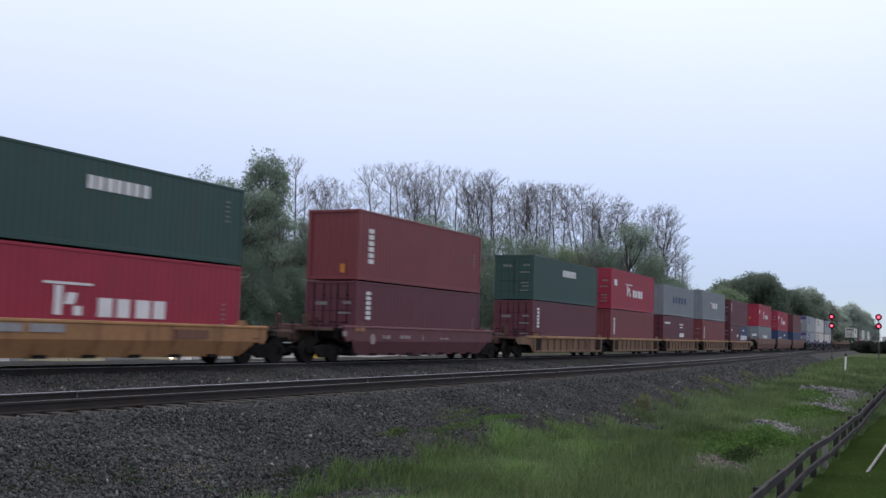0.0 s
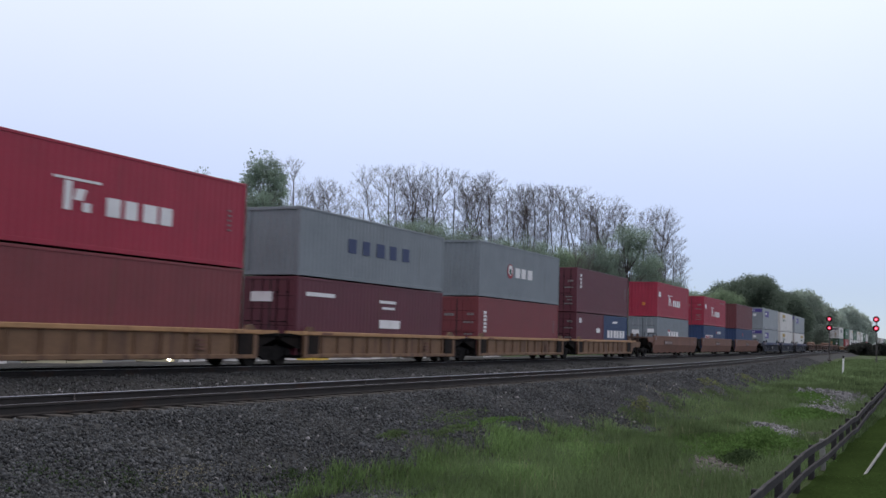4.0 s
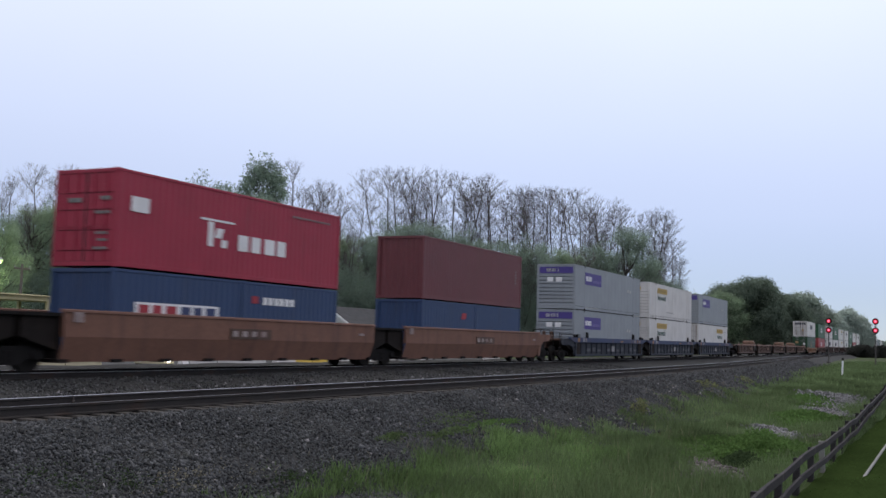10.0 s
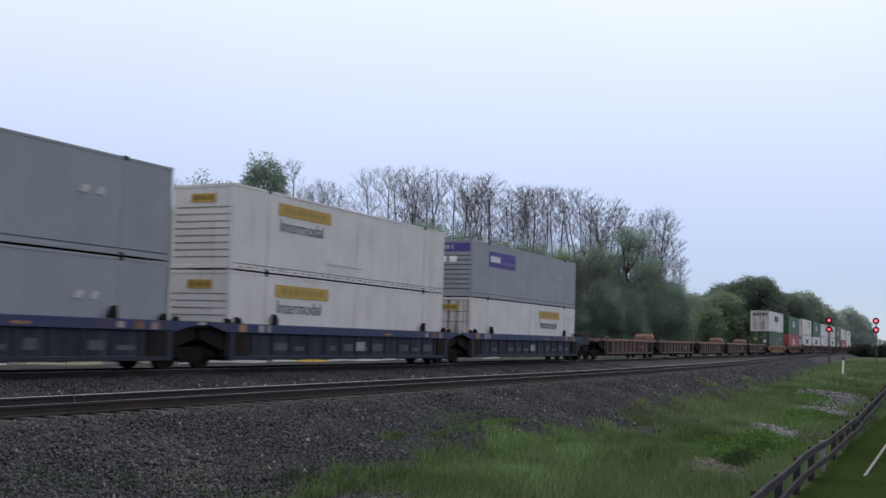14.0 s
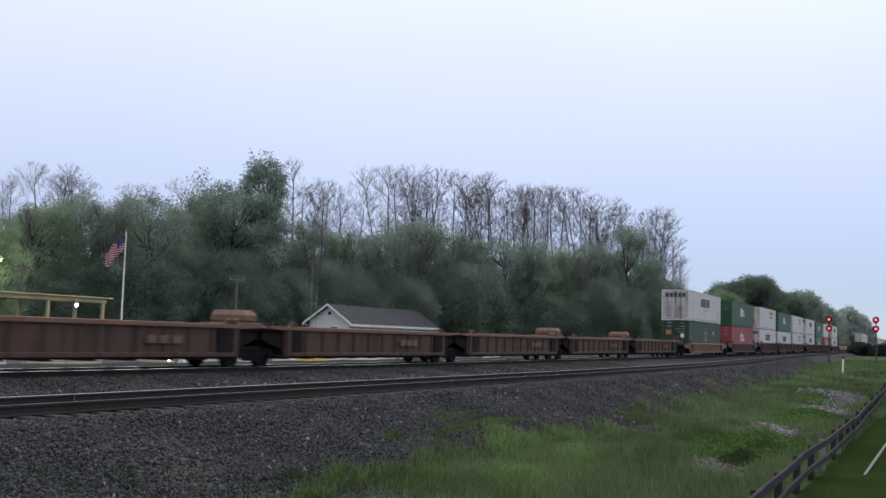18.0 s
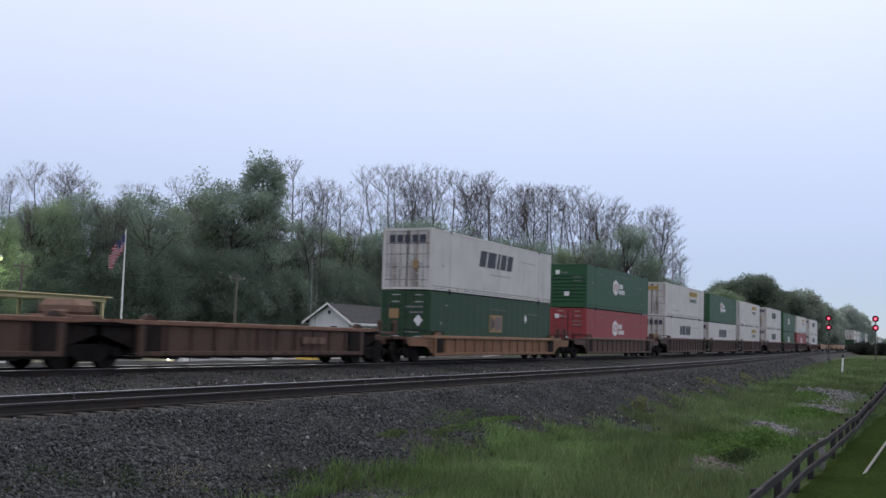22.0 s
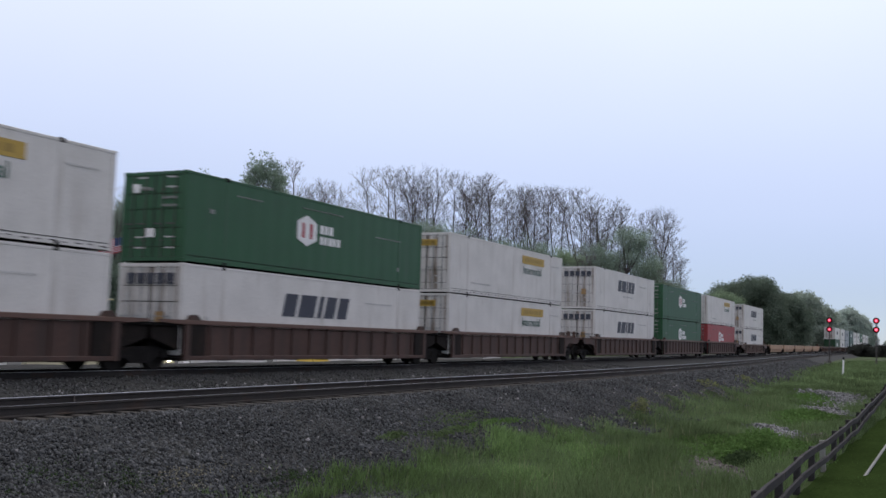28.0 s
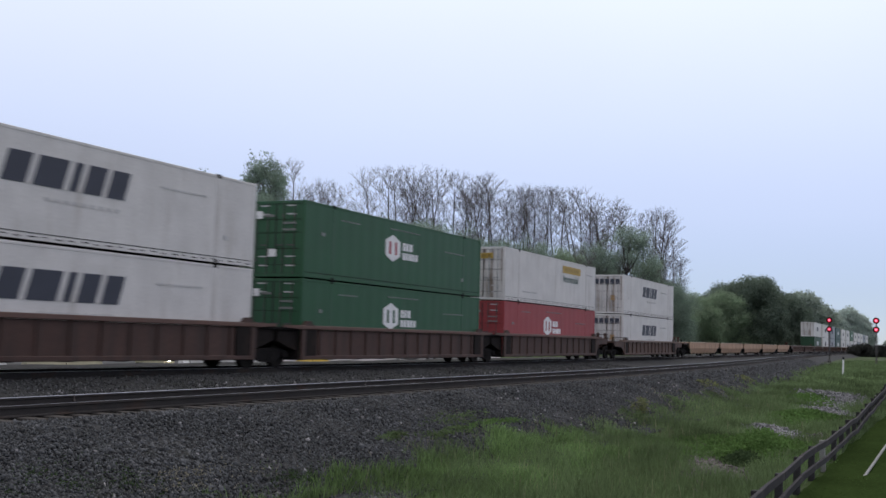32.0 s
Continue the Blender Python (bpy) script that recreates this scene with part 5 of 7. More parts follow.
# ---- trees ----
def fork(sh, p, d, length, r, depth, rng, tips, spread):
    """A limb that bends a little, throws side twigs and forks into two or three thinner ones."""
    n = 3 if depth > 1 else 2
    for i in range(n):
        d = (d + Vector((rng.uniform(-0.10, 0.10), rng.uniform(-0.10, 0.10), rng.uniform(-0.02, 0.10)))).normalized()
        q = p + d * (length / n)
        r2 = max(0.010, r * 0.90)
        sh.cyl(p, q, r, r2, 5 if depth > 3 else 3, False)
        p, r = q, r2
        if depth > 0 and i < n - 1 and rng.random() < 0.46:
            a = rng.uniform(0, 6.283)
            d2 = (d * 0.75 + Vector((math.cos(a), math.sin(a), 0.25)) * 0.62).normalized()
            fork(sh, p, d2, length * rng.uniform(0.40, 0.62), max(0.012, r * 0.5), min(depth - 1, 2), rng, tips, spread)
    tips.append(p)
    if depth == 0:
        return
    a = rng.uniform(0, 6.283)
    k = 3 if rng.random() < 0.35 else 2
    for j in range(k):
        w = a + 6.283 * j / k + rng.uniform(-0.5, 0.5)
        out = Vector((math.cos(w), math.sin(w), 0.05))
        d2 = (d + out * spread * rng.uniform(0.7, 1.25)).normalized()
        fork(sh, p, d2, length * rng.uniform(0.66, 0.86), max(0.012, r * rng.uniform(0.58, 0.74)), depth - 1, rng, tips, spread)


def leaves(points, spread, per, size, rng, squash=0.8):
    """Small leaf clumps as bent quads round each point."""
    pts = np.repeat(np.asarray(points, float), per, 0)
    n = len(pts)
    off = rng.normal(0, 1, (n, 3))
    off *= (spread * 1.55 * rng.random(n) ** 0.42 / np.linalg.norm(off, axis=1))[:, None]
    off[:, 2] *= squash
    c = pts + off
    a = rng.normal(0, 1, (n, 3))
    a /= np.linalg.norm(a, axis=1)[:, None]
    b = rng.normal(0, 1, (n, 3))
    b -= a * (a * b).sum(1)[:, None]
    b /= np.linalg.norm(b, axis=1)[:, None]
    sz = size * rng.uniform(0.6, 1.4, (n, 1))
    nrm = np.cross(a, b) * sz * 0.25
    v = np.stack([c - a * sz, c + b * sz * 0.55 + nrm, c + a * sz, c - b * sz * 0.55 + nrm], 1).reshape(-1, 3)
    return v, np.arange(4 * n).reshape(n, 4)


def bare_tree(seed, height):
    """A tall early-spring tree: a clean trunk, a fan of forked limbs, fine twigs and a few buds. Returns it with its true height."""
    rng = random.Random(seed)
    nr = np.random.default_rng(seed)
    tree = empty("bare_tree", Matrix(), "tall bare tree with fine reddish-grey twigs and few buds", "tree", "trees behind the railway")
    stems, tw, tips = [], Shape(), []
    split, lean = rng.uniform(0.30, 0.50), rng.uniform(0, 6.283)
    heads = rng.choice((1, 2, 2))
    for j in range(heads):
        sh = Shape()
        stems.append(sh)
        p, r = Vector((0, 0, -0.3)), height * 0.0082
        d, sway = Vector((0, 0, 1)), random.Random(seed + 500)
        n, w = 18, lean + 3.1416 * j
        tall = height * 0.86
        for i in range(n):
            f = i / n
            if heads == 2 and abs(f - split) < 0.5 / n:
                d = (d + Vector((math.cos(w), math.sin(w), 0)) * 0.24).normalized()
            q = p + d * (tall / n)
            if j == 0 or f > split - 0.03:
                sh.cyl(p, q, r, r * 0.93, 6, False)
            p, r = q, r * 0.93
            d = (d + Vector((sway.uniform(-0.06, 0.06), sway.uniform(-0.06, 0.06), 0.10))).normalized()
            if f > max(0.42, split):
                g = (f - 0.36) / 0.64
                for k in range(1 if g < 0.4 else 2):
                    a = 2.4 * (i * 2 + k) + rng.uniform(-0.5, 0.5)
                    d2 = Vector((math.cos(a), math.sin(a), rng.uniform(0.75, 1.15))).normalized()
                    fork(tw, q, d2, height * rng.uniform(0.050, 0.078) * (1.15 - 0.40 * g), max(0.016, r * 0.44), 3, rng, tips, 0.52)
        for k in range(3):
            a = 2.1 * k + rng.uniform(-0.4, 0.4)
            fork(tw, p, (d + Vector((math.cos(a), math.sin(a), 0)) * 0.55).normalized(), height * 0.050, r * 0.7, 3, rng, tips, 0.62)
    for sh, nm in zip(stems, ("trunk", "second_stem")):
        part(nm, sh, BARK, tree, "grey-brown trunk" if nm == "trunk" else "grey-brown stem forked from the trunk")
    part("bare_crown", tw, TWIG, tree, "fine reddish-grey limbs and twigs")
    pick = [tuple(t) for t in tips if rng.random() < 0.16]
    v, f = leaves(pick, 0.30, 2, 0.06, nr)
    part("bud_haze", bulk("bud_haze", v, f, LEAFHAZEBUD, 4), None, tree, "sparse pale buds")["kind"] = "stuff"
    return tree, float(np.percentile([t.z for t in tips], 97))


def leafy_tree(seed, height, width, mat, per=16, size=0.13, label="leafy green tree with an uneven crown", base=0.15, lobes=46, fluff=1.0, loose=1.7):
    """A trunk with limbs out to uneven lobes; each lobe is a ragged cluster of small leaf sprays."""
    rng = random.Random(seed)
    nr = np.random.default_rng(seed)
    tree = empty("leafy_tree", Matrix(), label, "tree", "trees behind the railway")
    sh = Shape()
    stem = [Vector((0, 0, -0.3))]
    d, r = Vector((0, 0, 1)), height * 0.012
    for i in range(8):
        q = stem[-1] + d * (height * 0.105)
        sh.cyl(stem[-1], q, r, r * 0.88, 7, False)
        stem.append(q)
        r *= 0.88
        d = (d + Vector((rng.uniform(-0.10, 0.10), rng.uniform(-0.10, 0.10), 0.1))).normalized()
    points = []
    for i in range(lobes):
        f = ((i + rng.random()) / lobes) ** 0.85
        z = height * (base + (0.95 - base) * f)
        w = width * 0.5 * math.sqrt(max(0.02, 1 - ((f - 0.42) / 0.62) ** 2)) * rng.uniform(0.75, 1.12)
        a, q = 2.4 * i + rng.uniform(-0.5, 0.5), rng.random() ** 0.35
        c = Vector((math.cos(a) * w * q, math.sin(a) * w * q, z))
        k = min(7, max(1, int((c.z / height - rng.uniform(0.10, 0.20)) / 0.105)))
        mid = (stem[k] + c) / 2 + Vector((0, 0, -0.04 * height * rng.random()))
        sh.cyl(stem[k], mid, height * 0.0042, height * 0.003, 4, False)
        sh.cyl(mid, c, height * 0.003, height * 0.0012, 3, False)
        big = (height * 0.048 + 0.30) * fluff * rng.uniform(0.55, 1.45)
        m = int(20 * (big / (height * 0.048 + 0.30)) ** 1.5) + 6
        v = nr.normal(0, 1, (m, 3))
        v *= (big * nr.uniform(0.35, 1.12, m) / np.linalg.norm(v, axis=1))[:, None]
        v[:, 2] *= rng.uniform(0.8, 1.5)
        points += [tuple(c + Vector(s)) for s in v]
    part("trunk", sh, BARK, tree, "grey-brown trunk and limbs")
    v, f = leaves(points, (height * 0.014 + 0.12) * min(fluff, 1.3) * loose, per, size, nr, 0.7)
    part("crown", bulk("crown", v, f, mat, 4), None, tree, "crown of small leaf clumps")
    return tree


def place_trees(makers, spots):
    """One tree of each kind is built; the rest are copies, turned and a little taller or shorter."""
    made = {}
    rng = random.Random(5)
    for i, (x, y, h, k) in enumerate(spots):
        ref, ref_h = makers[k]
        z = float(lay(np.array([x]), np.array([y]))[0])
        m = pose(x, y, z, 0, 0, rng.uniform(0, 360))
        s = (h + 0.75) / ref_h
        if k not in made:
            made[k] = ref
            ref.matrix_basis = m @ Matrix.Diagonal((s, s, s, 1))
        else:
            ob = copy_thing(ref, m)
            ob.scale = (s * rng.uniform(0.9, 1.15), s * rng.uniform(0.9, 1.15), s)


BARE = [bare_tree(11 + i, 24.0) for i in range(7)]
BARE_AT = [(83, 97, 18.0), (90, 97, 20.5), (93, 98, 19.2), (96, 99, 20.2), (109, 103, 21.0), (114, 97, 22.0), (123, 86, 25.8), (127, 87, 22.5), (132, 86, 24.0), (136, 84, 23.5), (135, 77, 26.0),
           (137, 76, 26.3), (139, 74, 27.0), (143, 73, 25.8), (146, 71, 26.8), (147, 69, 24.6), (146, 66, 26.5), (150, 66, 25.8), (152, 64, 25.0), (157, 64, 26.0), (153, 61, 25.0), (154, 59, 25.4), (158, 58, 25.8), (159, 55, 25.6), (161, 54, 24.0),
           (164, 53, 25.0), (166, 52, 23.4), (170, 51, 24.0), (169, 47, 22.6), (169, 45, 23.2), (172, 45, 20.4), (168, 42, 18.5), (173, 42, 15.5)]
BARE_AT += [((a[0] + b[0]) / 2 + 1.5, (a[1] + b[1]) / 2 + 2.0, (a[2] + b[2]) / 2 - 2.2) for a, b in zip(BARE_AT[8::4], BARE_AT[9::4])]
BARE_AT += [(84, 82, 14.5), (97, 80, 16.5), (103, 76, 17.0), (111, 73, 15.5), (117, 72, 15.0), (125, 67, 15.5), (132, 63, 15.0), (140, 55, 14.0), (146, 50, 14.5)]
place_trees(BARE, [(x, y, h * 0.995, i % 7) for i, (x, y, h) in enumerate(BARE_AT)])
GREEN = [(leafy_tree(31, 18.0, 9.0, LEAF, 20, 0.105), 18.0), (leafy_tree(32, 18.0, 10.5, LEAFDARK, 20, 0.105, lobes=52), 18.0), (leafy_tree(33, 18.0, 8.0, LEAFDARK, 20, 0.105, fluff=0.9), 18.0), (leafy_tree(34, 18.0, 11.5, LEAFDARK, 20, 0.105, lobes=56), 18.0),
         (leafy_tree(35, 10.0, 8.5, LEAFDARK, 25, 0.088, "low dark green understorey tree", 0.05, 60, 1.4, 2.0), 10.0), (leafy_tree(36, 10.0, 9.5, LEAFDARK, 25, 0.088, "low green understorey tree", 0.05, 60, 1.4, 2.0), 10.0), (leafy_tree(37, 22.0, 6.8, LEAFDARK, 16, 0.12, "tall slender leafy tree over the woods", 0.50, 58, 0.72, 1.4), 22.0)]
GREEN_AT = [(64.3, 75.6, 10.5, 0), (80, 92, 13.5, 1), (80, 87, 14.8, 0), (84, 86, 15.8, 1), (90, 87, 15.5, 2), (87, 80, 16.0, 3), (96, 82, 16.6, 0), (101, 82, 19.4, 1), (105.9, 78.5, 23.1, 6), (101, 78, 18.2, 3), (114, 77, 16.0, 1),
            (118, 75, 15.2, 0), (122, 73, 14.8, 3), (127, 71, 17.0, 1), (131, 68, 17.8, 2), (135, 65, 16.8, 1), (138, 60, 15.8, 3), (141, 56, 15.6, 1), (147, 53, 15.4, 0), (152, 50, 16.4, 1), (158, 46, 19.4, 2),
            (164, 45, 15.0, 0), (167, 42, 11.5, 1)]
rng = random.Random(8)
EDGE = [(74, 94), (86, 80), (100, 77), (112, 74), (124, 68), (136, 59), (148, 48), (160, 43), (166, 42)]
for j in range(40):
    f = j / 39 * (len(EDGE) - 1)
    i = min(int(f), len(EDGE) - 2)
    x = EDGE[i][0] + (EDGE[i + 1][0] - EDGE[i][0]) * (f - i) + rng.uniform(-1.5, 1.5)
    y = EDGE[i][1] + (EDGE[i + 1][1] - EDGE[i][1]) * (f - i) + rng.uniform(0, 3)
    GREEN_AT.append((x, y, rng.uniform(6.5, 11), 4 + j % 2))
    GREEN_AT.append((x + 5, y + 6 + rng.uniform(0, 5), rng.uniform(11, 15), j % 4))
place_trees(GREEN, GREEN_AT)
for j in range(22):
    f = (j + rng.random() * 0.6) / 22 * (len(EDGE) - 1)
    i = min(int(f), len(EDGE) - 2)
    x, y = (EDGE[i][k] + (EDGE[i + 1][k] - EDGE[i][k]) * (f - i) for k in (0, 1))
    slim = copy_thing(BARE[j % 7][0], pose(x - 1.0, y + rng.uniform(-0.5, 2.5), -0.75, 0, 0, rng.uniform(0, 360)))
    k = rng.uniform(0.50, 0.68)
    slim.scale = (k * 0.75, k * 0.75, k)
AFAR = [(leafy_tree(41, 17.0, 15.0, LEAFBACKLIT, 24, 0.20, "broad leafy tree standing beyond the train", 0.06, 130, 1.15, 2.6), 17.0), (leafy_tree(42, 17.0, 13.5, LEAFHAZEBUD, 22, 0.26, "broad tree, mist painted into its pale grey-green leaves", 0.05, 100, 1.2, 2.8), 17.0),
        (leafy_tree(43, 17.0, 13.0, LEAFMIST, 20, 0.30, "distant tree, mist painted into its pale grey-green leaves", 0.05, 100, 1.2, 2.8), 17.0),
        (leafy_tree(44, 12.0, 12.0, LEAF, 22, 0.17, "low leafy green tree beyond the woods", 0.04, 90, 1.3, 2.4), 12.0)]
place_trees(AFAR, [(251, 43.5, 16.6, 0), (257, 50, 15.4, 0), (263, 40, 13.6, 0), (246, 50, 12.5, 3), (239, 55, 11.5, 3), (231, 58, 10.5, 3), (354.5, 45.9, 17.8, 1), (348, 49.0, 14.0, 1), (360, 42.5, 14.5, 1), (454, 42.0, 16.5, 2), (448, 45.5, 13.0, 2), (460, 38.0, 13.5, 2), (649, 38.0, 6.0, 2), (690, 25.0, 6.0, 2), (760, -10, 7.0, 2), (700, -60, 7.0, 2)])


# ---- house, flag, canopy, poles beyond the tracks ----
def house():
    x0, x1, y0, y1, z0, ze, zr = 100.2, 121.0, 61.6, 67.0, -0.8, 2.65, 4.45
    h = empty("house", pose(x0, y0, z0), "low white house with a dark shingle roof before the woods", "house")
    L, W, E, R = x1 - x0, y1 - y0, ze - z0, zr - z0
    part("gable_wall", Shape().slab([(0, 0), (W, 0), (W, E), (W / 2, R - 0.1), (0, E)], 0.0, 0.2, "x"), SIDING, h)
    part("gable_wall", Shape().slab([(0, 0), (W, 0), (W, E), (W / 2, R - 0.1), (0, E)], L - 0.2, L, "x"), SIDING, h)
    part("front_wall", Shape().box(0.2, 0, 0, L - 0.2, 0.2, E), SIDING, h)
    part("back_wall", Shape().box(0.2, W - 0.2, 0, L - 0.2, W, E), SIDING, h)
    for k in range(12):
        part("siding_board", Shape().box(0.0, -0.02, 0.3 + k * 0.26, L, 0.004, 0.32 + k * 0.26), TRIM, h)
    over = 0.55
    for sgn, nm in ((-1, "roof_slope"), (1, "roof_slope")):
        yr, ye = W / 2, W / 2 + sgn * (W / 2 + over)
        ez = E - (R - E) * over / (W / 2)
        rf = part(nm, Shape().add([(-over, yr, R), (L + over, yr, R), (L + over, ye, ez), (-over, ye, ez), (-over, yr, R + 0.12), (L + over, yr, R + 0.12), (L + over, ye, ez + 0.12), (-over, ye, ez + 0.12)],
                  [(0, 1, 2, 3), (7, 6, 5, 4), (0, 4, 5, 1), (2, 6, 7, 3), (1, 5, 6, 2), (0, 3, 7, 4)]), SHINGLE, h)
        part("fascia", Shape().box(-over - 0.03, ye - 0.05, ez - 0.16, L + over + 0.03, ye + 0.05, ez + 0.10), TRIM, rf, "white fascia board")
        part("barge_board", Shape().add([(-over - 0.06, yr, R - 0.06), (-over - 0.06, ye, ez - 0.12), (-over - 0.06, ye, ez + 0.16), (-over - 0.06, yr, R + 0.18), (-over, yr, R - 0.06), (-over, ye, ez - 0.12), (-over, ye, ez + 0.16), (-over, yr, R + 0.18)],
             [(0, 1, 2, 3), (7, 6, 5, 4), (0, 4, 5, 1), (1, 5, 6, 2), (2, 6, 7, 3), (3, 7, 4, 0)]), TRIM, rf, "white barge board")
    part("vent", Shape().cyl((-0.04, W * 0.5, E + 0.9), (0.01, W * 0.5, E + 0.9), 0.22, None, 12), GLASS, h, "round dark gable vent")
    for xw, nm in ((4, 1), (9, 1), (14, 1), (19, 1)):
        w = part("window", Shape().box(xw, -0.06, 1.3, xw + 1.3, 0.0, 2.6, 0.02), TRIM, h, "white framed window")
        part("pane", Shape().box(xw + 0.1, -0.075, 1.4, xw + 1.2, -0.055, 2.5), GLASS, w)
    w = part("window", Shape().box(-0.06, W * 0.28, 1.6, 0.0, W * 0.28 + 1.0, 2.9, 0.02), TRIM, h, "white framed window")
    part("pane", Shape().box(-0.08, W * 0.28 + 0.1, 1.7, -0.05, W * 0.28 + 0.9, 2.8), GLASS, w)
    return h


house()
mast = empty("antenna_mast", pose(96.8, 64.6, -0.8), "slim grey antenna mast beside the white house", "antenna")
part("pole", Shape().cyl((0, 0, 0), (0, 0, 10.1), 0.045, 0.03, 8), STEEL, mast)
part("second_pole", Shape().cyl((0.55, -0.3, 0), (0.55, -0.3, 8.4), 0.04, 0.025, 8), STEEL, mast, "grey second pole")
part("bracket", Shape().box(0, -0.32, 5.2, 0.55, -0.26, 5.28), STEEL, mast)

flagpole = empty("flagpole", pose(68.0, 64.8, -0.8), "white flagpole with a striped flag hanging in a light wind", "flagpole")
part("pole", Shape().cyl((0, 0, 0), (0, 0, 10.3), 0.10, 0.05, 10), TRIM, flagpole)
part("finial", Shape().cyl((0, 0, 10.3), (0, 0, 10.45), 0.08, 0.03, 8), STEEL, flagpole)

flag = empty("flag", pose(68.0, 64.8, 9.15), "red and white striped flag with a blue canton", "flag")


def flag_piece(i, n, length, height):
    """One upright strip of the cloth, striped red and white, blue near the hoist."""
    w = length / n
    strip = part("cloth_strip", Shape().box(-0.02, -0.012, -height, w + 0.01, 0.012, 0.0), M_RED, flag, "red cloth strip")
    for k in range(1, 13, 2):
        part("white_stripe", Shape().box(-0.02, -0.017, -height * (k + 1) / 13, w + 0.01, 0.017, -height * k / 13), M_CLOTH, strip, "white stripe")
    if i < 3:
        part("canton", Shape().box(-0.02, -0.022, -height * 7 / 13, w + 0.01, 0.022, 0.0), M_NAVY, strip, "navy canton")
    return strip


FLAG_N, FLAG_L, FLAG_H = 7, 2.35, 1.3
FLAG = [flag_piece(i, FLAG_N, FLAG_L, FLAG_H) for i in range(FLAG_N)]


def flag_pose(t):
    """Poses of the strips: chained from the pole, sinking when the wind drops."""
    out, p = [], Vector((0, 0, 0))
    drop = float(np.interp(t, [0, 0.5, 2, 3.3, 8, 10.9, 12, 16, 17, 17.8, 18.5, 19.2, 20, 20.8, 21.5, 22.2, 22.8, 23.1, 24.8, 28, 30.8, 31, 32], [0.4, 0.35, 0.72, 0.85, 1.0, 1.28, 1.2, 0.7, 0.6, 0.9, 1.05, 1.25, 1.15, 1.2, 1.3, 1.1, 0.55, 0.45, 0.15, 0.3, 0.2, 0.4, 0.4]))
    for i in range(FLAG_N):
        fall = drop * (0.80 + 0.05 * i) + 0.06 * math.sin(1.7 * t - i)
        fold = (10 + 34 * math.sin(min(drop, 1.4)) * (i % 2)) * (1 if i % 4 < 2 else -1)
        m = Matrix.Translation(p) @ pose(0, 0, 0, 0, 0, 146 + 9 * math.sin(2.4 * t - 1.1 * i) + fold)
        out.append(m)
        step = FLAG_L / FLAG_N
        way = math.radians(146 + 6 * math.sin(2.4 * t - 1.1 * i))
        p = p + Vector((math.cos(way) * math.cos(fall), math.sin(way) * math.cos(fall), -math.sin(fall))) * step
    return out


canopy = empty("canopy", pose(40.0, 61.5, -0.8), "cream-painted open canopy of beams and posts", "canopy")
part("front_beam", Shape().box(0, 0, 3.92, 22.8, 0.25, 4.26, 0.02), CREAM, canopy)
part("back_beam", Shape().box(0, 3.0, 3.92, 22.8, 3.25, 4.26, 0.02), CREAM, canopy)
part("roof_sheet", Shape().box(-0.3, -0.3, 4.264, 23.2, 3.6, 4.36, 0.02), CREAM, canopy)
for x in (2.0, 7.2, 12.0, 16.9, 22.5):
    part("post", Shape().box(x - 0.13, 0.0, 0, x + 0.13, 0.24, 3.92, 0.02), CREAM, canopy)
    part("post", Shape().box(x - 0.13, 3.0, 0, x + 0.13, 3.24, 3.92, 0.02), CREAM, canopy)
lamp1 = empty("floodlight", pose(59.28, 61.1, 2.85), "lit round floodlight under the canopy", "lamp")
part("housing", Shape().cyl((0, 0.05, 0), (0, 0.30, 0.06), 0.24, 0.12, 14), STEEL, lamp1)
part("lens", Shape().cyl((0, 0.0, 0), (0, 0.05, 0), 0.145, None, 14), LAMP, lamp1, "glowing lens")
part("bracket", Shape().box(-0.03, 0.2, 0, 0.03, 0.5, 0.35), STEEL, lamp1)


def utility_pole(x, y, h, arm):
    p = empty("utility_pole", pose(x, y, -0.8), "weathered timber utility pole with a crossarm", "utility pole", "utility poles")
    part("pole", Shape().cyl((0, 0, -0.2), (0, 0, h), 0.15, 0.10, 8), POLEWOOD, p)
    part("crossarm", Shape().box(-arm / 2, -0.06, h - 0.45, arm / 2, 0.06, h - 0.30, 0.01), POLEWOOD, p)
    for i in (-0.45, 0.0, 0.45):
        part("insulator", Shape().cyl((arm * i, 0, h - 0.30), (arm * i, 0, h - 0.12), 0.05, 0.03, 8), STEEL, p)


utility_pole(78.8, 61.0, 7.2, 2.4)
utility_pole(59.6, 67.6, 7.0, 1.6)
street = empty("street_lamp", pose(61.1, 72.7, -1.5), "tall yard lamp with a lit greenish lens", "street lamp")
part("pole", Shape().cyl((0, 0, -0.2), (0, 0, 8.2), 0.12, 0.08, 8), STEEL, street)
part("arm", Shape().cyl((0, 0, 8.1), (0.3, -0.35, 8.25), 0.04, None, 6), STEEL, street)
part("lamp_head", Shape().cyl((0.3, -0.35, 8.42), (0.3, -0.35, 8.22), 0.12, 0.30, 12), STEEL, street)
part("lens", Shape().cyl((0.3, -0.35, 8.24), (0.3, -0.35, 7.96), 0.28, 0.16, 12), GREENLAMP, street, "lit greenish lens")
yard = new("yard_light", bpy.data.lights.new("yard_light", "POINT"))
yard.data.energy, yard.data.color, yard.data.shadow_soft_size = 400, (0.86, 1.0, 0.50), 0.16
yard.matrix_basis = pose(61.4, 72.35, 6.2)
wires = empty("overhead_wires", pose(0, 0, 0), "thin sagging overhead wires between poles", "wires")
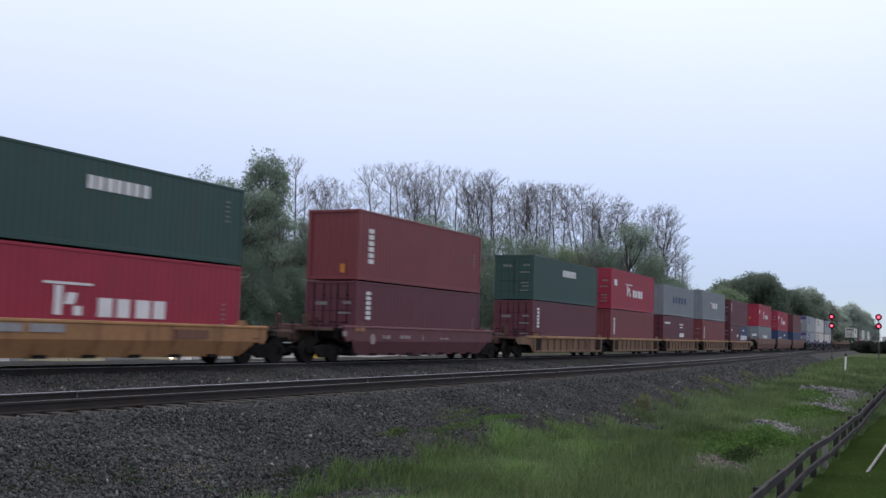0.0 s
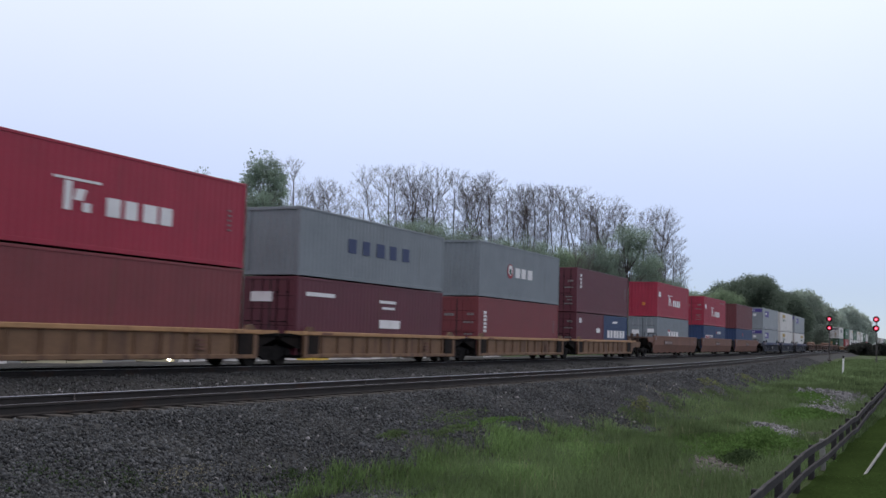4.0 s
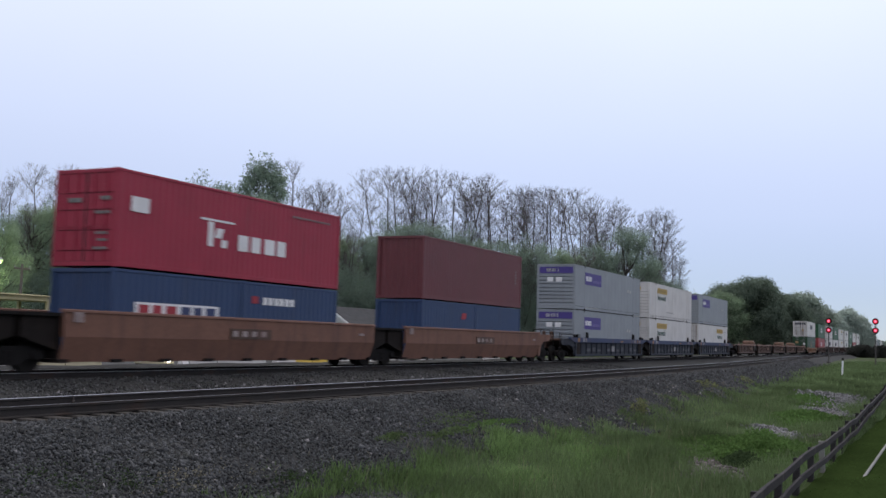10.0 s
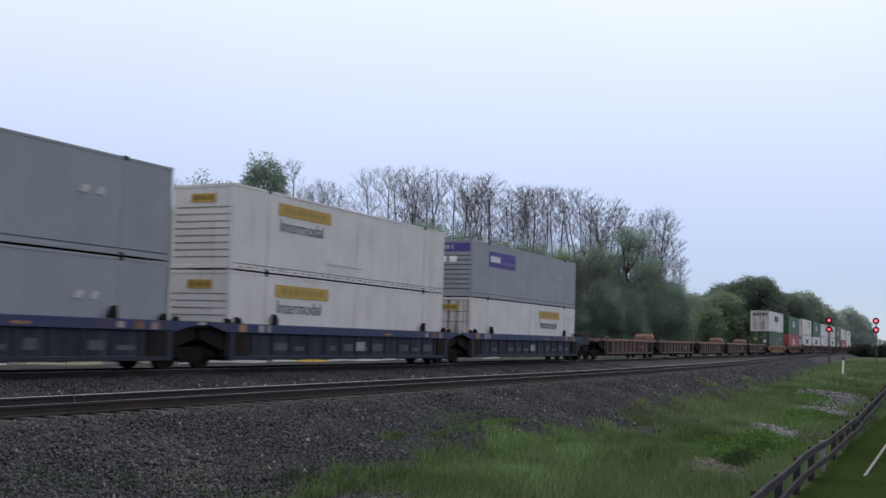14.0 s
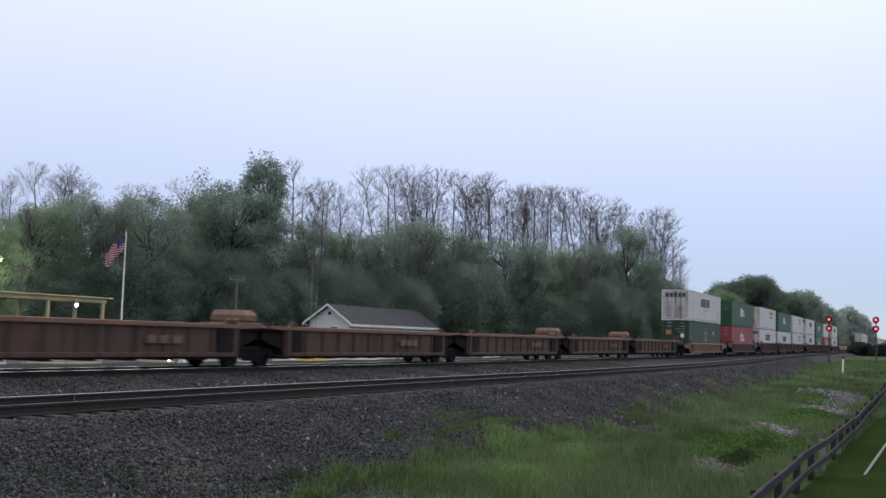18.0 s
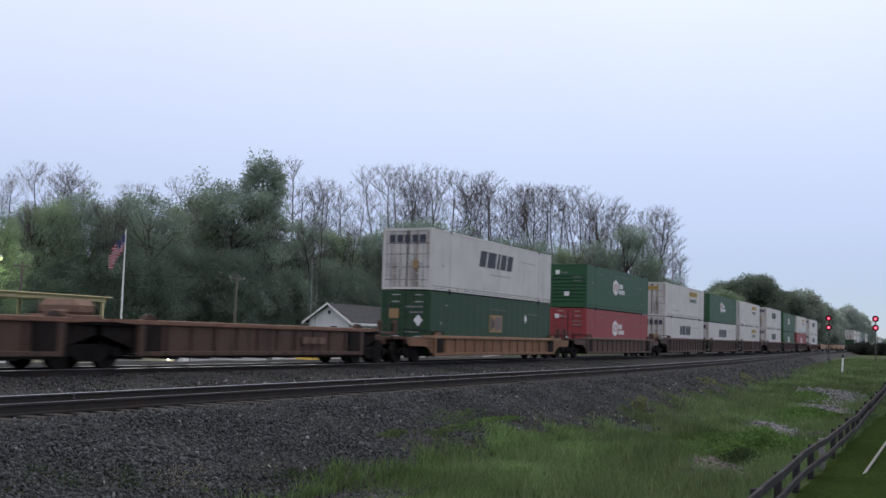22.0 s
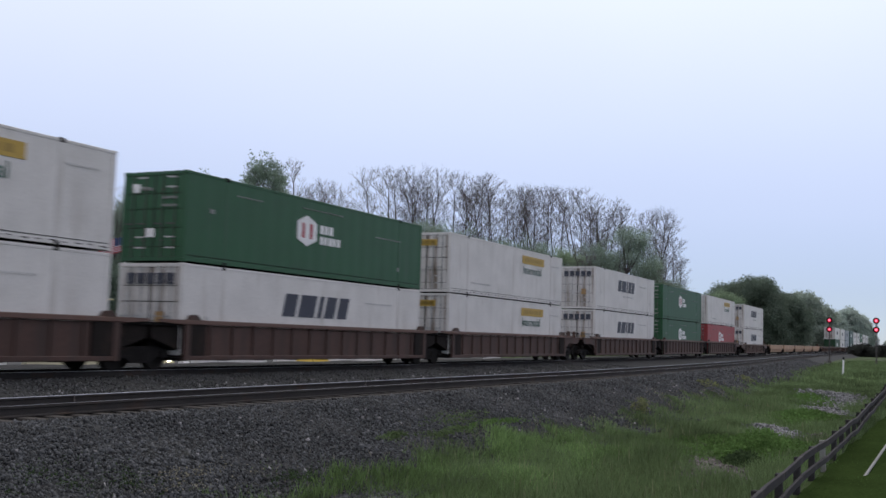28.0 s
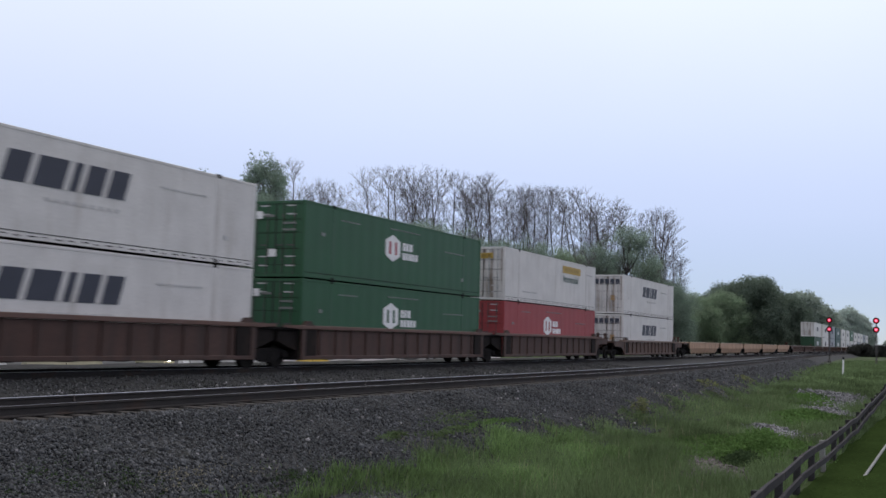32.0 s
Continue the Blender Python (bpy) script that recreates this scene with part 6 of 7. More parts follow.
for dy in (-0.5, 0.5):
    for (xa, ya, za), (xb, yb, zb) in (((59.6, 67.6, 6.0), (78.8, 61.0, 6.2)), ((78.8, 61.0, 6.2), (99.8, 64.0, 3.2))):
        pts = [Vector((xa + (xb - xa) * k / 8 + dy, ya + (yb - ya) * k / 8, za + (zb - za) * k / 8 - 1.6 * (k / 8) * (1 - k / 8))) for k in range(9)]
        part("wire", Shape().sheet([[q + Vector((0, 0.006 * math.cos(1.5708 * c), 0.006 * math.sin(1.5708 * c))) for c in range(5)] for q in pts]), BLACK, wires)


def parked(kind, x, y, heading, colour, label, lit=False):
    """A parked car or light truck in parts, on the yard."""
    m = material(kind + "_paint", colour, 0.35, 0.0, 0.05, 1.0, 20.0, 0.02)
    z = float(lay(np.array([x]), np.array([y]))[0]) + 0.05
    v = empty(kind, pose(x, y, z, 0, 0, heading), label, "truck" if kind == "truck" else "car", "parked vehicles")
    if kind == "truck":
        L, W = 6.4, 2.1
        part("body", Shape().box(-0.6, -W / 2, 0.55, L / 2, W / 2, 1.75, 0.06), m, v)
        part("cab", Shape().slab([(-L / 2, 0.45), (-L / 2, 1.0), (-2.3, 1.1), (-1.8, 1.75), (-0.7, 1.75), (-0.7, 0.45)], -W / 2 + 0.05, W / 2 - 0.05), TRIM, v, "white cab")
    else:
        L, W = 4.5, 1.75
        part("body", Shape().slab([(-L / 2, 0.3), (-L / 2, 0.75), (-1.0, 0.9), (-0.45, 1.4), (1.0, 1.42), (1.7, 0.98), (L / 2, 0.92), (L / 2, 0.3)], -W / 2, W / 2), m, v)
    part("window", Shape().slab([(-0.9, 0.95), (-0.42, 1.34), (0.95, 1.36), (1.5, 0.98)] if kind == "car" else [(-2.1, 1.15), (-1.75, 1.65), (-0.9, 1.65), (-0.9, 1.15)], -W / 2 - 0.01, -W / 2 + 0.08), GLASS, v, "dark side window")
    for xw in (-L / 2 + 0.85, L / 2 - 0.9):
        for yw in (-W / 2 + 0.02, W / 2 - 0.22):
            w = part("wheel", Shape().cyl((xw, yw, 0.33), (xw, yw + 0.2, 0.33), 0.33, None, 14), RUBBER, v, "black tyre")
            part("rim", Shape().cyl((xw, yw - 0.012, 0.33), (xw, yw + 0.21, 0.33), 0.19, None, 10), STEEL, w, "steel rim")
    for yl in (-W / 2 + 0.25, W / 2 - 0.25):
        zl = 0.47 if lit else 0.68
        part("headlight", Shape().cyl((-L / 2 - 0.05, yl, zl), (-L / 2 + 0.05, yl, zl), 0.10, None, 10), LAMP if lit and yl < 0 else TRIM, v, "lit headlight" if lit and yl < 0 else "clear headlight")
    return v


def barrier(xa, xb, y, mat, label):
    """A low painted concrete barrier along the yard's edge, in two-metre blocks."""
    n = max(1, round((xb - xa) / 2.0))
    z = float(lay(np.array([xa]), np.array([y]))[0])
    b = empty("barrier", pose(xa, y, z), label, "barrier", "low barriers along the yard")
    w = (xb - xa) / n
    for i in range(n):
        part("block", Shape().slab([(0.0, 0.0), (0.55, 0.0), (0.42, 0.30), (0.36, 0.62), (0.19, 0.62), (0.13, 0.30)], 0.02, w - 0.02, "x"), mat, b, "", pose(i * w, random.uniform(-0.02, 0.02), 0))


PALEWALL = material("whitewashed_concrete", (0.62, 0.61, 0.60), 0.8, 0, 0.15, 1.0, 12.0, 0.2)
GREYWALL = material("grey_concrete", (0.46, 0.465, 0.47), 0.85, 0, 0.2, 1.0, 12.0, 0.2)
YELLOWWALL = material("yellow_painted_concrete", (0.62, 0.44, 0.06), 0.7, 0, 0.15, 1.0, 12.0, 0.2)
CREAMWALL = material("cream_painted_concrete", (0.36, 0.34, 0.24), 0.75, 0, 0.15, 1.0, 12.0, 0.2)
for xa, xb, mat, label in ((20.0, 31.0, GREYWALL, "low grey concrete barrier"), (32.0, 36.4, CREAMWALL, "low cream-painted concrete barrier"), (42.0, 42.5, TRIM, "short white painted barrier block"), (42.6, 49.2, GREYWALL, "low grey concrete barrier"),
                           (50.2, 52.2, PALEWALL, "whitewashed low concrete barrier block"), (52.2, 55.7, YELLOWWALL, "yellow-painted low concrete barrier"), (55.7, 64.5, PALEWALL, "whitewashed low concrete barrier"), (65.5, 69.5, PALEWALL, "whitewashed low concrete barrier"), (80.0, 83.0, PALEWALL, "whitewashed low concrete barrier block")):
    barrier(xa, xb, 35.6, mat, label)
parked("car", 52.5, 52.5, 20, (0.55, 0.56, 0.58), "silver parked car in the yard")
parked("car", 39.0, 34.85, 41, (0.50, 0.46, 0.32), "pale parked car with its headlights lit", True)
parked("car", 59.5, 46.2, 200, (0.05, 0.10, 0.24), "blue parked car in the yard")
parked("truck", 63.0, 42.0, -60, (0.62, 0.42, 0.05), "yellow and white light truck parked in the yard")
parked("truck", 66.3, 36.5, -62, (0.70, 0.71, 0.72), "white light truck parked in the yard")
parked("car", 49.5, 56.5, 175, (0.62, 0.60, 0.50), "cream parked car in the yard")


# ---- signals, marker post, fence ----
def signal(x, y, h, gap, label):
    z = float(lay(np.array([x]), np.array([y]))[0])
    sg = empty("railway_signal", pose(x, y, z), label, "railway signal", "railway signals")
    top = h - z
    part("mast", Shape().cyl((0.25, 0, -0.2), (0.25, 0, top), 0.065, 0.055, 10), DULLSTEEL, sg, "dull grey mast")
    part("base", Shape().box(0.0, -0.25, -0.2, 0.5, 0.25, 0.25, 0.03), DULLSTEEL, sg)
    part("ladder", Shape().box(0.48, -0.14, 0.2, 0.51, -0.11, top).box(0.48, 0.11, 0.2, 0.51, 0.14, top), DULLSTEEL, sg)
    for k in (0.35, gap):
        head = part("signal_head", Shape().cyl((0.12, 0, top - k), (0.16, 0, top - k), 0.40, None, 20), BLACK, sg, "black round target")
        hood = Shape()
        for i in range(9):
            a0, a1 = math.radians(-20 + 220 * i / 9), math.radians(-20 + 220 * (i + 1) / 9)
            hood.slab([(0.30 * math.cos(a0), top - k + 0.30 * math.sin(a0)), (0.33 * math.cos(a0), top - k + 0.33 * math.sin(a0)), (0.33 * math.cos(a1), top - k + 0.33 * math.sin(a1)), (0.30 * math.cos(a1), top - k + 0.30 * math.sin(a1))], -0.25, 0.12, "x")
        part("hood", hood, BLACK, head)
        lens = part("lens", Shape().cyl((0.04, 0, top - k), (0.12, 0, top - k), 0.235, None, 18), REDLAMP, head, "glowing red lens")
        part("lens_centre", Shape().cyl((0.02, 0, top - k), (0.05, 0, top - k), 0.14, None, 14), REDCORE, lens, "bright pinkish centre")
        part("housing", Shape().box(0.16, -0.2, top - k - 0.25, 0.42, 0.2, top - k + 0.25, 0.03), BLACK, head)
    return sg


signal(148.0, 15.98, 5.49, 1.56, "dull grey signal mast with two glowing red lights beside the track")
signal(140.0, 9.62, 5.32, 1.47, "dull grey signal mast with two red lights in the grass")

post = empty("marker_post", pose(89.6, 8.6, float(lay(np.array([89.6]), np.array([8.6]))[0])), "slim white marker post with a dark cap", "marker post")
part("shaft", Shape().cyl((0, 0.05, -0.2), (0, 0, 1.20), 0.075, None, 10), TRIM, post)
part("cap", Shape().cyl((0, 0, 1.20), (0, 0, 1.42), 0.08, 0.07, 10), BLACK, post, "dark cap")

fence = empty("fence", pose(0, 0, 0), "dark weathered timber fence with two rails", "fence")


def fence_spot(x):
    y = float(np.interp(x, [10, 16, 25, 32, 63, 80], [2.50, 2.62, 2.78, 2.90, 3.70, 4.20]))
    return y, float(lay(np.array([x]), np.array([y]))[0])


random.seed(12)
xs = [10.9 + 2.42 * i + random.uniform(-0.08, 0.08) for i in range(26)]
for i, x in enumerate(xs):
    y, z = fence_spot(x)
    part("post", Shape().box(-0.065, -0.06, -0.3, 0.065, 0.06, 0.70 + random.uniform(-0.03, 0.05), 0.01), PALEWOOD if i == 6 else TIMBER, fence, "pale replacement post" if i == 6 else "", pose(x, y + 0.09, z, random.uniform(-2, 2), random.uniform(-2, 2), 0))
for (xa, xb) in zip(xs, xs[1:]):
    for hgt, wid in ((0.66, 0.140), (0.31, 0.125)):
        (ya, za), (yb, zb) = fence_spot(xa), fence_spot(xb)
        a, b = Vector((xa - 0.12, ya, za + hgt)), Vector((xb + 0.12, yb, zb + hgt))
        m = Matrix.Translation((a + b) / 2) @ (b - a).to_track_quat("X", "Z").to_matrix().to_4x4()
        ln = (b - a).length
        part("rail", Shape().box(-ln / 2, -0.03, -wid / 2, ln / 2, 0.03, wid / 2, 0.01), TIMBER, fence, "", m @ pose(0, random.uniform(-0.015, 0.0), 0, random.uniform(-1.5, 1.5), 0, 0))
prop = empty("leaning_pole", pose(24.4, 1.95, float(lay(np.array([24.4]), np.array([1.95]))[0])), "pale grey pole leaning over the lawn", "pole")
part("shaft", Shape().cyl((0, 0, 0.0), (11.0, -0.35, 0.72), 0.032, 0.028, 8), PALEWOOD, prop)
part("stake", Shape().cyl((10.6, -0.34, -0.2), (10.6, -0.34, 0.70), 0.04, 0.04, 6), PALEWOOD, prop)


# ---- stones, grass and weeds ----
def rocks(name, x, y, z, size, mat, label, seed):
    """Many small angular stones: each a squashed, turned octahedron with knocked corners."""
    nr = np.random.default_rng(seed)
    n = len(x)
    base = np.array([(1, 0, 0), (0, 1, 0), (-1, 0, 0), (0, -1, 0), (0, 0, 1), (0, 0, -1)], float)
    tri = np.array([(0, 1, 4), (1, 2, 4), (2, 3, 4), (3, 0, 4), (1, 0, 5), (2, 1, 5), (3, 2, 5), (0, 3, 5)])
    v = base[None] * nr.uniform(0.6, 1.25, (n, 6, 1)) + nr.normal(0, 0.16, (n, 6, 3))
    v *= nr.uniform(0.7, 1.2, (n, 1, 3))
    q = nr.normal(0, 1, (n, 4))
    q /= np.linalg.norm(q, axis=1)[:, None]
    w, a, b, c = q.T
    R = np.stack([np.stack([1 - 2 * (b * b + c * c), 2 * (a * b - c * w), 2 * (a * c + b * w)], -1), np.stack([2 * (a * b + c * w), 1 - 2 * (a * a + c * c), 2 * (b * c - a * w)], -1),
                  np.stack([2 * (a * c - b * w), 2 * (b * c + a * w), 1 - 2 * (a * a + b * b)], -1)], 1)
    v = np.einsum("nij,nkj->nki", R, v) * np.asarray(size).reshape(n, 1, 1) + np.stack([x, y, z], -1)[:, None]
    f = (tri[None] + 6 * np.arange(n)[:, None, None]).reshape(-1, 3)
    return tagged(new(name, bulk(name, v.reshape(-1, 3), f, mat, 3)), label, "stones", kind="stuff")


def bed_height(o, s):
    c = siding(s)
    w = smooth(60, 110, s)
    d = o - c
    prof_near = np.interp(d, [-4.6, -3.6, -2.5, -1.75, -1.28, -0.9, 1.2, 1.9, 4.5], [0, 0, -0.55, -0.26, -0.215, -0.235, -0.24, -0.30, -0.42])
    left = np.interp(d, [-4.6, -3.6], [0, 1]) * (0.44 - 0.35 * w) - 1.42 + 0.55 * w
    mid = np.interp(d, [-3.6, -2.5], [0, 1])
    z36 = -0.98 + 0.2 * w
    z = np.where(d < -3.6, left, np.where(d < -2.5, z36 + (-0.55 - z36) * mid, prof_near))
    return z + rise(s)


def top_of(x, y):
    """The surface that plants stand on: the land, or the stones where they lie higher."""
    o, s = line_offset(x, y)
    z = lay(x, y)
    return np.where(o > siding(s) - 4.6, np.maximum(z, bed_height(o, s)), z)


def edge_of_grass(x):
    """Where the grass has crept up the bank, as an offset across the line."""
    return np.interp(x, [5, 12, 15, 18.5, 21.5, 24, 27, 31, 36, 42, 52, 75, 110, 200], [8.5, 9.05, 9.55, 9.70, 9.95, 10.2, 9.8, 9.5, 9.85, 10.3, 10.4, 10.6, 12.7, 15.5]) + np.interp(x, [14, 26], [0.10, 0.25]) * np.sin(1.7 * x) + np.interp(x, [14, 26], [0.07, 0.15]) * np.sin(4.1 * x)


nr = np.random.default_rng(77)
N = 170000
s = 8.5 + 52 * nr.random(N) ** 1.5
d = nr.uniform(-5.6, -1.15, N)
ok = nr.random(N) < np.clip(1.1 - (s - 8) / 80, 0.3, 1)
s, d = s[ok], d[ok]
o = siding(s) + d
P = along(s, o)
z = np.maximum(bed_height(o, s), lay(P[:, 0], P[:, 1])) + nr.uniform(-0.012, 0.022, len(s))
rocks("ballast_stones", P[:, 0], P[:, 1], z, nr.uniform(0.014, 0.036, len(s)) * (1 + 0.7 * (nr.random(len(s)) < 0.06)), STONE, "loose dark grey crushed stone on the bank", 5)
N = 34000
s = 10 + 60 * nr.random(N) ** 1.3
o = siding(s) + nr.uniform(1.35, 8.0, N)
P = along(s, o)
z = np.interp((o - siding(s)) / (MAIN - siding(s)), [0.13, 0.208, 0.5, 0.77, 0.863, 0.89], [-0.24, -0.30, -0.42, -0.28, -0.165, -0.19]) + rise(s) + nr.uniform(-0.01, 0.03, N)
rocks("ballast_stones", P[:, 0], P[:, 1], z, nr.uniform(0.018, 0.040, N), BALLASTPALE, "loose grey crushed stone between the tracks", 6)
N = 15000
s = 50 + 85 * nr.random(N) ** 1.2
o = siding(s) + nr.uniform(-4.8, -1.1, N)
P = along(s, o)
z = np.maximum(bed_height(o, s), lay(P[:, 0], P[:, 1])) + nr.uniform(-0.01, 0.03, N)
rocks("ballast_stones", P[:, 0], P[:, 1], z, nr.uniform(0.04, 0.085, N), STONE, "dark grey crushed stone farther along the bank", 8)
# a few paler stones
N = 420
s = 9 + 45 * nr.random(N) ** 1.4
o = np.where(nr.random(N) < 0.55, siding(s) + nr.uniform(1.8, 6.0, N), siding(s) + nr.uniform(-4.8, -1.8, N))
P = along(s, o)
z = np.where(o < siding(s), np.maximum(bed_height(o, s), lay(P[:, 0], P[:, 1])) + 0.02, -0.30 + rise(s))
rocks("pale_stones", P[:, 0], P[:, 1], z, nr.uniform(0.025, 0.06, N), PALESTONE, "scattered pale stones in the ballast", 7)


STONE_BARS = ((61.6, 7.15, 56.0, 5.25, 4.4, 5200, 21, 0.42, BARSTONE), (51.4, 6.55, 45.8, 4.4, 2.0, 3800, 22, 0.26, BARSTONE), (38.2, 6.6, 33.8, 4.5, 1.4, 4200, 23, 0.24, BARSTONE),
              (36.6, 4.5, 34.6, 3.9, 0.8, 260, 25, 0.08, DULLSTONE), (25.6, 5.75, 24.0, 4.7, 1.3, 1700, 24, 0.17, DULLSTONE), (24.2, 4.7, 22.8, 4.0, 0.5, 260, 26, 0.04, DULLSTONE))


def stone_bar(x0, y0, x1, y1, wide, n, seed, high, mat):
    r = np.random.default_rng(seed)
    t = r.random(n)
    across = r.normal(0, 0.38, n) * (0.6 + 0.8 * np.abs(np.sin(7 * t + seed)))
    x = x0 + (x1 - x0) * t + across * wide * 1.4
    y = y0 + (y1 - y0) * t + r.normal(0, 0.12 * wide, n)
    hump = high * np.clip(1 - np.abs(across), 0, 1) * np.sin(np.pi * np.clip(t * 0.8 + 0.1, 0, 1))
    rocks("stone_check", x, y, lay(x, y) + 0.02 + hump * r.uniform(0.1, 1.0, n), r.uniform(0.03, 0.075, n), mat, "low bar of broken stone across the ditch", seed)


def off_bars(x, y):
    """How far a place lies from the stone bars, in their own widths."""
    d = np.full(len(x), 9.0)
    for x0, y0, x1, y1, wide, *rest in STONE_BARS:
        t = np.clip(((x - x0) * (x1 - x0) + (y - y0) * (y1 - y0)) / ((x1 - x0) ** 2 + (y1 - y0) ** 2), 0, 1)
        d = np.minimum(d, np.hypot(x - x0 - (x1 - x0) * t, y - y0 - (y1 - y0) * t) / wide)
    return d


for bar in STONE_BARS:
    stone_bar(*bar)


def blades(name, x, y, h, lean, width, mat, label, seed, cat="grass"):
    """Bent grass blades of two joints each."""
    r = np.random.default_rng(seed)
    n = len(x)
    z = top_of(x, y) - 0.02
    a = r.uniform(0, 2 * np.pi, n)
    dx, dy = np.cos(a), np.sin(a)
    b = r.uniform(0, 2 * np.pi, n)
    lx2, ly2 = np.cos(b) * lean * h, np.sin(b) * lean * h
    w = width * r.uniform(0.6, 1.3, n)
    p0 = np.stack([x - dx * w, y - dy * w, z], -1)
    p1 = np.stack([x + dx * w, y + dy * w, z], -1)
    p2 = np.stack([x + dx * w * 0.8 + lx2 * 0.4, y + dy * w * 0.8 + ly2 * 0.4, z + h * 0.6], -1)
    p3 = np.stack([x - dx * w * 0.8 + lx2 * 0.4, y - dy * w * 0.8 + ly2 * 0.4, z + h * 0.6], -1)
    p4 = np.stack([x + lx2, y + ly2, z + h], -1)
    v = np.stack([p0, p1, p2, p3, p4], 1).reshape(-1, 3)
    k = 5 * np.arange(n)[:, None]
    f = np.concatenate([k + np.array([[0, 1, 2]]), k + np.array([[0, 2, 3]]), k + np.array([[3, 2, 4]])], 0)
    return tagged(new(name, bulk(name, v, f, mat, 3)), label, cat, kind="stuff")


def clump(x, y):
    return 0.5 + 0.25 * np.sin(1.3 * x + 2.1 * np.sin(0.7 * y)) + 0.25 * np.sin(2.9 * y - 1.9 * x)


N = 230000
x = 7.5 + 62 * nr.random(N) ** 1.45
y = nr.uniform(2.9, 11.6, N)
ok = (y < edge_of_grass(x) + nr.normal(0, 0.13, N)) & (y < 1.05 * x) & (nr.random(N) < 0.45 + 0.55 * clump(x, y)) & (off_bars(x, y) > nr.uniform(0.0, 0.75, N))
x, y = x[ok], y[ok]
tall = np.clip((edge_of_grass(x) - y) / 0.8, 0.72, 1)
h = (0.10 + 0.26 * nr.random(len(x)) ** 1.3) * tall * (0.65 + 0.75 * clump(0.6 * x, 0.6 * y))
blades("rough_grass", x, y, h, nr.uniform(0.1, 0.7, len(x)), 0.0042 + 0.00018 * x, BLADE, "rough unmown green grass on the bank", 31)
N = 46000
x = 9.5 + 20 * nr.random(N) ** 1.2
y = edge_of_grass(x) + 0.05 - np.interp(x, [15, 20], [0, 0.35]) - 2.4 * nr.random(N) ** 1.1 + nr.normal(0, 0.12, N)
ok = (y < 1.05 * x) & (off_bars(x, y) > 0.7) & (nr.random(N) < 0.35 + 0.65 * clump(0.8 * x, 1.1 * y))
x, y = x[ok], y[ok]
blades("lush_grass", x, y, (0.12 + 0.20 * nr.random(len(x))) * (0.7 + 0.5 * clump(0.7 * x, 0.9 * y)), nr.uniform(0.1, 0.8, len(x)), 0.0050 + 0.00018 * x, LUSH, "lush green grass at the foot of the stones", 37)
N = 42000
x = 60 + 110 * nr.random(N) ** 1.2
y = nr.uniform(2.6, 15.5, N)
ok = (y < edge_of_grass(x) + nr.normal(0, 0.5, N)) & (off_bars(x, y) > nr.uniform(0.0, 0.75, N))
x, y = x[ok], y[ok]
blades("distant_grass", x, y, nr.uniform(0.10, 0.32, len(x)), nr.uniform(0.1, 0.6, len(x)), 0.02 + 0.0002 * x, BLADE, "rough green grass farther along the bank", 32)
N = 60000
x = 9 + 70 * nr.random(N) ** 1.3
y = nr.uniform(-6, 3.7, N)
ok = (y > -0.16 * x + 0.4) & (y < np.interp(x, [10, 16, 25, 32, 63, 80], [2.50, 2.62, 2.78, 2.90, 3.70, 4.20]))
x, y = x[ok], y[ok]
blades("mown_grass", x, y, nr.uniform(0.05, 0.10, len(x)), nr.uniform(0.1, 0.6, len(x)), 0.005 + 0.0003 * x, LAWNBLADE, "short mown grass blades", 33)
# seed stalks standing over the grass, dead stalks at its upper edge
N = 3500
x = 9 + 50 * nr.random(N) ** 1.35
y = nr.uniform(3.2, 10.6, N)
ok = (y < edge_of_grass(x) - 0.3) & (y < 1.0 * x) & (off_bars(x, y) > 0.8) & (nr.random(N) < clump(0.8 * x, 0.5 * y) ** 1.5)
x, y = x[ok], y[ok]
blades("seed_stalks", x, y, nr.uniform(0.30, 0.52, len(x)), nr.uniform(0.05, 0.35, len(x)), 0.0028 + 0.00013 * x, SEED, "thin dry seed stalks above the grass", 35)
N = 2000
x = 9.5 + 50 * nr.random(N) ** 0.9
y = edge_of_grass(x) + nr.normal(0.10, 0.38, N)
blades("dead_stalks", x, y, nr.uniform(0.03, 0.16, N), nr.uniform(0.3, 1.6, N), 0.004 + 0.00012 * x, STRAW, "dead grey stalks along the foot of the stones", 36)
# tufts that stray into the stones
N = 46
cx = 9 + 50 * nr.random(N) ** 1.2
cy = edge_of_grass(cx) + np.abs(nr.normal(0, 0.35, N))
x = np.repeat(cx, 45) + nr.normal(0, 0.16, N * 45)
y = np.repeat(cy, 45) + nr.normal(0, 0.12, N * 45)
blades("stray_tufts", x, y, nr.uniform(0.03, 0.12, len(x)), nr.uniform(0.2, 0.8, len(x)), 0.005 + 0.0002 * x, BLADE, "low green tufts at the edge of the stones", 34)


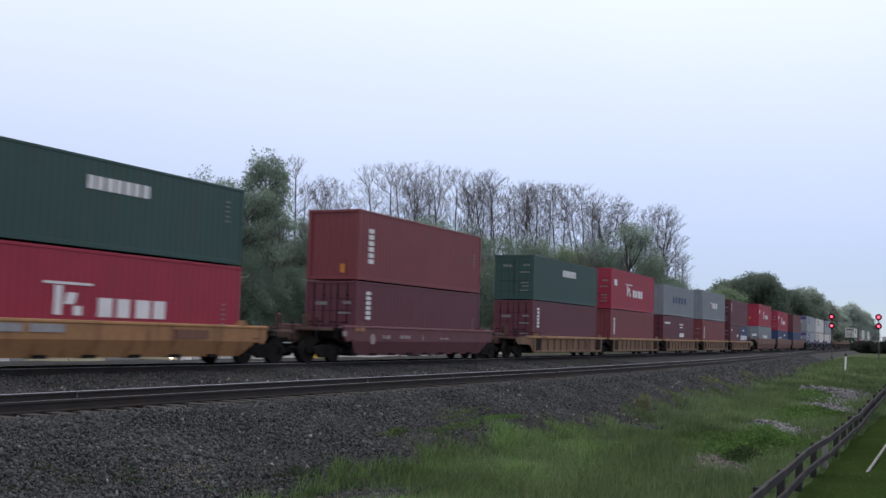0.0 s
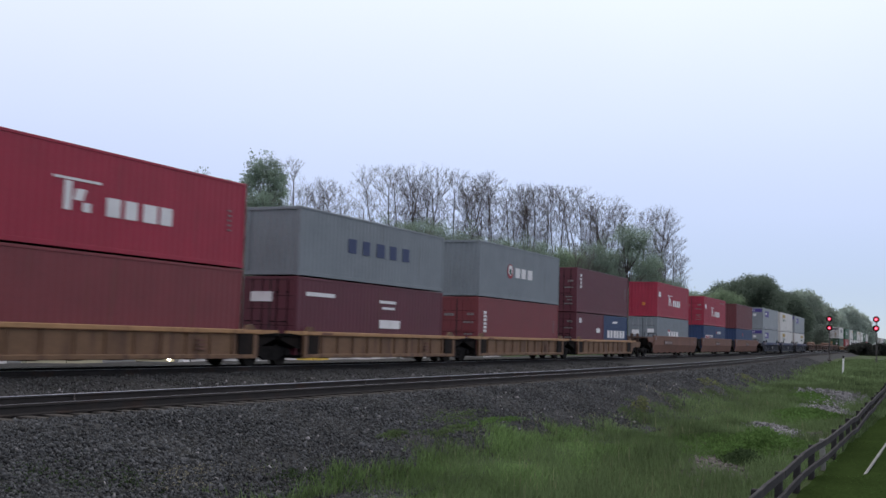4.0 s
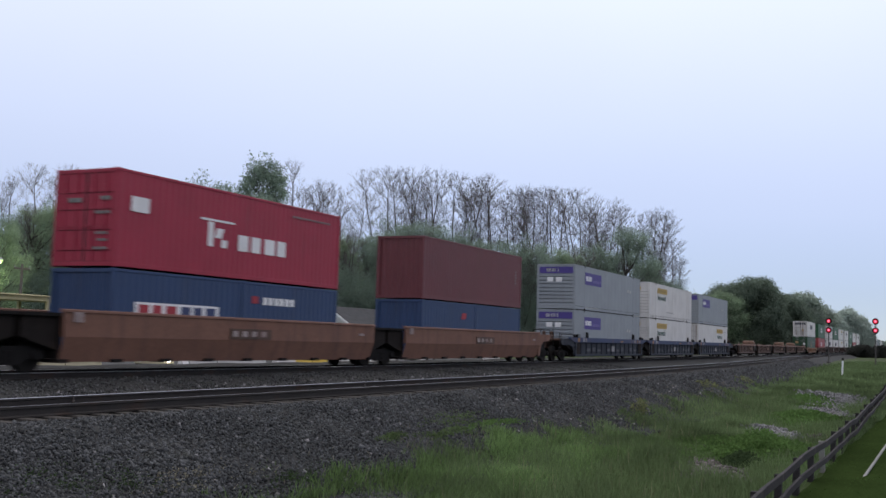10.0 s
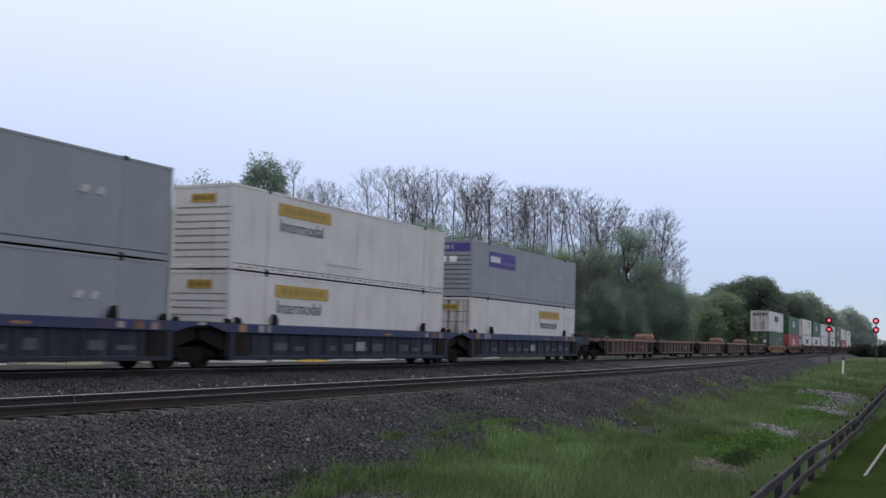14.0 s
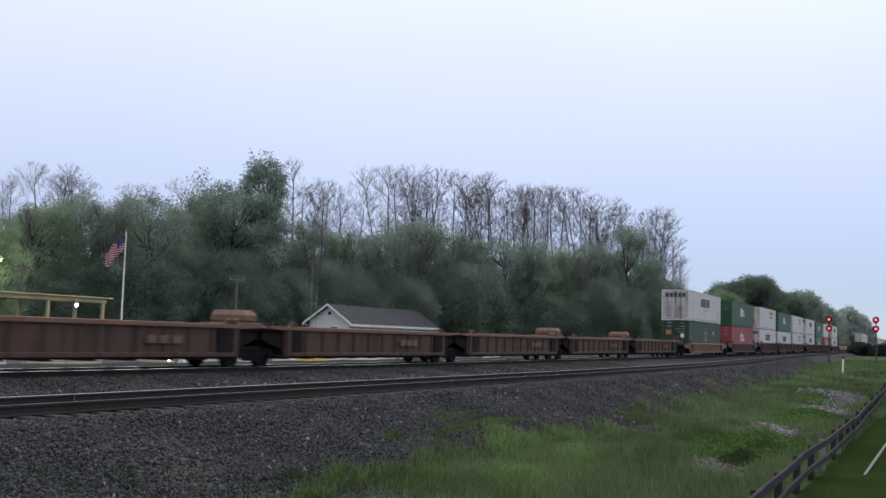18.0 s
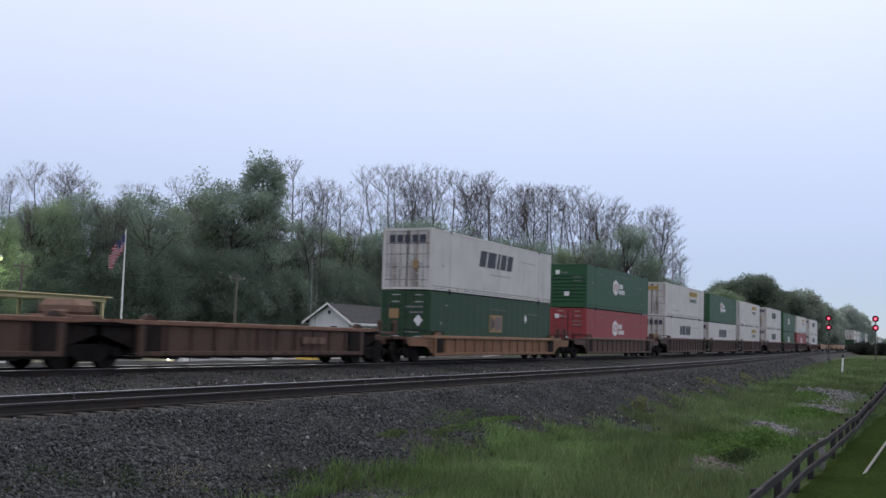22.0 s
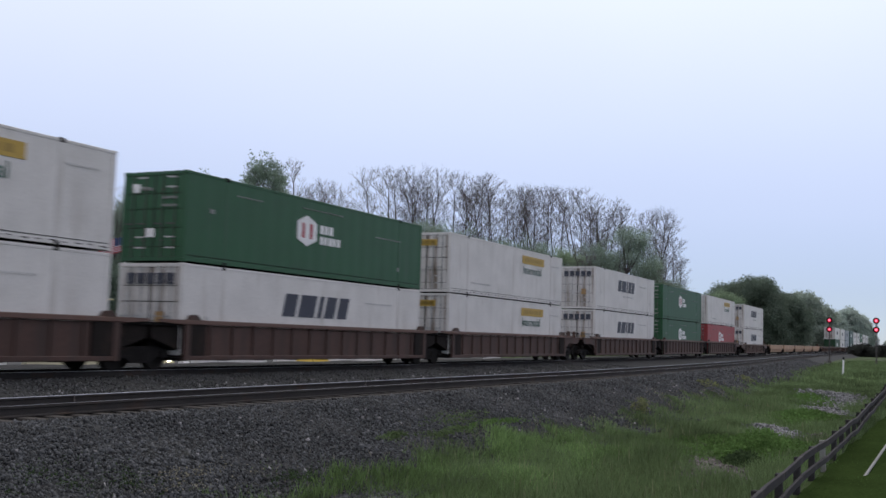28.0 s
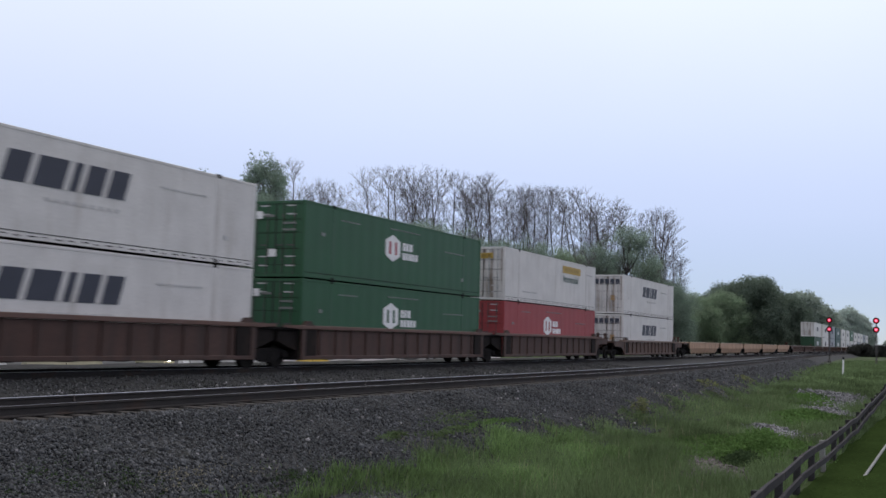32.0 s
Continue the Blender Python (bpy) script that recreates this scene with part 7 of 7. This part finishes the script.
def weed_patch(x, y, rx, ry, h, mat, label, seed, n=900, size=0.05):
    r = np.random.default_rng(seed)
    k = r.integers(0, 14, n)
    cx, cy, cr = r.normal(0, 0.5, 14), r.normal(0, 0.5, 14), r.uniform(0.10, 0.32, 14)
    px, py = x + rx * (cx[k] + cr[k] * r.normal(0, 1, n)), y + ry * (cy[k] + cr[k] * r.normal(0, 1, n))
    fall = np.exp(-0.8 * ((px - x) / rx) ** 2 - 0.8 * ((py - y) / ry) ** 2) * (0.5 + 1.6 * cr[k])
    pz = top_of(px, py) + h * fall * r.random(n) ** 0.6
    v, f = leaves(np.stack([px, py, pz], -1), 0.03, 3, size, r, 0.6)
    ob = empty("weed_patch", Matrix(), label, "weeds", "weeds on the bank")
    part("leaves", bulk("leaves", v, f, mat, 4), None, ob)
    stems = Shape()
    for i in range(0, min(n, 160), 4):
        stems.cyl((px[i], py[i], float(top_of(px[i:i + 1], py[i:i + 1])[0]) - 0.03), (px[i], py[i], pz[i]), 0.006, 0.004, 3, False)
    part("stems", stems, mat, ob)


weed_patch(29.0, 4.9, 1.9, 0.8, 0.80, WEED, "bushy green weeds over the hollow of the ditch", 64, 2800, 0.042)
weed_patch(29.5, 4.6, 2.6, 1.0, 0.45, WEED, "bright green broad-leaved weeds beside the stones", 62, 3600, 0.046)
weed_patch(11.25, 10.5, 0.9, 0.5, 0.05, WEEDDARK, "low green weeds between the stones", 68, 300, 0.016)
weed_patch(24.2, 10.5, 1.8, 0.20, 0.10, WEED, "green weeds along the foot of the stones", 72, 420, 0.024)
weed_patch(21.6, 10.45, 1.6, 0.16, 0.08, BLADE, "thin green weeds along the foot of the stones", 74, 500, 0.026)
weed_patch(19.2, 10.6, 0.6, 0.16, 0.08, BLADE, "small green weeds on the stones", 73, 260, 0.026)
weed_patch(12.6, 10.2, 1.2, 0.40, 0.05, STRAW, "thin dry moss between the stones", 70, 260, 0.018)
weed_patch(14.6, 9.8, 0.9, 0.25, 0.06, WEEDDARK, "low weeds at the edge of the grass", 67, 220, 0.024)
weed_patch(10.05, 10.75, 0.9, 0.5, 0.05, WEEDDARK, "thin mossy weeds in the ballast", 63, 260, 0.016)
weed_patch(30.0, 5.3, 3.2, 1.6, 0.50, WEED, "low bright green broad-leaved weeds by the ditch", 51, 3900, 0.046)
# Dark leaves here stand in for the shadow below the bushy weeds.
weed_patch(26.3, 4.85, 1.2, 0.5, 0.34, WEEDDARK, "dark green weeds painting the shadow under the bush", 52, 1000, 0.046)
weed_patch(43.0, 5.5, 4.0, 1.4, 0.55, WEED, "low bright green weeds between stone bars", 53, 3400, 0.07)
weed_patch(57.0, 6.8, 4.5, 1.5, 0.40, WEED, "low green weeds between stone bars", 54, 1800, 0.08)
weed_patch(34.0, 9.6, 1.0, 0.6, 0.40, BLADE, "taller green weed stalks at the foot of the bank", 55, 150, 0.030)
weed_patch(35.5, 9.9, 0.4, 0.3, 0.75, WEEDY, "tall yellow-green weed at the foot of the bank", 56, 120, 0.035)
weed_patch(23.2, 11.0, 2.2, 0.30, 0.05, BLADE, "green moss-like weeds on the stones", 57, 420, 0.024)
weed_patch(52.0, 11.1, 1.2, 0.5, 0.35, WEEDY, "pale yellow-green weeds on the stones", 58, 90, 0.045)
weed_patch(63.0, 11.3, 0.9, 0.5, 0.35, WEEDY, "pale yellow-green weeds on the stones", 59, 80, 0.045)
weed_patch(12.6, 8.9, 1.1, 0.4, 0.12, BLADE, "low weeds in the ballast", 60, 400, 0.03)
# scrub right of the far signal
scrub = leafy_tree(61, 2.4, 6.0, HEAP, 14, 0.12, "dark low scrub beside the track far off", 0.02, 50, 1.3)
scrub.name = "scrub"
scrub["category"] = "bush"
scrub.matrix_basis = pose(262, 20.6, float(lay(np.array([262.0]), np.array([20.6]))[0]))
for x, y in ((268, 17.2), (274, 22.5)):
    copy_thing(scrub, pose(x, y, float(lay(np.array([float(x)]), np.array([float(y)]))[0]), 0, 0, x))

scrap = empty("scrap_of_paper", pose(13.3, 8.55, float(lay(np.array([13.3]), np.array([8.55]))[0]) + 0.16), "crumpled pale scrap of litter in the grass", "litter")
part("crumple", Shape().box(-0.05, -0.04, -0.02, 0.05, 0.04, 0.03, 0.02), M_WHITE, scrap)


def motions():
    """The train rolls by; the flag stirs."""
    for ob, u, z in RUNNING:
        walk(ob, [(t, on_track(u - SPEED * t, z)) for t in range(0, 33, 2)])
    times = [k * 0.5 for k in range(65)]
    table = [flag_pose(t) for t in times]
    for i, strip in enumerate(FLAG):
        walk(strip, [(t, table[k][i]) for k, t in enumerate(times)])


motions()
